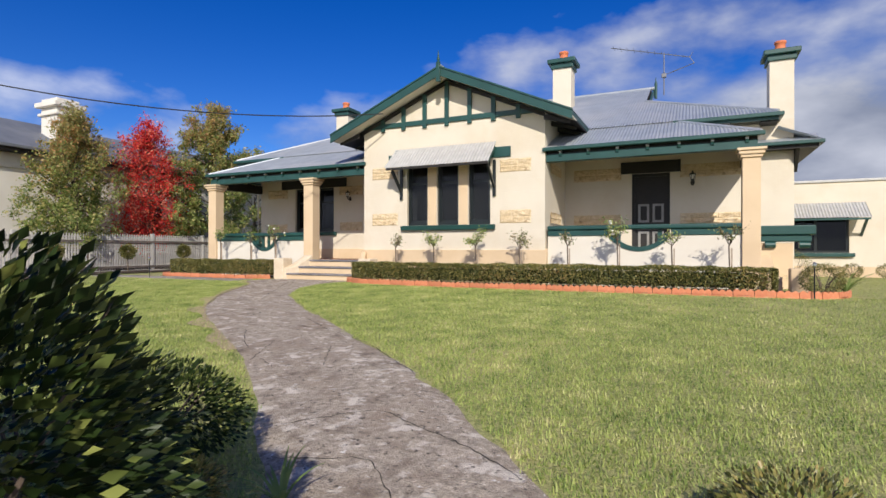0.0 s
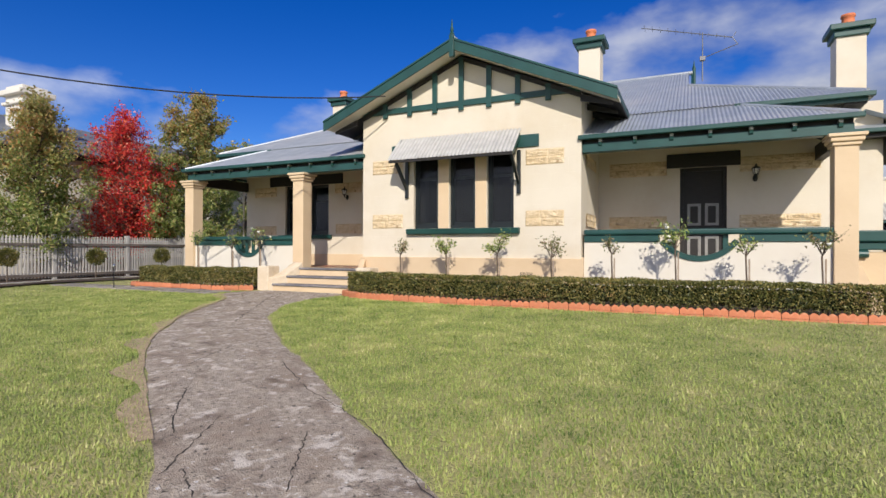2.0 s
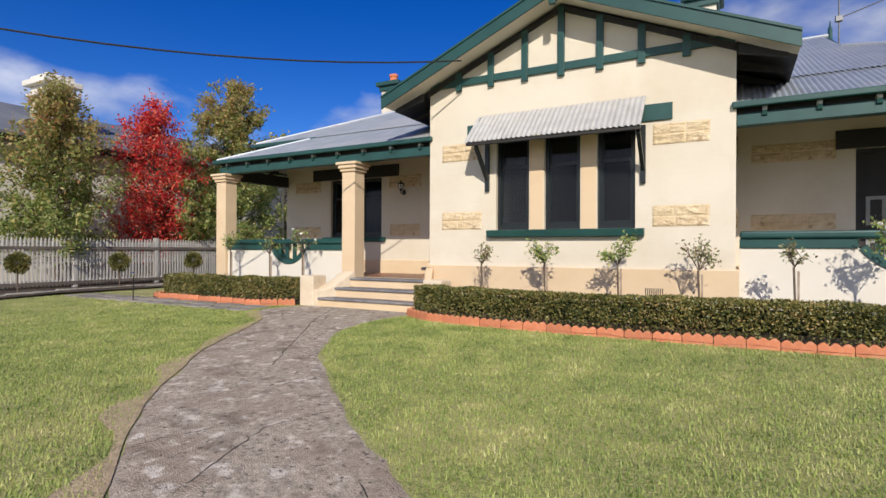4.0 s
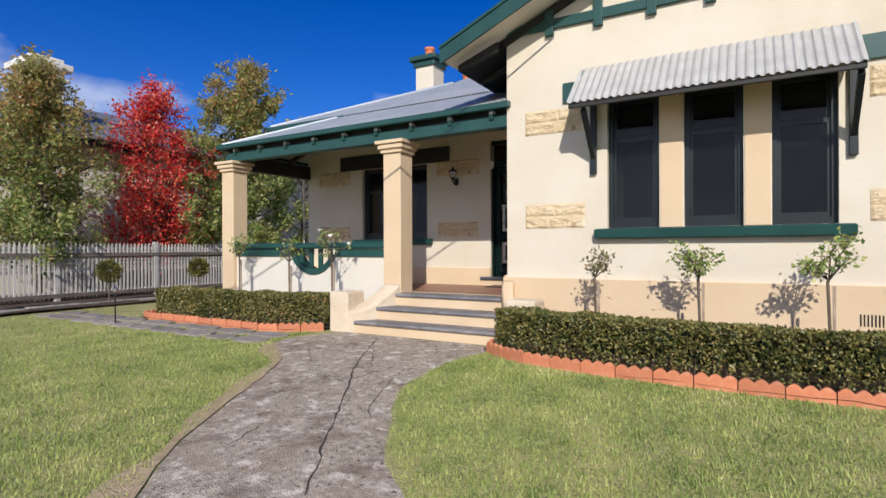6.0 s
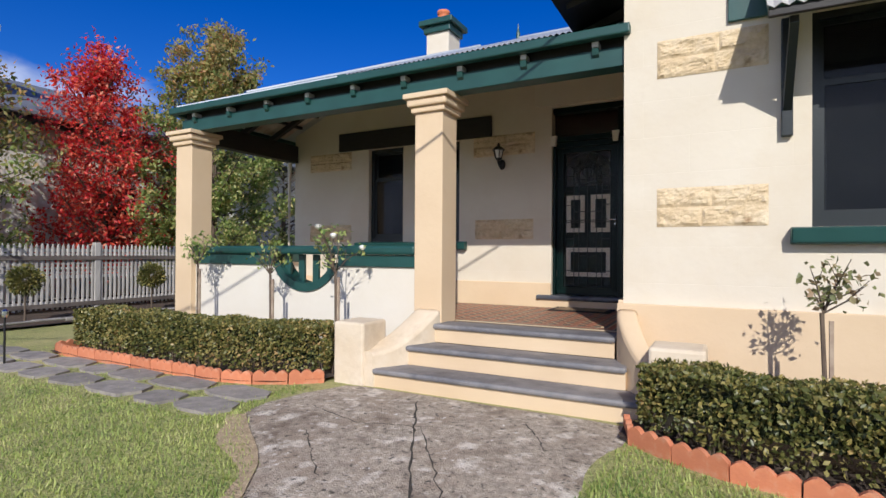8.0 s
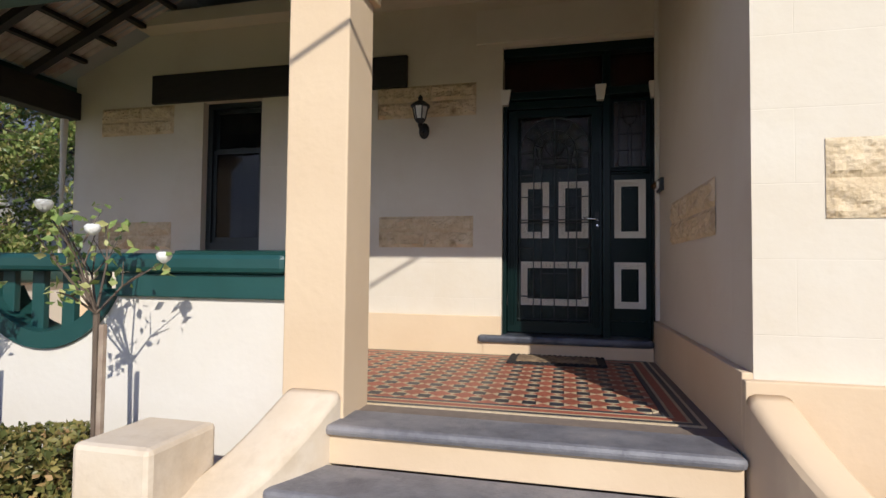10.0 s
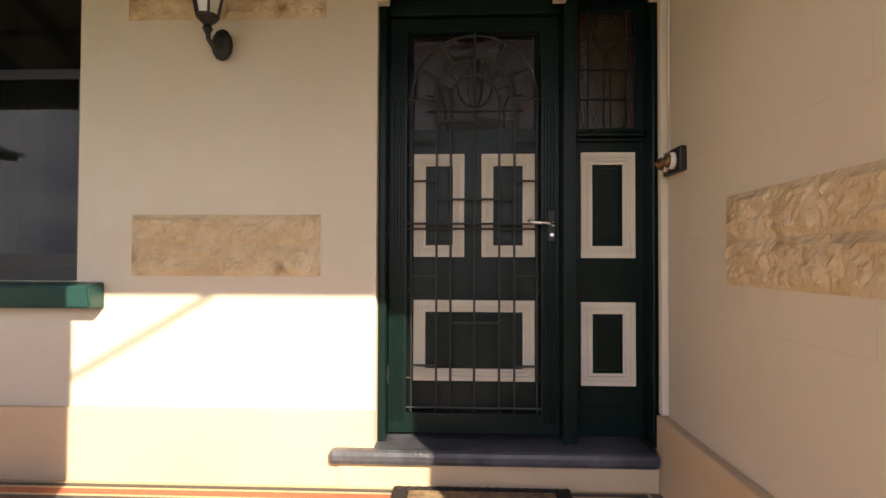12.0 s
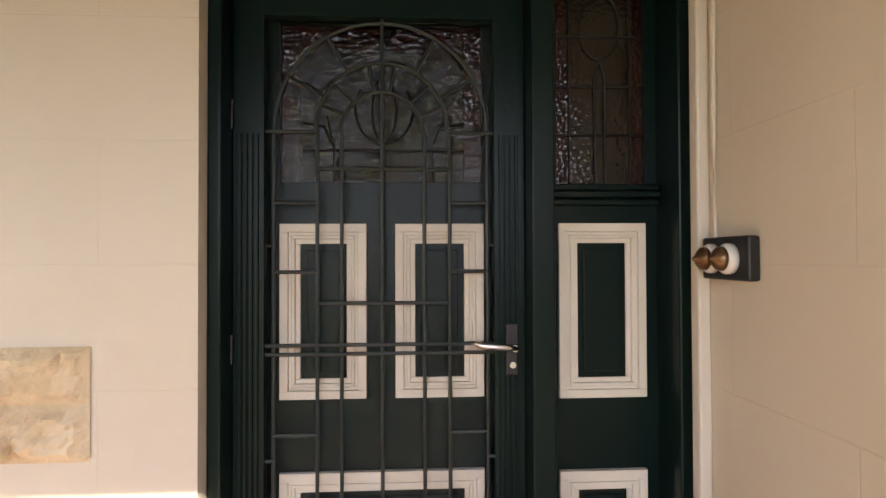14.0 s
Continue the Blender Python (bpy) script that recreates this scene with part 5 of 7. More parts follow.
df = thing("door_frame", (-8.74, 14.33, 1.32), "dark green timber door frame with side panel and transom", "door frame", kind=STRUCT)
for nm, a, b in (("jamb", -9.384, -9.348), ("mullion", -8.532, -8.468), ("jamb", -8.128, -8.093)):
    part(nm, bm_box((a, 14.25, 1.321), (b, 14.46, 3.40), 0.006), M_DOORG_SHADED, df)
part("transom_rail", bm_box((-9.384, 14.24, 3.401), (-8.093, 14.46, 3.47), 0.006), M_DOORG_SHADED, df)
part("head", bm_box((-9.384, 14.25, 3.79), (-8.093, 14.46, 3.869), 0.006), M_DOORG_SHADED, df)
part("transom_stile", bm_box((-8.532, 14.26, 3.471), (-8.468, 14.44, 3.789), 0.004), M_DOORG_SHADED, df)
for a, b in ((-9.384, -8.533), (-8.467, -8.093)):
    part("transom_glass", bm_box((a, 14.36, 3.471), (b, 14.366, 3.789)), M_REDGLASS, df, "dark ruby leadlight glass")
part("door_head", bm_box((-9.347, 14.30, 3.331), (-8.533, 14.46, 3.40), 0.004), M_DOORG_SHADED, df)
sd = part("side_panel", bm_wall_x(-8.467, -8.129, 1.321, 3.40, 14.38, 14.43, [(-8.43, -8.165, 2.80, 3.376)]), M_DOORG_SHADED, df)
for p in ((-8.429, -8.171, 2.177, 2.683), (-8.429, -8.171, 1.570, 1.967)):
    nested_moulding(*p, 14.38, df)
    part("panel", bm_box((p[0] + 0.075, 14.372, p[2] + 0.075), (p[1] - 0.075, 14.3794, p[3] - 0.075), 0.003), M_DOORG_SHADED, df)
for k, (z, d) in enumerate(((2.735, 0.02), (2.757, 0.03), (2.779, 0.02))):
    part("ledge_moulding", bm_box((-8.466, 14.38 - d, z), (-8.13, 14.3795, z + 0.019), 0.005), M_DOORG_SHADED, df)
part("base_rail", bm_box((-8.466, 14.365, 1.322), (-8.13, 14.3795, 1.46), 0.004), M_DOORG_SHADED, df)
zz = [2.80, 2.945, 3.09, 3.24, 3.376]
for a, b, m in ((-8.43, -8.39, M_REDGLASS), (-8.389, -8.205, M_PALEGLASS), (-8.204, -8.165, M_REDGLASS)):
    for z0, z1 in zip(zz, zz[1:]):
        part("glass_piece", bm_box((a + 0.001, 14.392, z0 + 0.001), (b - 0.001, 14.398, z1 - 0.001)), m, df)
for x in (-8.389, -8.204):
    lead([(x, 2.80), (x, 3.376)], 14.388, df, 0.003)
for z in zz[1:-1]:
    lead([(-8.43, z), (-8.165, z)], 14.388, df, 0.003)
lead([(-8.2965 + 0.06 * math.sin(a), 3.27 - 0.10 * math.cos(a)) for a in np.linspace(-2.7, 2.7, 18)], 14.386, df, 0.003)
for x in (-8.312, -8.281):
    lead([(x, 2.80), (x, 3.12), (-8.2965, 3.17)], 14.386, df, 0.003)
for dx, z in ((0, 3.33), (0.02, 3.35), (-0.02, 3.35), (0, 3.37), (0.05, 3.28), (-0.05, 3.28), (0.018, 2.91), (-0.018, 2.91)):
    part("leadlight_petal", bm_lathe([(0.001, -0.003), (0.014, -0.002), (0.014, 0.002), (0.001, 0.003)], 0, 0, 8), M_BLACK, df).matrix_local = pose(-8.2965 + dx + 8.74, 14.387 - 14.33, z - 1.32, 90, 0, 0)
for x in (-9.36, -8.55, -8.118):
    w = 0.045
    part("corbel", bm_prism([(x - w * 0.7, 3.345), (x + w * 0.55, 3.345), (x + w, 3.48), (x - w, 3.48)], "y", 14.19, 14.239), M_WALLW, df, "cream painted corbel block")

sc = thing("screen_door", (-8.94, 14.31, 1.33), "dark green iron security screen door, closed", "door", kind=STRUCT)
SY = 14.355
part("screen_frame", bm_wall_x(-9.345, -8.535, 1.345, 3.328, SY - 0.018, SY + 0.018, [(-9.262, -8.620, 1.438, 3.262)]), M_DOORG_SHADED, sc)
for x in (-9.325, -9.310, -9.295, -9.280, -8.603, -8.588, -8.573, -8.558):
    part("reed", bm_tube([(x, SY - 0.019, 1.40), (x, SY - 0.019, 2.93)], [0.005, 0.005], 6), M_DOORG_SHADED, sc)
bars = {"vert": [(-9.24, 1.438, 2.94), (-9.119, 1.438, 2.948), (-9.051, 1.438, 2.94), (-8.937, 1.438, 3.262), (-8.818, 1.438, 2.94), (-8.746, 1.438, 2.948), (-8.638, 1.438, 2.94)]}
for x, a, b in bars["vert"]:
    part("bar", bm_tube([(x, SY, a), (x, SY, b)], [0.0055, 0.0055], 8), M_SCREEN, sc)
for z, a, b in ((2.94, -9.262, -9.119), (2.94, -8.746, -8.62), (2.836, -9.119, -8.746), (2.74, -9.24, -9.119), (2.74, -8.746, -8.638), (2.545, -9.24, -9.119), (2.545, -8.746, -8.638),
                (2.457, -9.119, -8.746), (2.340, -9.262, -8.62), (2.315, -9.262, -8.62), (2.09, -9.24, -9.119), (2.09, -8.746, -8.638), (1.865, -9.051, -8.818), (1.66, -9.24, -9.119), (1.66, -8.746, -8.638),
                (2.62, -9.262, -9.24), (2.62, -8.638, -8.62), (2.02, -9.262, -9.24), (2.02, -8.638, -8.62), (1.60, -9.262, -9.24), (1.60, -8.638, -8.62), (1.46, -9.262, -8.62)):
    part("bar", bm_tube([(a, SY - 0.002, z), (b, SY - 0.002, z)], [0.0055, 0.0055], 8), M_SCREEN, sc)
for r, zc in ((0.301, 2.945), (0.1865, 2.948), (0.1165, 2.937)):
    part("arch_bar", bm_tube([(-8.9385 - r * math.cos(a), SY, zc + r * math.sin(a) * (1.02)) for a in np.linspace(0, math.pi, 25)], [0.0055] * 25, 8), M_SCREEN, sc)
for k in range(1, 6):
    a = math.pi * k / 6
    if k != 3:
        part("spoke", bm_tube([(-8.9385 - q * math.cos(a), SY, 2.946 + q * math.sin(a)) for q in (0.187, 0.302)], [0.005, 0.005], 6), M_SCREEN, sc)
for k in (1, 2, 3.5, 4.5, 6, 7):
    a = math.pi * k / 8
    part("spoke", bm_tube([(-8.9385 - q * math.cos(a), SY, 2.944 + q * math.sin(a)) for q in (0.117, 0.187)], [0.005, 0.005], 6), M_SCREEN, sc)
M_FLY = bpy.data.materials.new("flywire_mesh")
M_FLY.use_nodes = True
_t = M_FLY.node_tree
_mx, _tr = _t.nodes.new("ShaderNodeMixShader"), _t.nodes.new("ShaderNodeBsdfTransparent")
_mx.inputs[0].default_value = 0.06
_t.nodes["Principled BSDF"].inputs["Base Color"].default_value = (0.03, 0.03, 0.032, 1)
_t.nodes["Principled BSDF"].inputs["Roughness"].default_value = 0.6
_t.links.new(_tr.outputs[0], _mx.inputs[1])
_t.links.new(_t.nodes["Principled BSDF"].outputs[0], _mx.inputs[2])
_t.links.new(_mx.outputs[0], _t.nodes["Material Output"].inputs[0])
part("flywire", bm_box((-9.262, SY + 0.010, 1.438), (-8.62, SY + 0.012, 3.262)), M_FLY, sc, "fine dark flywire")
lk = part("lock_plate", bm_box((-8.592, SY - 0.036, 2.255), (-8.556, SY - 0.0185, 2.40), 0.004), M_BLACK, sc)
part("lever_handle", bm_tube([(-8.565, SY - 0.06, 2.335), (-8.60, SY - 0.068, 2.338), (-8.66, SY - 0.066, 2.343), (-8.69, SY - 0.06, 2.352)], [0.011, 0.010, 0.009, 0.006], 10), M_CHROME, lk, "worn chrome lever", True)
part("spindle", bm_tube([(-8.574, SY - 0.035, 2.335), (-8.574, SY - 0.07, 2.335)], [0.010, 0.010], 10), M_CHROME, lk)
part("key_cylinder", bm_tube([(-8.574, SY - 0.036, 2.285), (-8.574, SY - 0.044, 2.285)], [0.009, 0.009], 12), M_CHROME, lk)
for z in (1.62, 2.335, 2.98):
    part("hinge", bm_tube([(-9.348, SY - 0.024, z - 0.04), (-9.348, SY - 0.024, z + 0.04)], [0.006, 0.006], 8), M_BLACK, sc)

bm = bm_box((-9.58, 14.12, 1.265), (BAY_X0 - 0.05, 14.46, 1.33), 0.022)
solid("threshold", bm, M_BLUESTONE, "worn bluestone door threshold", "threshold", kind=STRUCT)
solid("threshold_riser", bm_box((-9.54, 14.155, FLOOR - 0.02), (BAY_X0 - 0.05, 14.45, 1.264)), M_PEACH, "peach painted riser under the threshold", "riser", kind=STRUCT)

d2 = thing("door_2", (-0.8, 14.3, FLOOR), "dark panelled verandah door with pale mouldings, closed", "door", kind=STRUCT)
part("frame", bm_wall_x(-1.259, -0.341, FLOOR, 3.449, 14.26, 14.36, [(-1.19, -0.41, FLOOR, 3.37)]), M_DARK, d2)
part("leaf", bm_box((-1.189, 14.31, FLOOR + 0.002), (-0.411, 14.35, 3.368)), M_DARK, d2)
for p in ((-1.11, -0.84, 2.18, 2.66), (-0.76, -0.49, 2.18, 2.66), (-1.11, -0.84, 1.35, 1.95), (-0.76, -0.49, 1.35, 1.95)):
    nested_moulding(*p, 14.31, d2, M_DIMMED, "stepped grey moulding")


# ---- lanterns, bell, mat ----
def lantern(x, y, z):
    th = thing("wall_lantern", (x, y, z), "black iron wall lantern with white ribbed glass", "wall lamp", "wall lanterns")
    pl = bm_lathe([(0.001, -0.012), (0.052, -0.012), (0.055, 0.0), (0.045, 0.014), (0.02, 0.022), (0.001, 0.024)], 0, 0, 12)
    bmesh.ops.transform(pl, matrix=pose(x, y - 0.013, z, 90, 0, 0) @ Matrix.Diagonal((0.9, 1.35, 1, 1)), verts=pl.verts[:])
    part("back_plate", pl, M_BLACK, th, smooth=True)
    yc = y - 0.15
    zb, z = z, z - 0.01
    S = 0.8
    part("arm", bm_tube([(x, y - 0.03, z), (x, y - 0.09, z - 0.035), (x, yc + 0.01, z - 0.015), (x, yc, z + 0.045)], [0.012, 0.011, 0.011, 0.012], 8), M_BLACK, th)
    part("bottom_cup", bm_lathe([(0.008, z + S * 0.0), (0.022, z + S * 0.03), (0.016, z + S * 0.05), (0.045, z + S * 0.085), (0.05, z + S * 0.10)], x, yc, 12), M_BLACK, th)
    body = part("glass_shade", bm_lathe([(0.044, z + S * 0.101), (0.066, z + S * 0.235), (0.001, z + S * 0.2355)], x, yc, 6), M_CHINA, th, "white ribbed glass shade")
    for k in range(6):
        a = k * math.pi / 3
        part("rib", bm_tube([(x + 0.047 * math.cos(a), yc + 0.047 * math.sin(a), z + S * 0.10), (x + 0.07 * math.cos(a), yc + 0.07 * math.sin(a), z + S * 0.237)], [0.006, 0.006], 6), M_BLACK, th)
    part("roof_cap", bm_lathe([(0.085, z + S * 0.236), (0.088, z + S * 0.246), (0.05, z + S * 0.29), (0.025, z + S * 0.305), (0.018, z + S * 0.32), (0.024, z + S * 0.335), (0.006, z + S * 0.37)], x, yc, 12), M_BLACK, th)


lantern(-10.09, BACK_Y - 0.028, 3.14)
lantern(0.18, BACK_Y - 0.028, 3.15)
be = thing("door_bell", (BAY_X0, 14.07, 2.53), "two brass bell domes on a black wooden plate", "door bell")
part("plate", bm_box((BAY_X0 - 0.03, 13.965, 2.53), (BAY_X0 - 0.0005, 14.15, 2.632), 0.006), M_BLACK, be)
for y in (14.03, 14.10):
    for nm, prof, m in (("china_base", [(0.036, 0.0), (0.036, 0.012), (0.03, 0.02)], M_CHINA), ("brass_dome", [(0.029, 0.0205), (0.027, 0.030), (0.018, 0.039), (0.007, 0.043), (0.005, 0.050), (0.001, 0.051)], M_BRASS)):
        q = bm_lathe(prof, 0, 0, 16)
        bmesh.ops.transform(q, matrix=pose(BAY_X0 - 0.0305, y, 2.58, 0, -90, 0), verts=q.verts[:])
        part(nm, q, m, be, smooth=True)
solid("cable", bm_tube([(BAY_X0 - 0.012, 14.12, 2.62), (BAY_X0 - 0.012, 14.125, 2.9), (BAY_X0 - 0.012, 14.118, 3.3), (BAY_X0 - 0.012, 14.122, 3.9)], [0.006] * 4, 6), M_WALLW, "cream painted bell cable on the wall", "cable")
solid("corner_bead", bm_box((BAY_X0 - 0.035, 14.16, 1.49), (BAY_X0 - 0.001, 14.199, 4.2), 0.006), M_WALLW, "cream painted bead in the wall corner", "trim", kind=STRUCT)
mt = thing("door_mat", (-8.9, 13.88, FLOOR), "dark rubber-edged coir door mat at the threshold", "door mat")
part("base", bm_box((-9.29, 13.72, FLOOR + 0.001), (-8.53, 14.14, FLOOR + 0.012), 0.004), M_RUBBER, mt)
part("coir_top", bm_box((-9.22, 13.78, FLOOR + 0.0125), (-8.60, 14.08, FLOOR + 0.02), 0.003), M_MAT, mt)
for k in range(18):
    x = -9.265 + k * 0.0424
    for y in (13.75, 14.11):
        part("scroll", bm_lathe([(0.016, FLOOR + 0.0122), (0.012, FLOOR + 0.02), (0.004, FLOOR + 0.02)], x, y, 8), M_RUBBER, mt)
vt = thing("wall_vent", (-4.08, BAY_Y - 0.05, 1.05), "small dark slotted vent in the plinth", "vent", kind=STRUCT)
for k in range(9):
    part("slot", bm_box((-4.22 + k * 0.03, BAY_Y - 0.054, 1.05), (-4.207 + k * 0.03, BAY_Y - 0.0505, 1.17)), M_BLACK, vt)
solid("downpipe", bm_tube([(-14.06, 14.12, 0.6), (-14.06, 14.12, 3.5), (-14.2, 13.6, 3.9)], [0.04, 0.04, 0.04], 10), M_WALLW, "cream painted metal downpipe at the corner", "downpipe", kind=STRUCT)


# ---- leafy things ----
def hedge_points(front, depth, height, base, per_m2, seed, swell=0.03):
    """Points over a clipped hedge that follows a front line; also the core's outline."""
    rng = np.random.default_rng(seed)
    q = resample(front, 60)
    seg = np.diff(q, axis=0)
    ln = np.linalg.norm(seg, axis=1)
    nrm = np.stack([-seg[:, 1], seg[:, 0]], axis=1) / ln[:, None]
    total = ln.sum()
    n = int(total * (height * 2 + depth) * per_m2)
    i = rng.choice(len(seg), n, p=ln / total)
    p = q[i] + seg[i] * rng.uniform(0, 1, n)[:, None]
    s = rng.uniform(0, 2 * height + depth, n)
    off = np.where(s < height, 0, np.where(s < height + depth, s - height, depth))
    z = np.where(s < height, s, np.where(s < height + depth, height, 2 * height + depth - s))
    out = np.zeros((n, 3))
    out[:, :2] = np.where((s < height)[:, None], -nrm[i], np.where((s > height + depth)[:, None], nrm[i], 0))
    out[:, 2] = ((s >= height) & (s <= height + depth)) * 1.0
    pts = np.zeros((n, 3))
    pts[:, :2] = p + nrm[i] * off[:, None]
    pts[:, 2] = base + z
    ne = int(2 * depth * height * per_m2)
    for e, sg in ((0, -1), (-1, 1)):
        u, w = rng.uniform(0, depth, ne), rng.uniform(0, height, ne)
        ep = np.zeros((ne, 3))
        ep[:, :2] = q[e] + nrm[e] * u[:, None]
        ep[:, 2] = base + w
        eo = np.zeros((ne, 3))
        eo[:, :2] = seg[e] / ln[e] * sg
        pts, out = np.concatenate([pts, ep]), np.concatenate([out, eo])
    lump = np.array([noise.noise((a * 2.3, b * 2.3, c * 3.1)) for a, b, c in pts])
    pts += out * (lump * swell + rng.uniform(-0.05, 0.018, len(pts)))[:, None]
    keep = rng.uniform(0, 1, len(pts)) < 0.35 + 0.65 * np.clip((pts[:, 2] - base) / (0.45 * height), 0, 1)
    pts, out = pts[keep], out[keep]
    return pts, out, q, nrm


def hedge(front, depth, height, base, label, seed):
    c = np.mean(np.array(front), axis=0)
    th = thing("hedge", (c[0], c[1] + depth / 2, base), label, "hedge", "clipped hedges")
    pts, out, q, nrm = hedge_points(front, depth, height, base + 0.05, 5000 if height < 1 else 350, seed, 0.045)
    nr = np.concatenate([nrm, nrm[-1:]])
    # added box under the leaves, dark to stand for the inner shade
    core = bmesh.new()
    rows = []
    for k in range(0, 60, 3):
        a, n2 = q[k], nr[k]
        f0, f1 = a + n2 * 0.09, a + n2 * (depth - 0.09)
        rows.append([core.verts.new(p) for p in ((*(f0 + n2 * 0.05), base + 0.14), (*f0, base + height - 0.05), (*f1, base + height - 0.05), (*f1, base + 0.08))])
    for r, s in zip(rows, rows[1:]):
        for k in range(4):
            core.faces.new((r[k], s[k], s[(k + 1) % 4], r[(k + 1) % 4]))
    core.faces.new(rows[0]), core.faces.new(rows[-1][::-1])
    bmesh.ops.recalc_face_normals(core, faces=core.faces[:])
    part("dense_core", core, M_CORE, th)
    leaf_part("leaves", pts, 0.037 if height < 1 else 0.07, L_HEDGE, th, wide=0.62, seed=seed, outs=out * 0.6)
    rng = random.Random(seed)
    stems = bmesh.new()
    for k in range(110):
        a = q[rng.randrange(60)] + nr[0] * rng.uniform(0.03, 0.2)
        bm_tube([(a[0], a[1], base - 0.05), (a[0] + rng.uniform(-0.06, 0.06), a[1] + rng.uniform(-0.04, 0.04), base + 0.14)], [0.008, 0.005], 5, stems)
    tagged(part("stemwork", stems, M_BARK, th), kind="stuff")


HEDGE_E = [(-7.84, 11.0), (-7.35, 10.70), (-6.5, 10.50), (-5.5, 10.46), (-3.0, 10.48), (-1.0, 10.56), (1.55, 10.62)]
HEDGE_W = [(-14.5, 10.86), (-13.0, 10.86), (-11.7, 10.88), (-11.2, 11.02), (-10.80, 11.30)]
hedge(HEDGE_E, 0.46, 0.42, 0.66, "long clipped box hedge along the house", 31)
hedge(HEDGE_W, 0.50, 0.44, 0.66, "clipped box hedge beside the steps", 32)


def blob_points(c, r, n, seed, flat=0.0, lump=0.18, inner=0.55):
    """Points through the outer shell of an uneven rounded bush."""
    rng = np.random.default_rng(seed)
    d = rng.normal(size=(n, 3))
    d /= np.linalg.norm(d, axis=1)[:, None]
    k = np.array([noise.noise((a * 1.7 + seed, b * 1.7, e * 1.7)) + 0.5 * noise.noise((a * 4.5 + seed, b * 4.5, e * 4.5)) for a, b, e in d])
    rad = (1 + lump * k) * (inner + (1 - inner) * rng.uniform(0, 1, n) ** 0.45)
    return np.array(c) + d * rad[:, None] * np.array(r), d


def shrub(name, at, r, h, n, size, material, label, seed, category="shrub", wide=0.5, group=""):
    """A rounded shrub: short stems, a dark core and shells of leaves."""
    x, y = at
    z = ground_z(x, y)
    th = thing(name, (x, y, z), label, category, group)
    stems = bmesh.new()
    rng = random.Random(seed)
    for k in range(7):
        a = rng.uniform(0, 6.28)
        bm_tube([(x, y, z - 0.02), (x + 0.3 * r * math.cos(a), y + 0.3 * r * math.sin(a), z + h * 0.4), (x + 0.75 * r * math.cos(a), y + 0.75 * r * math.sin(a), z + h * rng.uniform(0.6, 0.85))], [0.014, 0.009, 0.004], 5, stems)
    tagged(part("stemwork", stems, M_BARK, th), kind="stuff")
    pts, out = blob_points((x, y, z + h * 0.52), (r, r, h * 0.5), n, seed)
    leaf_part("leaves", pts, size, material, th, wide=wide, seed=seed, outs=out * 0.5)
    return th


shrub("bush", (-1.24, -0.10), 0.56, 1.32, 9000, 0.042, L_BUSH, "large dark glossy-leaved bush beside the path", 41, "bush", 0.5)
shrub("bush", (-1.9, 0.55), 0.50, 0.95, 5200, 0.042, L_BUSH, "dark glossy-leaved bush beside the path", 47, "bush", 0.42)
shrub("shrub", (-2.4, 1.38), 0.46, 0.56, 4500, 0.034, L_BUSH, "low dense dark shrub at the lawn's edge", 42)
shrub("shrub", (-1.78, 0.98), 0.24, 0.32, 1800, 0.026, L_HEDGE, "small box shrub beside the path", 43)
shrub("shrub", (0.50, 1.72), 0.32, 0.33, 2400, 0.028, L_HEDGE, "small clipped box shrub on the lawn", 44)
shrub("shrub", (2.28, 10.95), 0.36, 0.62, 3600, 0.03, L_HEDGE, "rounded box shrub at the hedge's end", 45)
for i, x in enumerate((3.1, 4.55, 5.4, 6.3, 7.2)):
    shrub("shrub", (x, 19.2), 0.28 if i else 0.42, 0.45 if i else 0.8, 900, 0.04, L_HEDGE, "small rounded shrub along the rear wing", 50 + i, group="shrubs along the wing")


def strappy(at, n, length, label, seed):
    x, y = at
    z = ground_z(x, y)
    th = thing("strappy_plant", (x, y, z), label, "plant", "strappy plants")
    rng = random.Random(seed)
    for k in range(n):
        a, ln, w = rng.uniform(0, 6.28), length * rng.uniform(0.6, 1.1), 0.016
        b_m = bmesh.new()
        prev = None
        for i in range(6):
            t = i / 5
            rr, zz2 = ln * t * (0.35 + 0.35 * t), z + ln * (t - 0.45 * t * t) * 0.95
            c = Vector((x + rr * math.cos(a), y + rr * math.sin(a), zz2))
            s = Vector((-math.sin(a), math.cos(a), 0)) * w * (1 - t * 0.9)
            cur = [b_m.verts.new(c - s), b_m.verts.new(c + Vector((0, 0, -0.006 * (1 - t)))), b_m.verts.new(c + s)]
            if prev:
                b_m.faces.new((prev[0], cur[0], cur[1], prev[1])), b_m.faces.new((prev[1], cur[1], cur[2], prev[2]))
            prev = cur
        part("leaf_blade", b_m, L_ROSE, th, smooth=True)


# behind the start of the path: an unseen hedge added to shade the bushes
hedge([(-9.5, -1.75), (-5.0, -1.75), (-0.30, -1.75)], 0.7, 2.25, 0.1, "tall clipped hedge, added out of view to shade the bushes", 33)
strappy((-1.5, 1.32), 16, 0.34, "small clump of green strappy leaves by the path", 61)
strappy((2.75, 11.6), 40, 0.85, "green strappy-leaved clump beside the pier", 62)
strappy((2.1, 12.0), 26, 0.7, "green strappy-leaved clump beside the pier", 63)


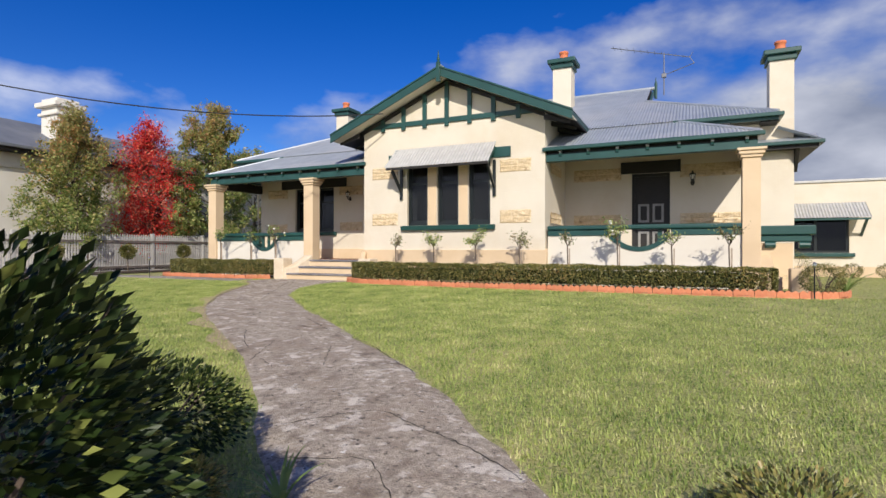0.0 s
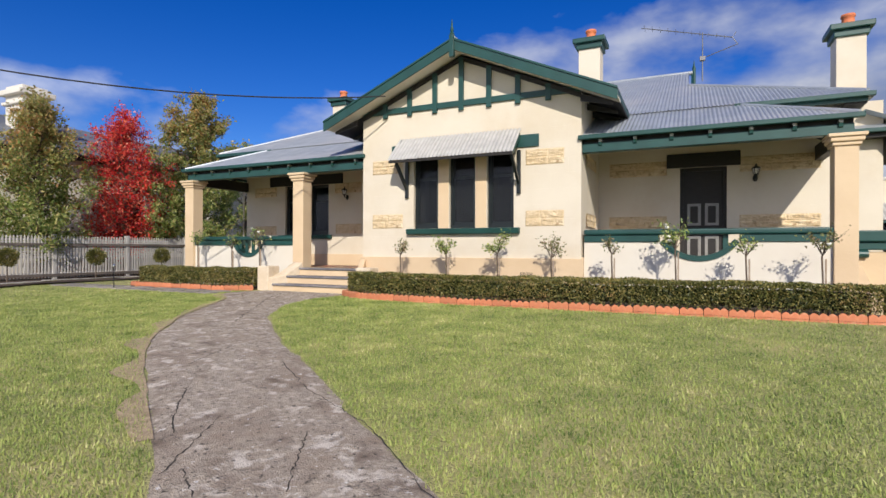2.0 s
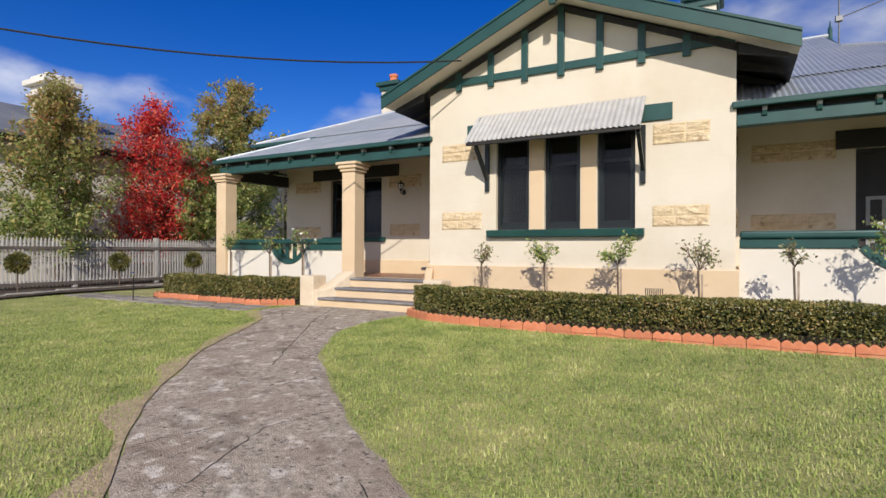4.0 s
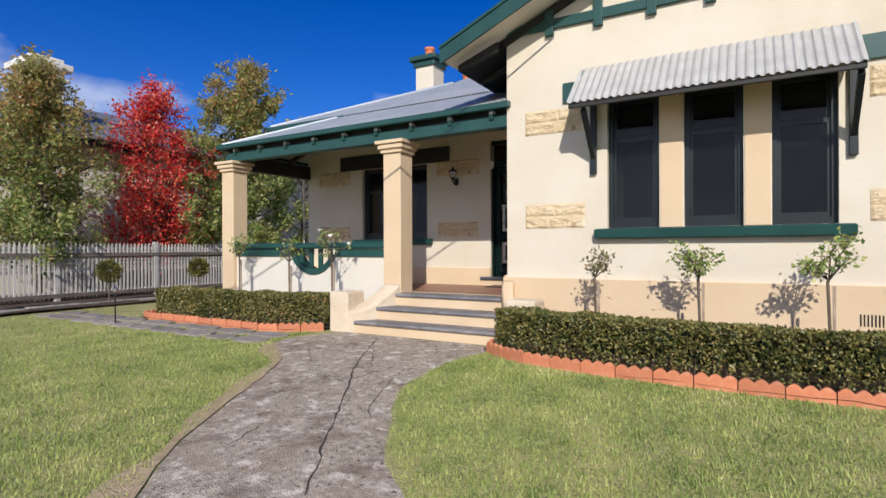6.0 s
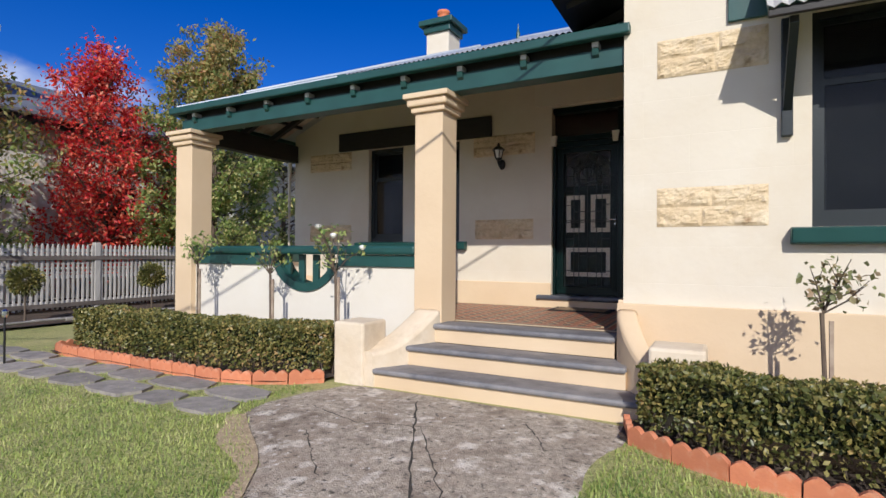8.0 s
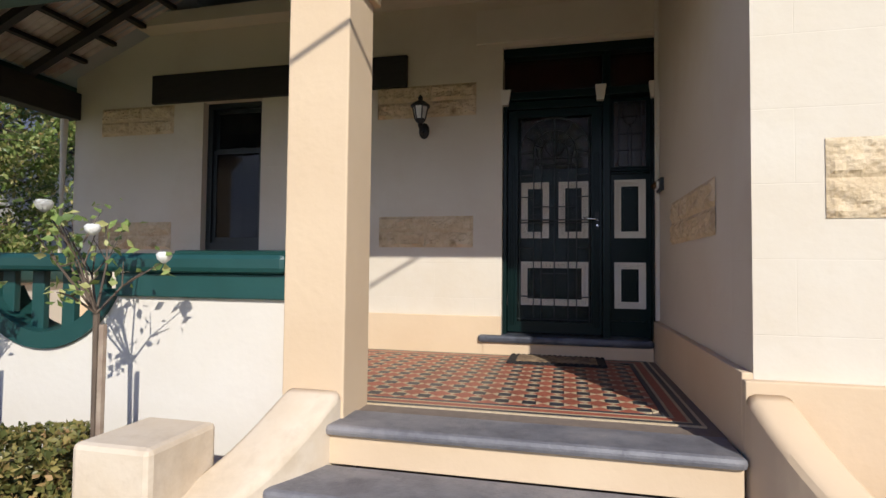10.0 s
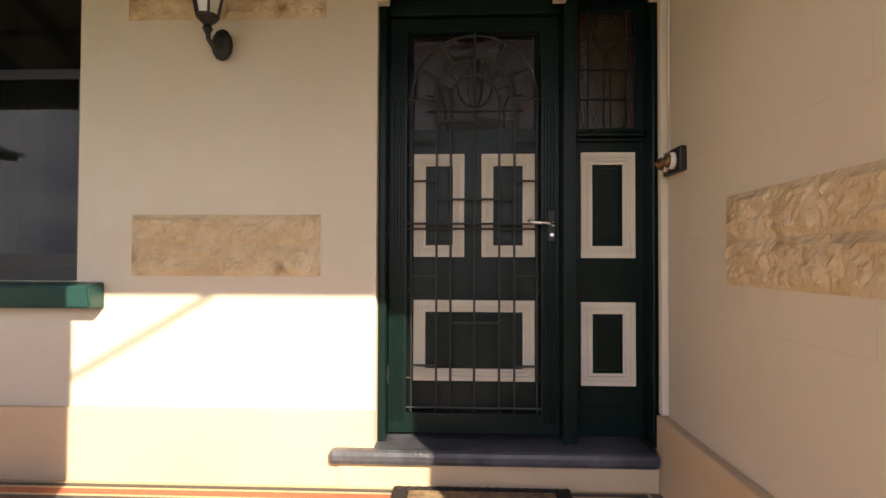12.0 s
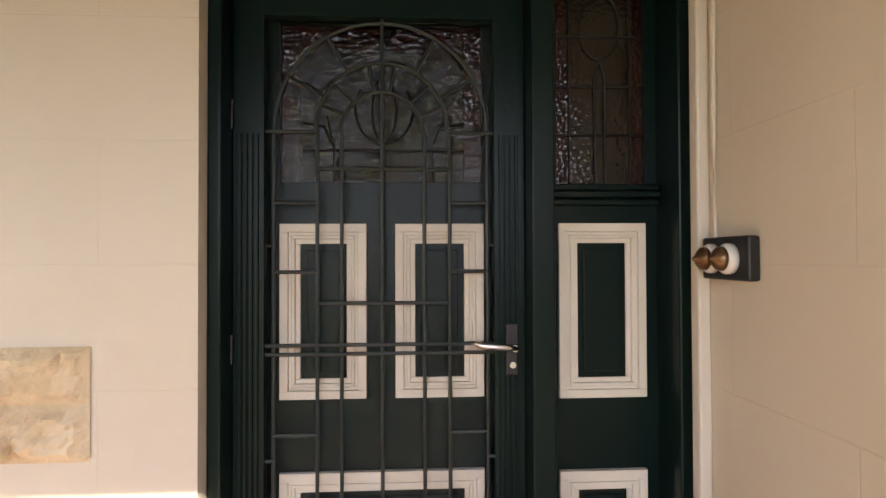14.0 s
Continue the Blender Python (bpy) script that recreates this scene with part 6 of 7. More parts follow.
def rose(x, y, base, crown, r, n, seed, flowers, material):
    """A standard rose: stem and stake, thin forked branches, loose leaves."""
    th = thing("standard_rose", (x, y, base), "thin standard rose on a stake" + (" with white flowers" if flowers else ", sparse of leaf"), "rose", "standard roses")
    rng = random.Random(seed)
    top = crown - r * 0.7
    part("stem", bm_tube([(x, y, base), (x + 0.012, y, base + 0.3), (x - 0.008, y + 0.01, top)], [0.017, 0.014, 0.015], 8), M_BARK, th)
    part("stake", bm_box((x + 0.03, y - 0.012, base), (x + 0.055, y + 0.012, top - 0.05), 0.002), M_STAKE, th)
    twigs = bmesh.new()
    tips = []
    for k in range(9):
        a, ra = rng.uniform(0, 6.28), r * rng.uniform(0.5, 1.1)
        e = Vector((x + ra * math.cos(a), y + ra * 0.8 * math.sin(a), crown + r * rng.uniform(-0.35, 0.95)))
        m = Vector((x, y, top)).lerp(e, 0.5) + Vector((rng.uniform(-0.03, 0.03), rng.uniform(-0.03, 0.03), 0.03))
        bm_tube([(x, y, top), m, e], [0.007, 0.005, 0.0025], 5, twigs)
        tips += [e, m.lerp(e, 0.5), m]
        for j in range(2):
            f = m.lerp(e, rng.random()) + Vector((rng.uniform(-0.1, 0.1), rng.uniform(-0.1, 0.1), rng.uniform(0.0, 0.12)))
            bm_tube([m, f], [0.004, 0.002], 4, twigs)
            tips.append(f)
    tagged(part("branchwork", twigs, M_BARK, th), kind="stuff")
    nr = np.random.default_rng(seed)
    c = np.array([list(t) for t in tips])[nr.integers(0, len(tips), n)]
    leaf_part("leaves", c + nr.normal(size=(n, 3)) * np.array([0.042, 0.042, 0.038]), 0.052, material, th, wide=0.6, seed=seed)
    for k in range(flowers):
        p = rng.choice(tips[::3])
        ob = part("flower", bm_lathe([(0.008, p.z - 0.02), (0.03, p.z), (0.036, p.z + 0.02), (0.026, p.z + 0.034), (0.012, p.z + 0.028), (0.004, p.z + 0.036)], p.x, p.y - 0.02, 9), M_PETAL, th, "white rose bloom", True)


for i, (x, cz, r, n, fl, m) in enumerate(((-6.74, 1.66, 0.22, 150, 0, L_ROSER), (-5.65, 1.70, 0.25, 330, 1, L_ROSE), (-4.53, 1.70, 0.24, 330, 0, L_ROSE), (-3.45, 1.66, 0.27, 230, 0, L_ROSER),
                                         (-2.34, 1.66, 0.17, 120, 0, L_ROSER), (-1.28, 1.86, 0.30, 330, 6, L_ROSE), (-0.21, 1.70, 0.22, 150, 0, L_ROSE), (0.83, 1.75, 0.28, 170, 1, L_ROSER))):
    rose(x, 11.38, 0.62, cz, r, n, 70 + i, fl, m)
for i, (x, cz, r, n, fl) in enumerate(((-13.18, 1.86, 0.20, 220, 0), (-11.93, 1.78, 0.22, 90, 0), (-10.98, 1.86, 0.27, 150, 4))):
    rose(x, 11.62, 0.62, cz, r, n, 90 + i, fl, L_ROSE)


def tree(at, height, r, low, mats, n, size, label, seed, lean=0.0):
    """A tree: tapered trunk, rising limbs that fork, and leaves gathered round the twigs."""
    x, y = at
    z = ground_z(x, y)
    th = thing("tree", (x, y, z), label, "tree", "garden trees")
    rng = random.Random(seed)
    wood = bmesh.new()
    bm_tube([(x, y, z - 0.05), (x + 0.05, y, z + height * 0.3), (x - 0.05, y + 0.05, z + height * 0.6), (x, y, z + height * 0.93)], [0.13, 0.10, 0.06, 0.012], 9, wood)
    tips = []
    for k in range(46):
        h = low + (0.93 - low) * (k + rng.random()) / 46
        shape = math.sin(min(1.0, (1.02 - h) / 0.62) * math.pi / 2) * (0.55 + 0.45 * min(1, (h - low + 0.12) / 0.2))
        a = k * 2.4 + rng.uniform(-0.4, 0.4)
        ra = r * shape * rng.uniform(0.55, 1.12)
        s = Vector((x, y, z + height * (h - 0.10)))
        e = Vector((x + ra * math.cos(a), y + ra * math.sin(a), z + height * h + rng.uniform(0, 0.25)))
        m = s.lerp(e, 0.5) + Vector((0, 0, -0.08))
        bm_tube([s, m, e], [0.035, 0.022, 0.007], 5, wood)
        for j in range(9):
            t = rng.uniform(0.35, 1.0)
            b = m.lerp(e, (t - 0.5) * 2) if t > 0.5 else s.lerp(m, t * 2)
            f = b + Vector((rng.gauss(0, 0.24), rng.gauss(0, 0.24), rng.gauss(0.12, 0.24)))
            bm_tube([b, f], [0.008, 0.003], 3, wood, False)
            tips += [f, b.lerp(f, 0.6)]
    for j in range(10):
        tips.append(Vector((x + rng.gauss(0, 0.12), y + rng.gauss(0, 0.12), z + height * rng.uniform(0.9, 1.0))))
    part("trunk", wood, M_BARK, th)
    nr = np.random.default_rng(seed)
    tp = np.array([list(t) for t in tips])
    c = tp[nr.integers(0, len(tp), n)] + nr.normal(size=(n, 3)) * 0.115
    split = (c[:, 2] - z) / height + nr.normal(size=n) * 0.12
    lo = split < mats[2]
    leaf_part("crown", c[lo], size, mats[0], th, wide=0.5, seed=seed, ups=-0.3)
    if (~lo).any():
        leaf_part("upper_crown", c[~lo], size, mats[1], th, wide=0.5, seed=seed + 1, ups=-0.3)


tree((-20.4, 11.5), 6.1, 1.75, 0.18, (L_TREE, L_RUST, 0.60), 20000, 0.112, "green ornamental pear turning bronze at the top", 101)
tree((-20.8, 14.7), 6.5, 1.6, 0.18, (L_RED, L_RED, 2.0), 13500, 0.105, "slender maple in bright red autumn leaf", 102)
tree((-20.0, 17.3), 7.6, 2.75, 0.14, (L_TREE, L_RUST, 0.68), 36000, 0.115, "tall green ornamental pear beginning to turn", 103)
tree((-22.5, 22.5), 6.6, 1.8, 0.25, (L_RUST, L_RUST, 2.0), 1400, 0.09, "nearly bare tree beyond the fence", 104)
tree((-17.2, 21.5), 5.4, 1.9, 0.15, (L_TREE, L_TREE, 2.0), 9000, 0.12, "dense green tree behind the house corner", 105)


def topiary(x, y, base, cz, r, seed):
    th = thing("topiary_ball", (x, y, base), "clipped leafy ball on a thin stem by the fence", "topiary", "topiary balls")
    part("stem", bm_tube([(x, y, base - 0.03), (x, y, cz)], [0.018, 0.015], 7), M_BARK, th)
    pts, out = blob_points((x, y, cz), (r, r, r * 0.95), 2200, seed, 0.0, 0.18, 0.15)
    leaf_part("leaves", pts, 0.05, L_HEDGE, th, wide=0.55, seed=seed, outs=out * 0.5)


for i, y in enumerate((9.5, 11.9, 14.2)):
    topiary(-18.0, y, 0.66, 1.38, 0.28, 110 + i)

# ---- fence, kerb and bed on the west ----
fe = thing("fence", (-19.3, 12, 0.6), "weathered grey timber picket and lattice fence", "fence", kind=STRUCT)
FX = -19.3


def shared(name, bm, material):
    return finish(name, bm, material)


def piece(name, me, parent, m):
    ob = new(name, me)
    ob.parent = parent
    ob.matrix_local = Matrix.Translation(-world_loc(parent)) @ m
    return ob


m_post = shared("post", bm_box((-0.06, -0.06, 0), (0.06, 0.06, 1.45), 0.008), M_FENCE)
for k in range(14):
    piece("post", m_post, fe, pose(FX, 1.8 + k * 2.4, 0.62))
for z in (0.80, 1.32, 1.86):
    part("fence_rail", bm_box((FX - 0.03, 1.8, z), (FX + 0.02, 33, z + 0.07)), M_FENCE, fe)
for z in (0.74, 1.70):
    part("front_rail", bm_box((FX + 0.041, 1.8, z), (FX + 0.075, 33, z + 0.085), 0.004), M_FRAIL, fe)
for k in range(5):
    z = 1.42 + k * 0.095
    part("lath", bm_box((FX + 0.0205 - 0.012, 4.2, z), (FX + 0.0205, 32, z + 0.035)), M_FENCE, fe)
m_pick = shared("picket", bm_prism([(-0.020, 0.0), (0.020, 0.0), (0.020, 1.28), (0.0, 1.33), (-0.020, 1.28)], "x", 0, 0.018), M_FENCE)
for k in range(300):
    y = 4.2 + k * 0.095
    if abs((y - 1.8) % 2.4) < 0.08 or abs((y - 1.8) % 2.4) > 2.32:
        continue
    piece("picket", m_pick, fe, pose(FX + 0.021, y, 0.70 + 0.012 * noise.noise((y * 3, 0, 0))))
bed = bmesh.new()
vs = []
for j in range(40):
    y = -4 + j
    vs.append([bed.verts.new((x, y, ground_z(x, y) + 0.03 + 0.03 * noise.noise((x, y, 0)))) for x in np.linspace(-24, -17.3, 9)])
for r, s in zip(vs, vs[1:]):
    for k in range(8):
        bed.faces.new((r[k], r[k + 1], s[k + 1], s[k]))
solid("garden_bed", bed, M_GRAVELBED, "bare garden bed with leaf litter by the fence", "garden bed", kind=STRUCT, smooth=True)
kb = thing("stone_kerb", (-17.25, 10, 0.6), "low rough stone kerb along the garden bed", "kerb", kind=STRUCT)
rk = random.Random(5)
y = -2.0
while y < 24:
    ln = rk.uniform(0.35, 0.6)
    b_m = bm_box((-17.33, y, 0.3 + ground_z(-17, y) - 0.2), (-17.33 + rk.uniform(0.14, 0.18), y + ln - 0.015, ground_z(-17, y) + rk.uniform(0.10, 0.14)), 0.02)
    for v in b_m.verts:
        v.co += Vector((rk.uniform(-0.008, 0.008), rk.uniform(-0.008, 0.008), rk.uniform(-0.008, 0.008)))
    part("kerb_stone", b_m, M_KERB, kb)
    y += ln

# ---- neighbouring house ----
nh = thing("neighbour_house", (-24, 14, 0.5), "white rendered neighbouring house with dark grey roof and chimney", "house")
part("wall", bm_box((-29.5, 2.0, 0.4), (-22.5, 24.0, 5.0)), M_NWALL, nh)
part("frieze", bm_box((-22.498, 2.0, 4.45), (-22.42, 24.0, 4.6), 0.01), M_NWALL, nh)
part("eave_board", bm_box((-22.30, 1.8, 5.0), (-22.05, 24.2, 5.18)), M_DARK, nh)
rf = part("roof", bm_prism([(-22.0, 5.18), (-26.0, 6.95), (-30.0, 5.18)], "y", 1.7, 24.3), M_NROOF, nh)
part("gutter", bm_box((-22.05, 1.7, 5.14), (-21.93, 24.3, 5.25), 0.015), M_NROOF, nh)
part("window", bm_box((-22.499, 15.6, 1.9), (-22.46, 16.6, 3.7)), M_WIN, nh)
ch = part("chimney", bm_box((-24.6, 12.6, 5.2), (-23.5, 13.5, 7.35), 0.02), M_NWALL, nh)
part("chimney_cap", bm_box((-24.78, 12.42, 7.351), (-23.32, 13.68, 7.55), 0.03), M_NWALL, ch)
part("chimney_cornice", bm_box((-24.7, 12.5, 7.0), (-23.4, 13.6, 7.12), 0.03), M_NWALL, ch)
part("chimney_top", bm_box((-24.6, 12.6, 7.551), (-23.5, 13.5, 7.72), 0.03), M_NWALL, ch)

# ---- cable and aerial ----
pts = []
for k in range(31):
    l = 20.0 * k / 30
    pts.append(Vector((-7.168 - 0.6947 * l, 11.440 - 0.7193 * l, 5.014 - 0.1556 * l + 0.01670 * l * l)))
solid("power_cable", bm_tube(pts, [0.014] * 31, 6), M_WIRE, "black overhead service cable to the gable", "cable")
an = thing("aerial", (-0.72, 19.7, 6.9), "dark metal television aerial on the roof ridge", "aerial")
BOOM_A, BOOM_B = Vector((-2.5, 19.6, 8.80)), Vector((0.1, 19.75, 8.14))
part("mast", bm_tube([(-0.72, 19.7, 6.9), (-0.72, 19.7, 8.40)], [0.02, 0.016], 8), M_ANT, an)
part("boom", bm_tube([BOOM_A, BOOM_B], [0.014, 0.016], 6), M_ANT, an)
part("lower_boom", bm_tube([(-0.72, 19.7, 7.60), (0.26, 19.75, 7.92)], [0.014, 0.014], 6), M_ANT, an)
part("clamp", bm_box((-0.80, 19.64, 7.52), (-0.64, 19.76, 7.66), 0.01), M_ANT, an)
for k in range(11):
    c = BOOM_A.lerp(BOOM_B, 0.04 + k * 0.088)
    part("element", bm_tube([c - Vector((0.0, 0.28 - 0.01 * k, 0)), c + Vector((0.0, 0.28 - 0.01 * k, 0))], [0.006, 0.006], 5), M_ANT, an)
for dx, dz in ((0.10, 0.16), (0.14, -0.22)):
    part("reflector", bm_tube([BOOM_B, BOOM_B + Vector((dx, 0, dz))], [0.012, 0.012], 5), M_ANT, an)


def garden_light(x, y, h):
    z = ground_z(x, y)
    th = thing("garden_light", (x, y, z), "thin black garden light on a stake", "garden light", "garden lights")
    part("stake", bm_tube([(x, y, z - 0.02), (x, y, z + h)], [0.012, 0.012], 8), M_BLACK, th)
    part("head", bm_lathe([(0.02, z + h), (0.035, z + h + 0.03), (0.035, z + h + 0.07), (0.012, z + h + 0.09)], x, y, 10), M_CHROME, th)


garden_light(-14.39, 10.1, 0.52)
garden_light(2.06, 10.42, 0.55)

# ---- garden beds, edging, flags ----
def bed_between(front, y_back, name, label):
    b_m = bmesh.new()
    q = resample(front, 40)
    vs2 = [[b_m.verts.new((a, b + (y_back - b) * k / 4 - (0.03 if k == 0 else 0), ground_z(a, b) + 0.035 + 0.02 * noise.noise((a * 3, b + k, 0)))) for k in range(5)] for a, b in q]
    for r, s in zip(vs2, vs2[1:]):
        for k in range(4):
            b_m.faces.new((r[k], s[k], s[k + 1], r[k + 1]))
    bmesh.ops.recalc_face_normals(b_m, faces=b_m.faces[:])
    solid(name, b_m, M_SOIL, label, "garden bed", kind=STRUCT, smooth=True)


EDGE_E = [(-7.93, 11.15), (-7.95, 10.92), (-7.45, 10.56), (-6.6, 10.36), (-5.5, 10.30), (-3.0, 10.32), (-1.0, 10.40), (1.75, 10.46), (2.15, 10.50), (2.62, 10.85), (2.75, 11.3)]
EDGE_W = [(-14.72, 11.1), (-14.66, 10.70), (-13.2, 10.68), (-11.7, 10.70), (-11.15, 10.84), (-10.74, 11.18)]
bed_between(EDGE_E[1:-1], 11.96, "garden_bed", "dark soil bed behind the terracotta edging")
bed_between(EDGE_W[1:], 12.05, "garden_bed", "dark soil bed behind the terracotta edging")
prof = [(-0.165, -0.06), (0.165, -0.06)]
for k in range(19):
    u = 0.165 - 0.33 * k / 18
    prof.append((u, 0.095 + 0.036 * abs(math.sin((u + 0.165) / 0.11 * math.pi))))
eb = bm_prism(prof, "y", -0.02, 0.02)
m_edge = finish("edging_tile", eb, M_TERRA)


def edging(line, label):
    c = np.mean(np.array(line), axis=0)
    th = thing("garden_edging", (c[0], c[1], 0.62), label, "garden edging", kind=STRUCT)
    p = np.array(line)
    s = np.concatenate([[0], np.cumsum(np.linalg.norm(np.diff(p, axis=0), axis=1))])
    n = int(s[-1] / 0.335)
    rr = random.Random(int(s[-1] * 100))
    for k in range(n):
        t = np.array([k, k + 1]) * s[-1] / n
        a, b = [np.array([np.interp(v, s, p[:, j]) for j in (0, 1)]) for v in t]
        m = (a + b) / 2
        ang = math.degrees(math.atan2(b[1] - a[1], b[0] - a[0]))
        piece("edging_tile", m_edge, th, pose(m[0], m[1], ground_z(*m) + rr.uniform(-0.008, 0.01), rr.uniform(-4, 4), rr.uniform(-1, 1), ang + rr.uniform(-1.5, 1.5)))


edging(EDGE_E, "scalloped terracotta edging along the long hedge")
edging(EDGE_W, "scalloped terracotta edging along the short hedge")
fl = thing("stone_flags", (-13, 10.4, 0.62), "row of irregular flagstones along the hedge", "paving", kind=STRUCT)
rk = random.Random(9)
for row, yc in enumerate((10.48, 10.08)):
    x = -16.9
    while x < -10.9:
        ln = rk.uniform(0.45, 0.8)
        n = 7
        poly = []
        for k in range(n):
            a = 2 * math.pi * k / n
            poly.append((x + ln / 2 + (ln / 2 - 0.02) * math.copysign(abs(math.cos(a)) ** 0.55, math.cos(a)), yc + 0.18 * math.copysign(abs(math.sin(a)) ** 0.6, math.sin(a)) + rk.uniform(-0.02, 0.02)))
        zb = ground_z(x, yc)
        part("flagstone", bm_prism(poly, "z", zb - 0.03, zb + 0.018 + rk.uniform(0, 0.008)), M_FLAG, fl)
        x += ln + 0.02

# ---- lawn: short blades, thick near the path ----
EDGE_POLY = np.concatenate([path_l, path_r[::-1]])


def in_poly(pts, poly):
    x, y = pts[:, 0], pts[:, 1]
    inside = np.zeros(len(pts), bool)
    j = len(poly) - 1
    for i in range(len(poly)):
        xi, yi, xj, yj = *poly[i], *poly[j]
        hit = (yi > y) != (yj > y)
        xc = (xj - xi) * (y - yi) / (yj - yi + 1e-12) + xi
        inside ^= hit & (x < xc)
        j = i
    return inside


rng = np.random.default_rng(7)
near_line = resample([(0.2, -0.5), (-2.5, 2.8), (-5.2, 5.2), (-8.0, 8.4)], 25)
cand = []
for n, box in ((900000, (-17.1, 5.5, -0.5, 10.95)), (70000, (2.3, 11, 10.5, 20))):
    p = np.stack([rng.uniform(box[0], box[1], n), rng.uniform(box[2], box[3], n)], axis=1)
    d = np.min(np.linalg.norm(p[:, None, :] - near_line[None, ::2, :], axis=2), axis=1)
    keep = rng.uniform(0, 1, n) < np.clip(1.25 - d / 7.5, 0.20, 1.0)
    cand.append(p[keep])
p = np.concatenate(cand)
wob = rng.normal(size=p.shape) * 0.022
p = p[~in_poly(p + wob, EDGE_POLY)]
bed_line = np.interp(p[:, 0], [a for a, b in EDGE_W[1:]] + [-8.2, -7.76] + [a for a, b in EDGE_E[2:-1]], [b for a, b in EDGE_W[1:]] + [11.2, 10.9] + [b for a, b in EDGE_E[2:-1]], left=30, right=30)
p = p[(p[:, 1] < bed_line - 0.03) | (p[:, 0] > 2.75)]
p = p[~((p[:, 0] < -10.9) & (p[:, 1] > 9.86) & (rng.uniform(0, 1, len(p)) > 0.15))]
p = p[(p[:, 0] > -17.1)]
n = len(p)
gzs = 0.62 - 0.030 * np.maximum(0, 10 - p[:, 1]) - 0.0006 * np.maximum(0, 10 - p[:, 1]) ** 2
ang, ln = rng.uniform(0, 2 * math.pi, n), rng.uniform(0.014, 0.034, n) * rng.choice([1.0, 1.0, 1.0, 1.5], n)
tilt = rng.uniform(0.1, 0.9, n)
wd = rng.uniform(0.0035, 0.0065, n)
dx, dy = np.cos(ang), np.sin(ang)
base = np.stack([p[:, 0], p[:, 1], gzs - 0.004], axis=1)
sidev = np.stack([-dy * wd, dx * wd, np.zeros(n)], axis=1)
tipv = np.stack([dx * ln * tilt, dy * ln * tilt, ln], axis=1)
co = np.stack([base - sidev, base + sidev, base + tipv], axis=1).reshape(-1, 3)
me = bpy.data.meshes.new("grass")
me.vertices.add(3 * n)
me.vertices.foreach_set("co", co.reshape(-1))
me.loops.add(3 * n)
me.loops.foreach_set("vertex_index", np.arange(3 * n, dtype=np.int32))
me.polygons.add(n)
me.polygons.foreach_set("loop_start", np.arange(0, 3 * n, 3, dtype=np.int32))
me.update(calc_edges=True)
me.materials.append(L_GRASS)
tagged(new("grass", me), "short green lawn grass with dry tufts", "grass", kind="stuff")

# ---- verandah tiles ----
TX0, TX1, TY0, TY1 = -13.78, BAY_X0 - 0.05, 12.16, 14.162
P = 0.15
TZ = FLOOR - 0.008


def tile_mesh(name, poly, material):
    return finish(name, bm_prism([(u * 0.97, v * 0.97) for u, v in poly], "z", 0, 0.008), material)


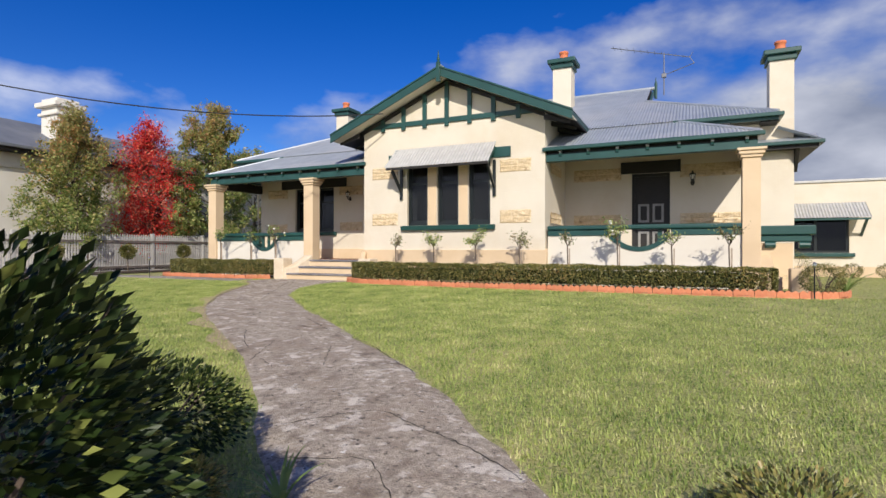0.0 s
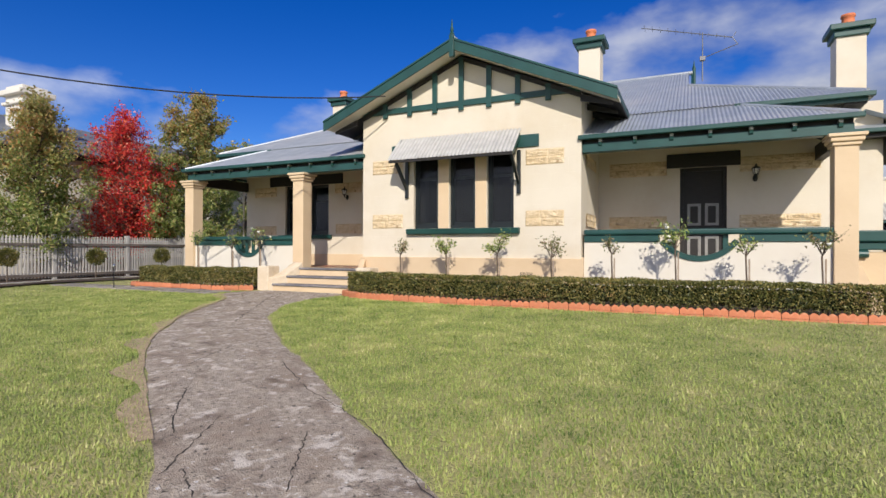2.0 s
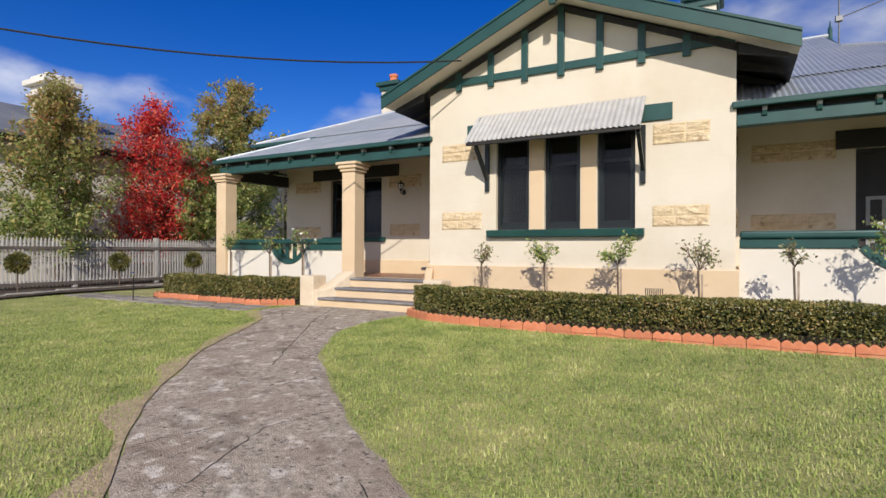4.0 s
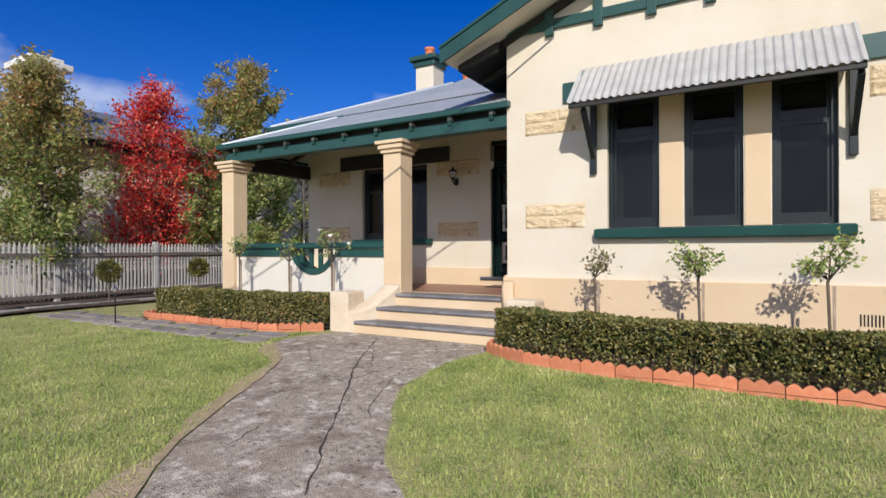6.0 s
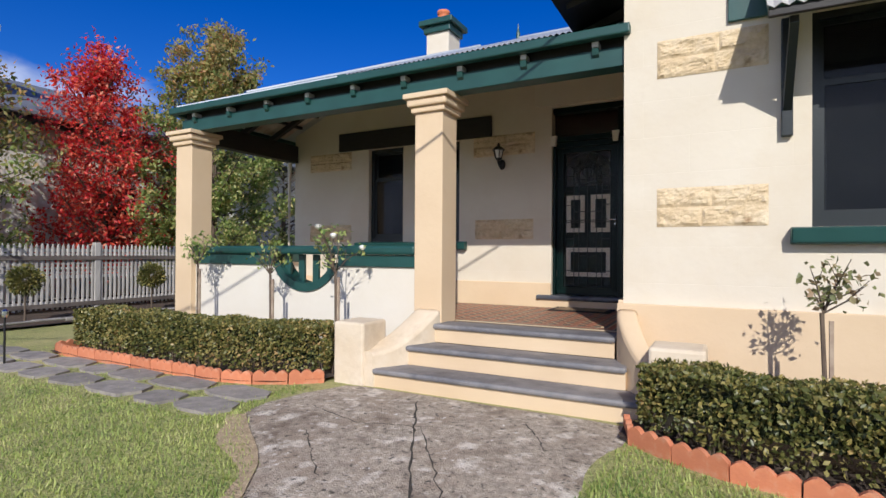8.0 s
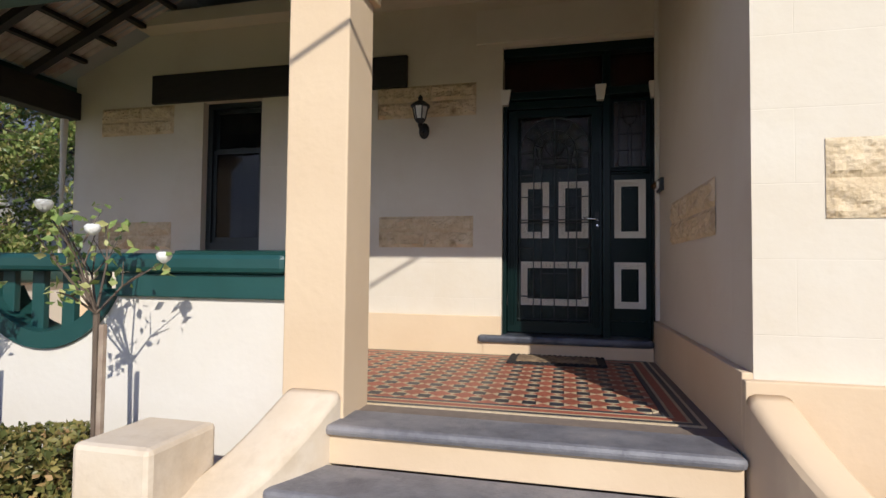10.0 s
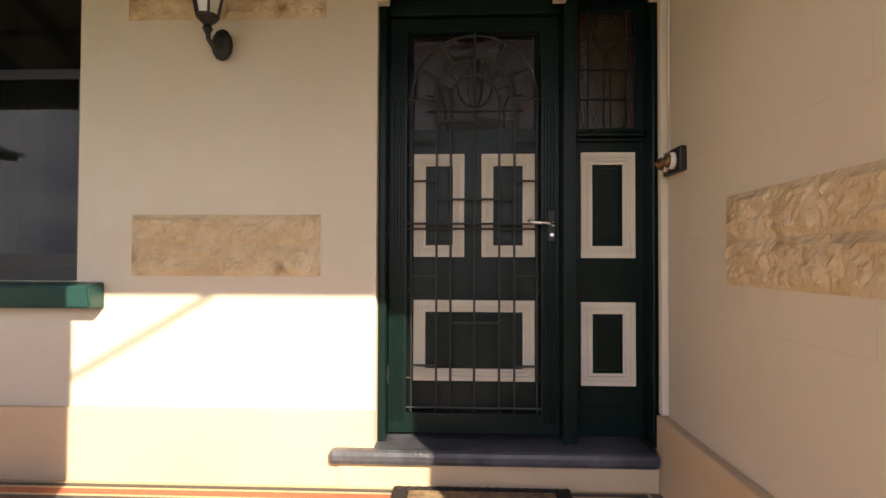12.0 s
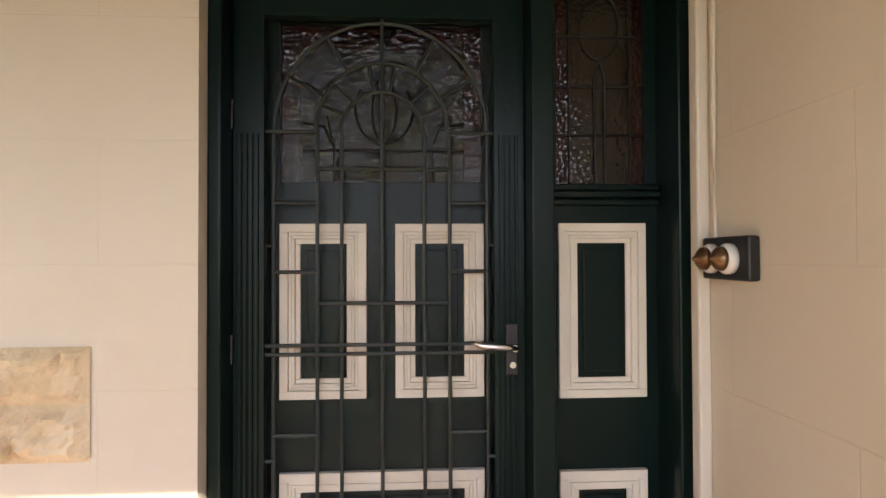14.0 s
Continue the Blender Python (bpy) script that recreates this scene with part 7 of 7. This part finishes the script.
q4 = P / 4
m_red = tile_mesh("red_tile", [(P / 2, 0), (0, P / 2), (-P / 2, 0), (0, -P / 2)], M_TR)
m_blk = tile_mesh("black_tile", [(-q4, -q4), (q4, -q4), (q4, q4), (-q4, q4)], M_TB)
far = {m: bmesh.new() for m in ("red", "black", "cream")}
bx0, bx1, by0, by1 = TX0 + 0.24, TX1 - 0.22, TY0 + 0.22, TY1 - 0.19
nx, ny = int((bx1 - bx0) / P), int((by1 - by0) / P)
ox, oy = bx1 - nx * P, by1 - ny * P
for i in range(nx):
    for j in range(ny):
        cx, cy = ox + (i + 0.5) * P, oy + (j + 0.5) * P
        if cx > -9.95:
            piece("black_tile", m_blk, fv, pose(cx, cy, TZ))
        else:
            bm_prism([(cx + a * q4 * 0.97, cy + b * q4 * 0.97) for a, b in ((-1, -1), (1, -1), (1, 1), (-1, 1))], "z", TZ, TZ + 0.008, far["black"])
        for k in range(4):
            a = k * math.pi / 2
            tri = [(q4, -q4), (P / 2, 0), (q4, q4)]
            bm_prism([(cx + (u * 0.97 + 0.003) * math.cos(a) - v * 0.93 * math.sin(a), cy + (u * 0.97 + 0.003) * math.sin(a) + v * 0.93 * math.cos(a)) for u, v in tri], "z", TZ, TZ + 0.0078, far["cream"])
        rx, ry = ox + i * P, oy + j * P
        if i and j:
            if rx > -9.95:
                piece("red_tile", m_red, fv, pose(rx, ry, TZ))
            else:
                bm_prism([(rx + a * P / 2 * 0.97, ry + b * P / 2 * 0.97) for a, b in ((1, 0), (0, 1), (-1, 0), (0, -1))], "z", TZ, TZ + 0.008, far["red"])
        if not i or not j:
            h = [(0, P / 2), (0, -P / 2), (P / 2, 0)] if not i else [(-P / 2, 0), (P / 2, 0), (0, P / 2)]
            bm_prism([(rx + u * 0.96, ry + v * 0.96) for u, v in (h if (i or j) else [(0, 0), (P / 2, 0), (0, P / 2)])], "z", TZ, TZ + 0.008, far["red"])
for i in range(1, nx):
    bm_prism([(ox + i * P - P / 2 * 0.96, by1), (ox + i * P, by1 - P / 2 * 0.96), (ox + i * P + P / 2 * 0.96, by1)], "z", TZ, TZ + 0.008, far["red"])
for j in range(1, ny):
    bm_prism([(bx1, oy + j * P + P / 2 * 0.96), (bx1 - P / 2 * 0.96, oy + j * P), (bx1, oy + j * P - P / 2 * 0.96)], "z", TZ, TZ + 0.008, far["red"])
strips = (("black", 0.0, 0.030), ("cream", 0.033, 0.048), ("red", 0.051, 0.100), ("cream", 0.103, 0.118), ("black", 0.121, 0.150), ("cream", 0.153, 0.168))
for nm, a, b in strips:
    t = far[nm]
    g = 0.004
    x0, x1, y0, y1 = ox - 0.004, bx1 + 0.004, oy - 0.004, by1 + 0.004
    bm_box((x0 - b, y1 + a, TZ), (x1 + b, y1 + b, TZ + 0.008), 0, t)
    bm_box((x0 - b, y0 - b, TZ), (x1 + b, y0 - a, TZ + 0.008), 0, t)
    bm_box((x0 - b, y0 - a + g / 4, TZ), (x0 - a, y1 + a - g / 4, TZ + 0.008), 0, t)
    bm_box((x1 + a, y0 - a + g / 4, TZ), (x1 + b, y1 + a - g / 4, TZ + 0.008), 0, t)
for nm, m in (("red", M_TR), ("black", M_TB), ("cream", M_TC)):
    tagged(part(nm + "_tiles", far[nm], m, fv), kind="stuff")
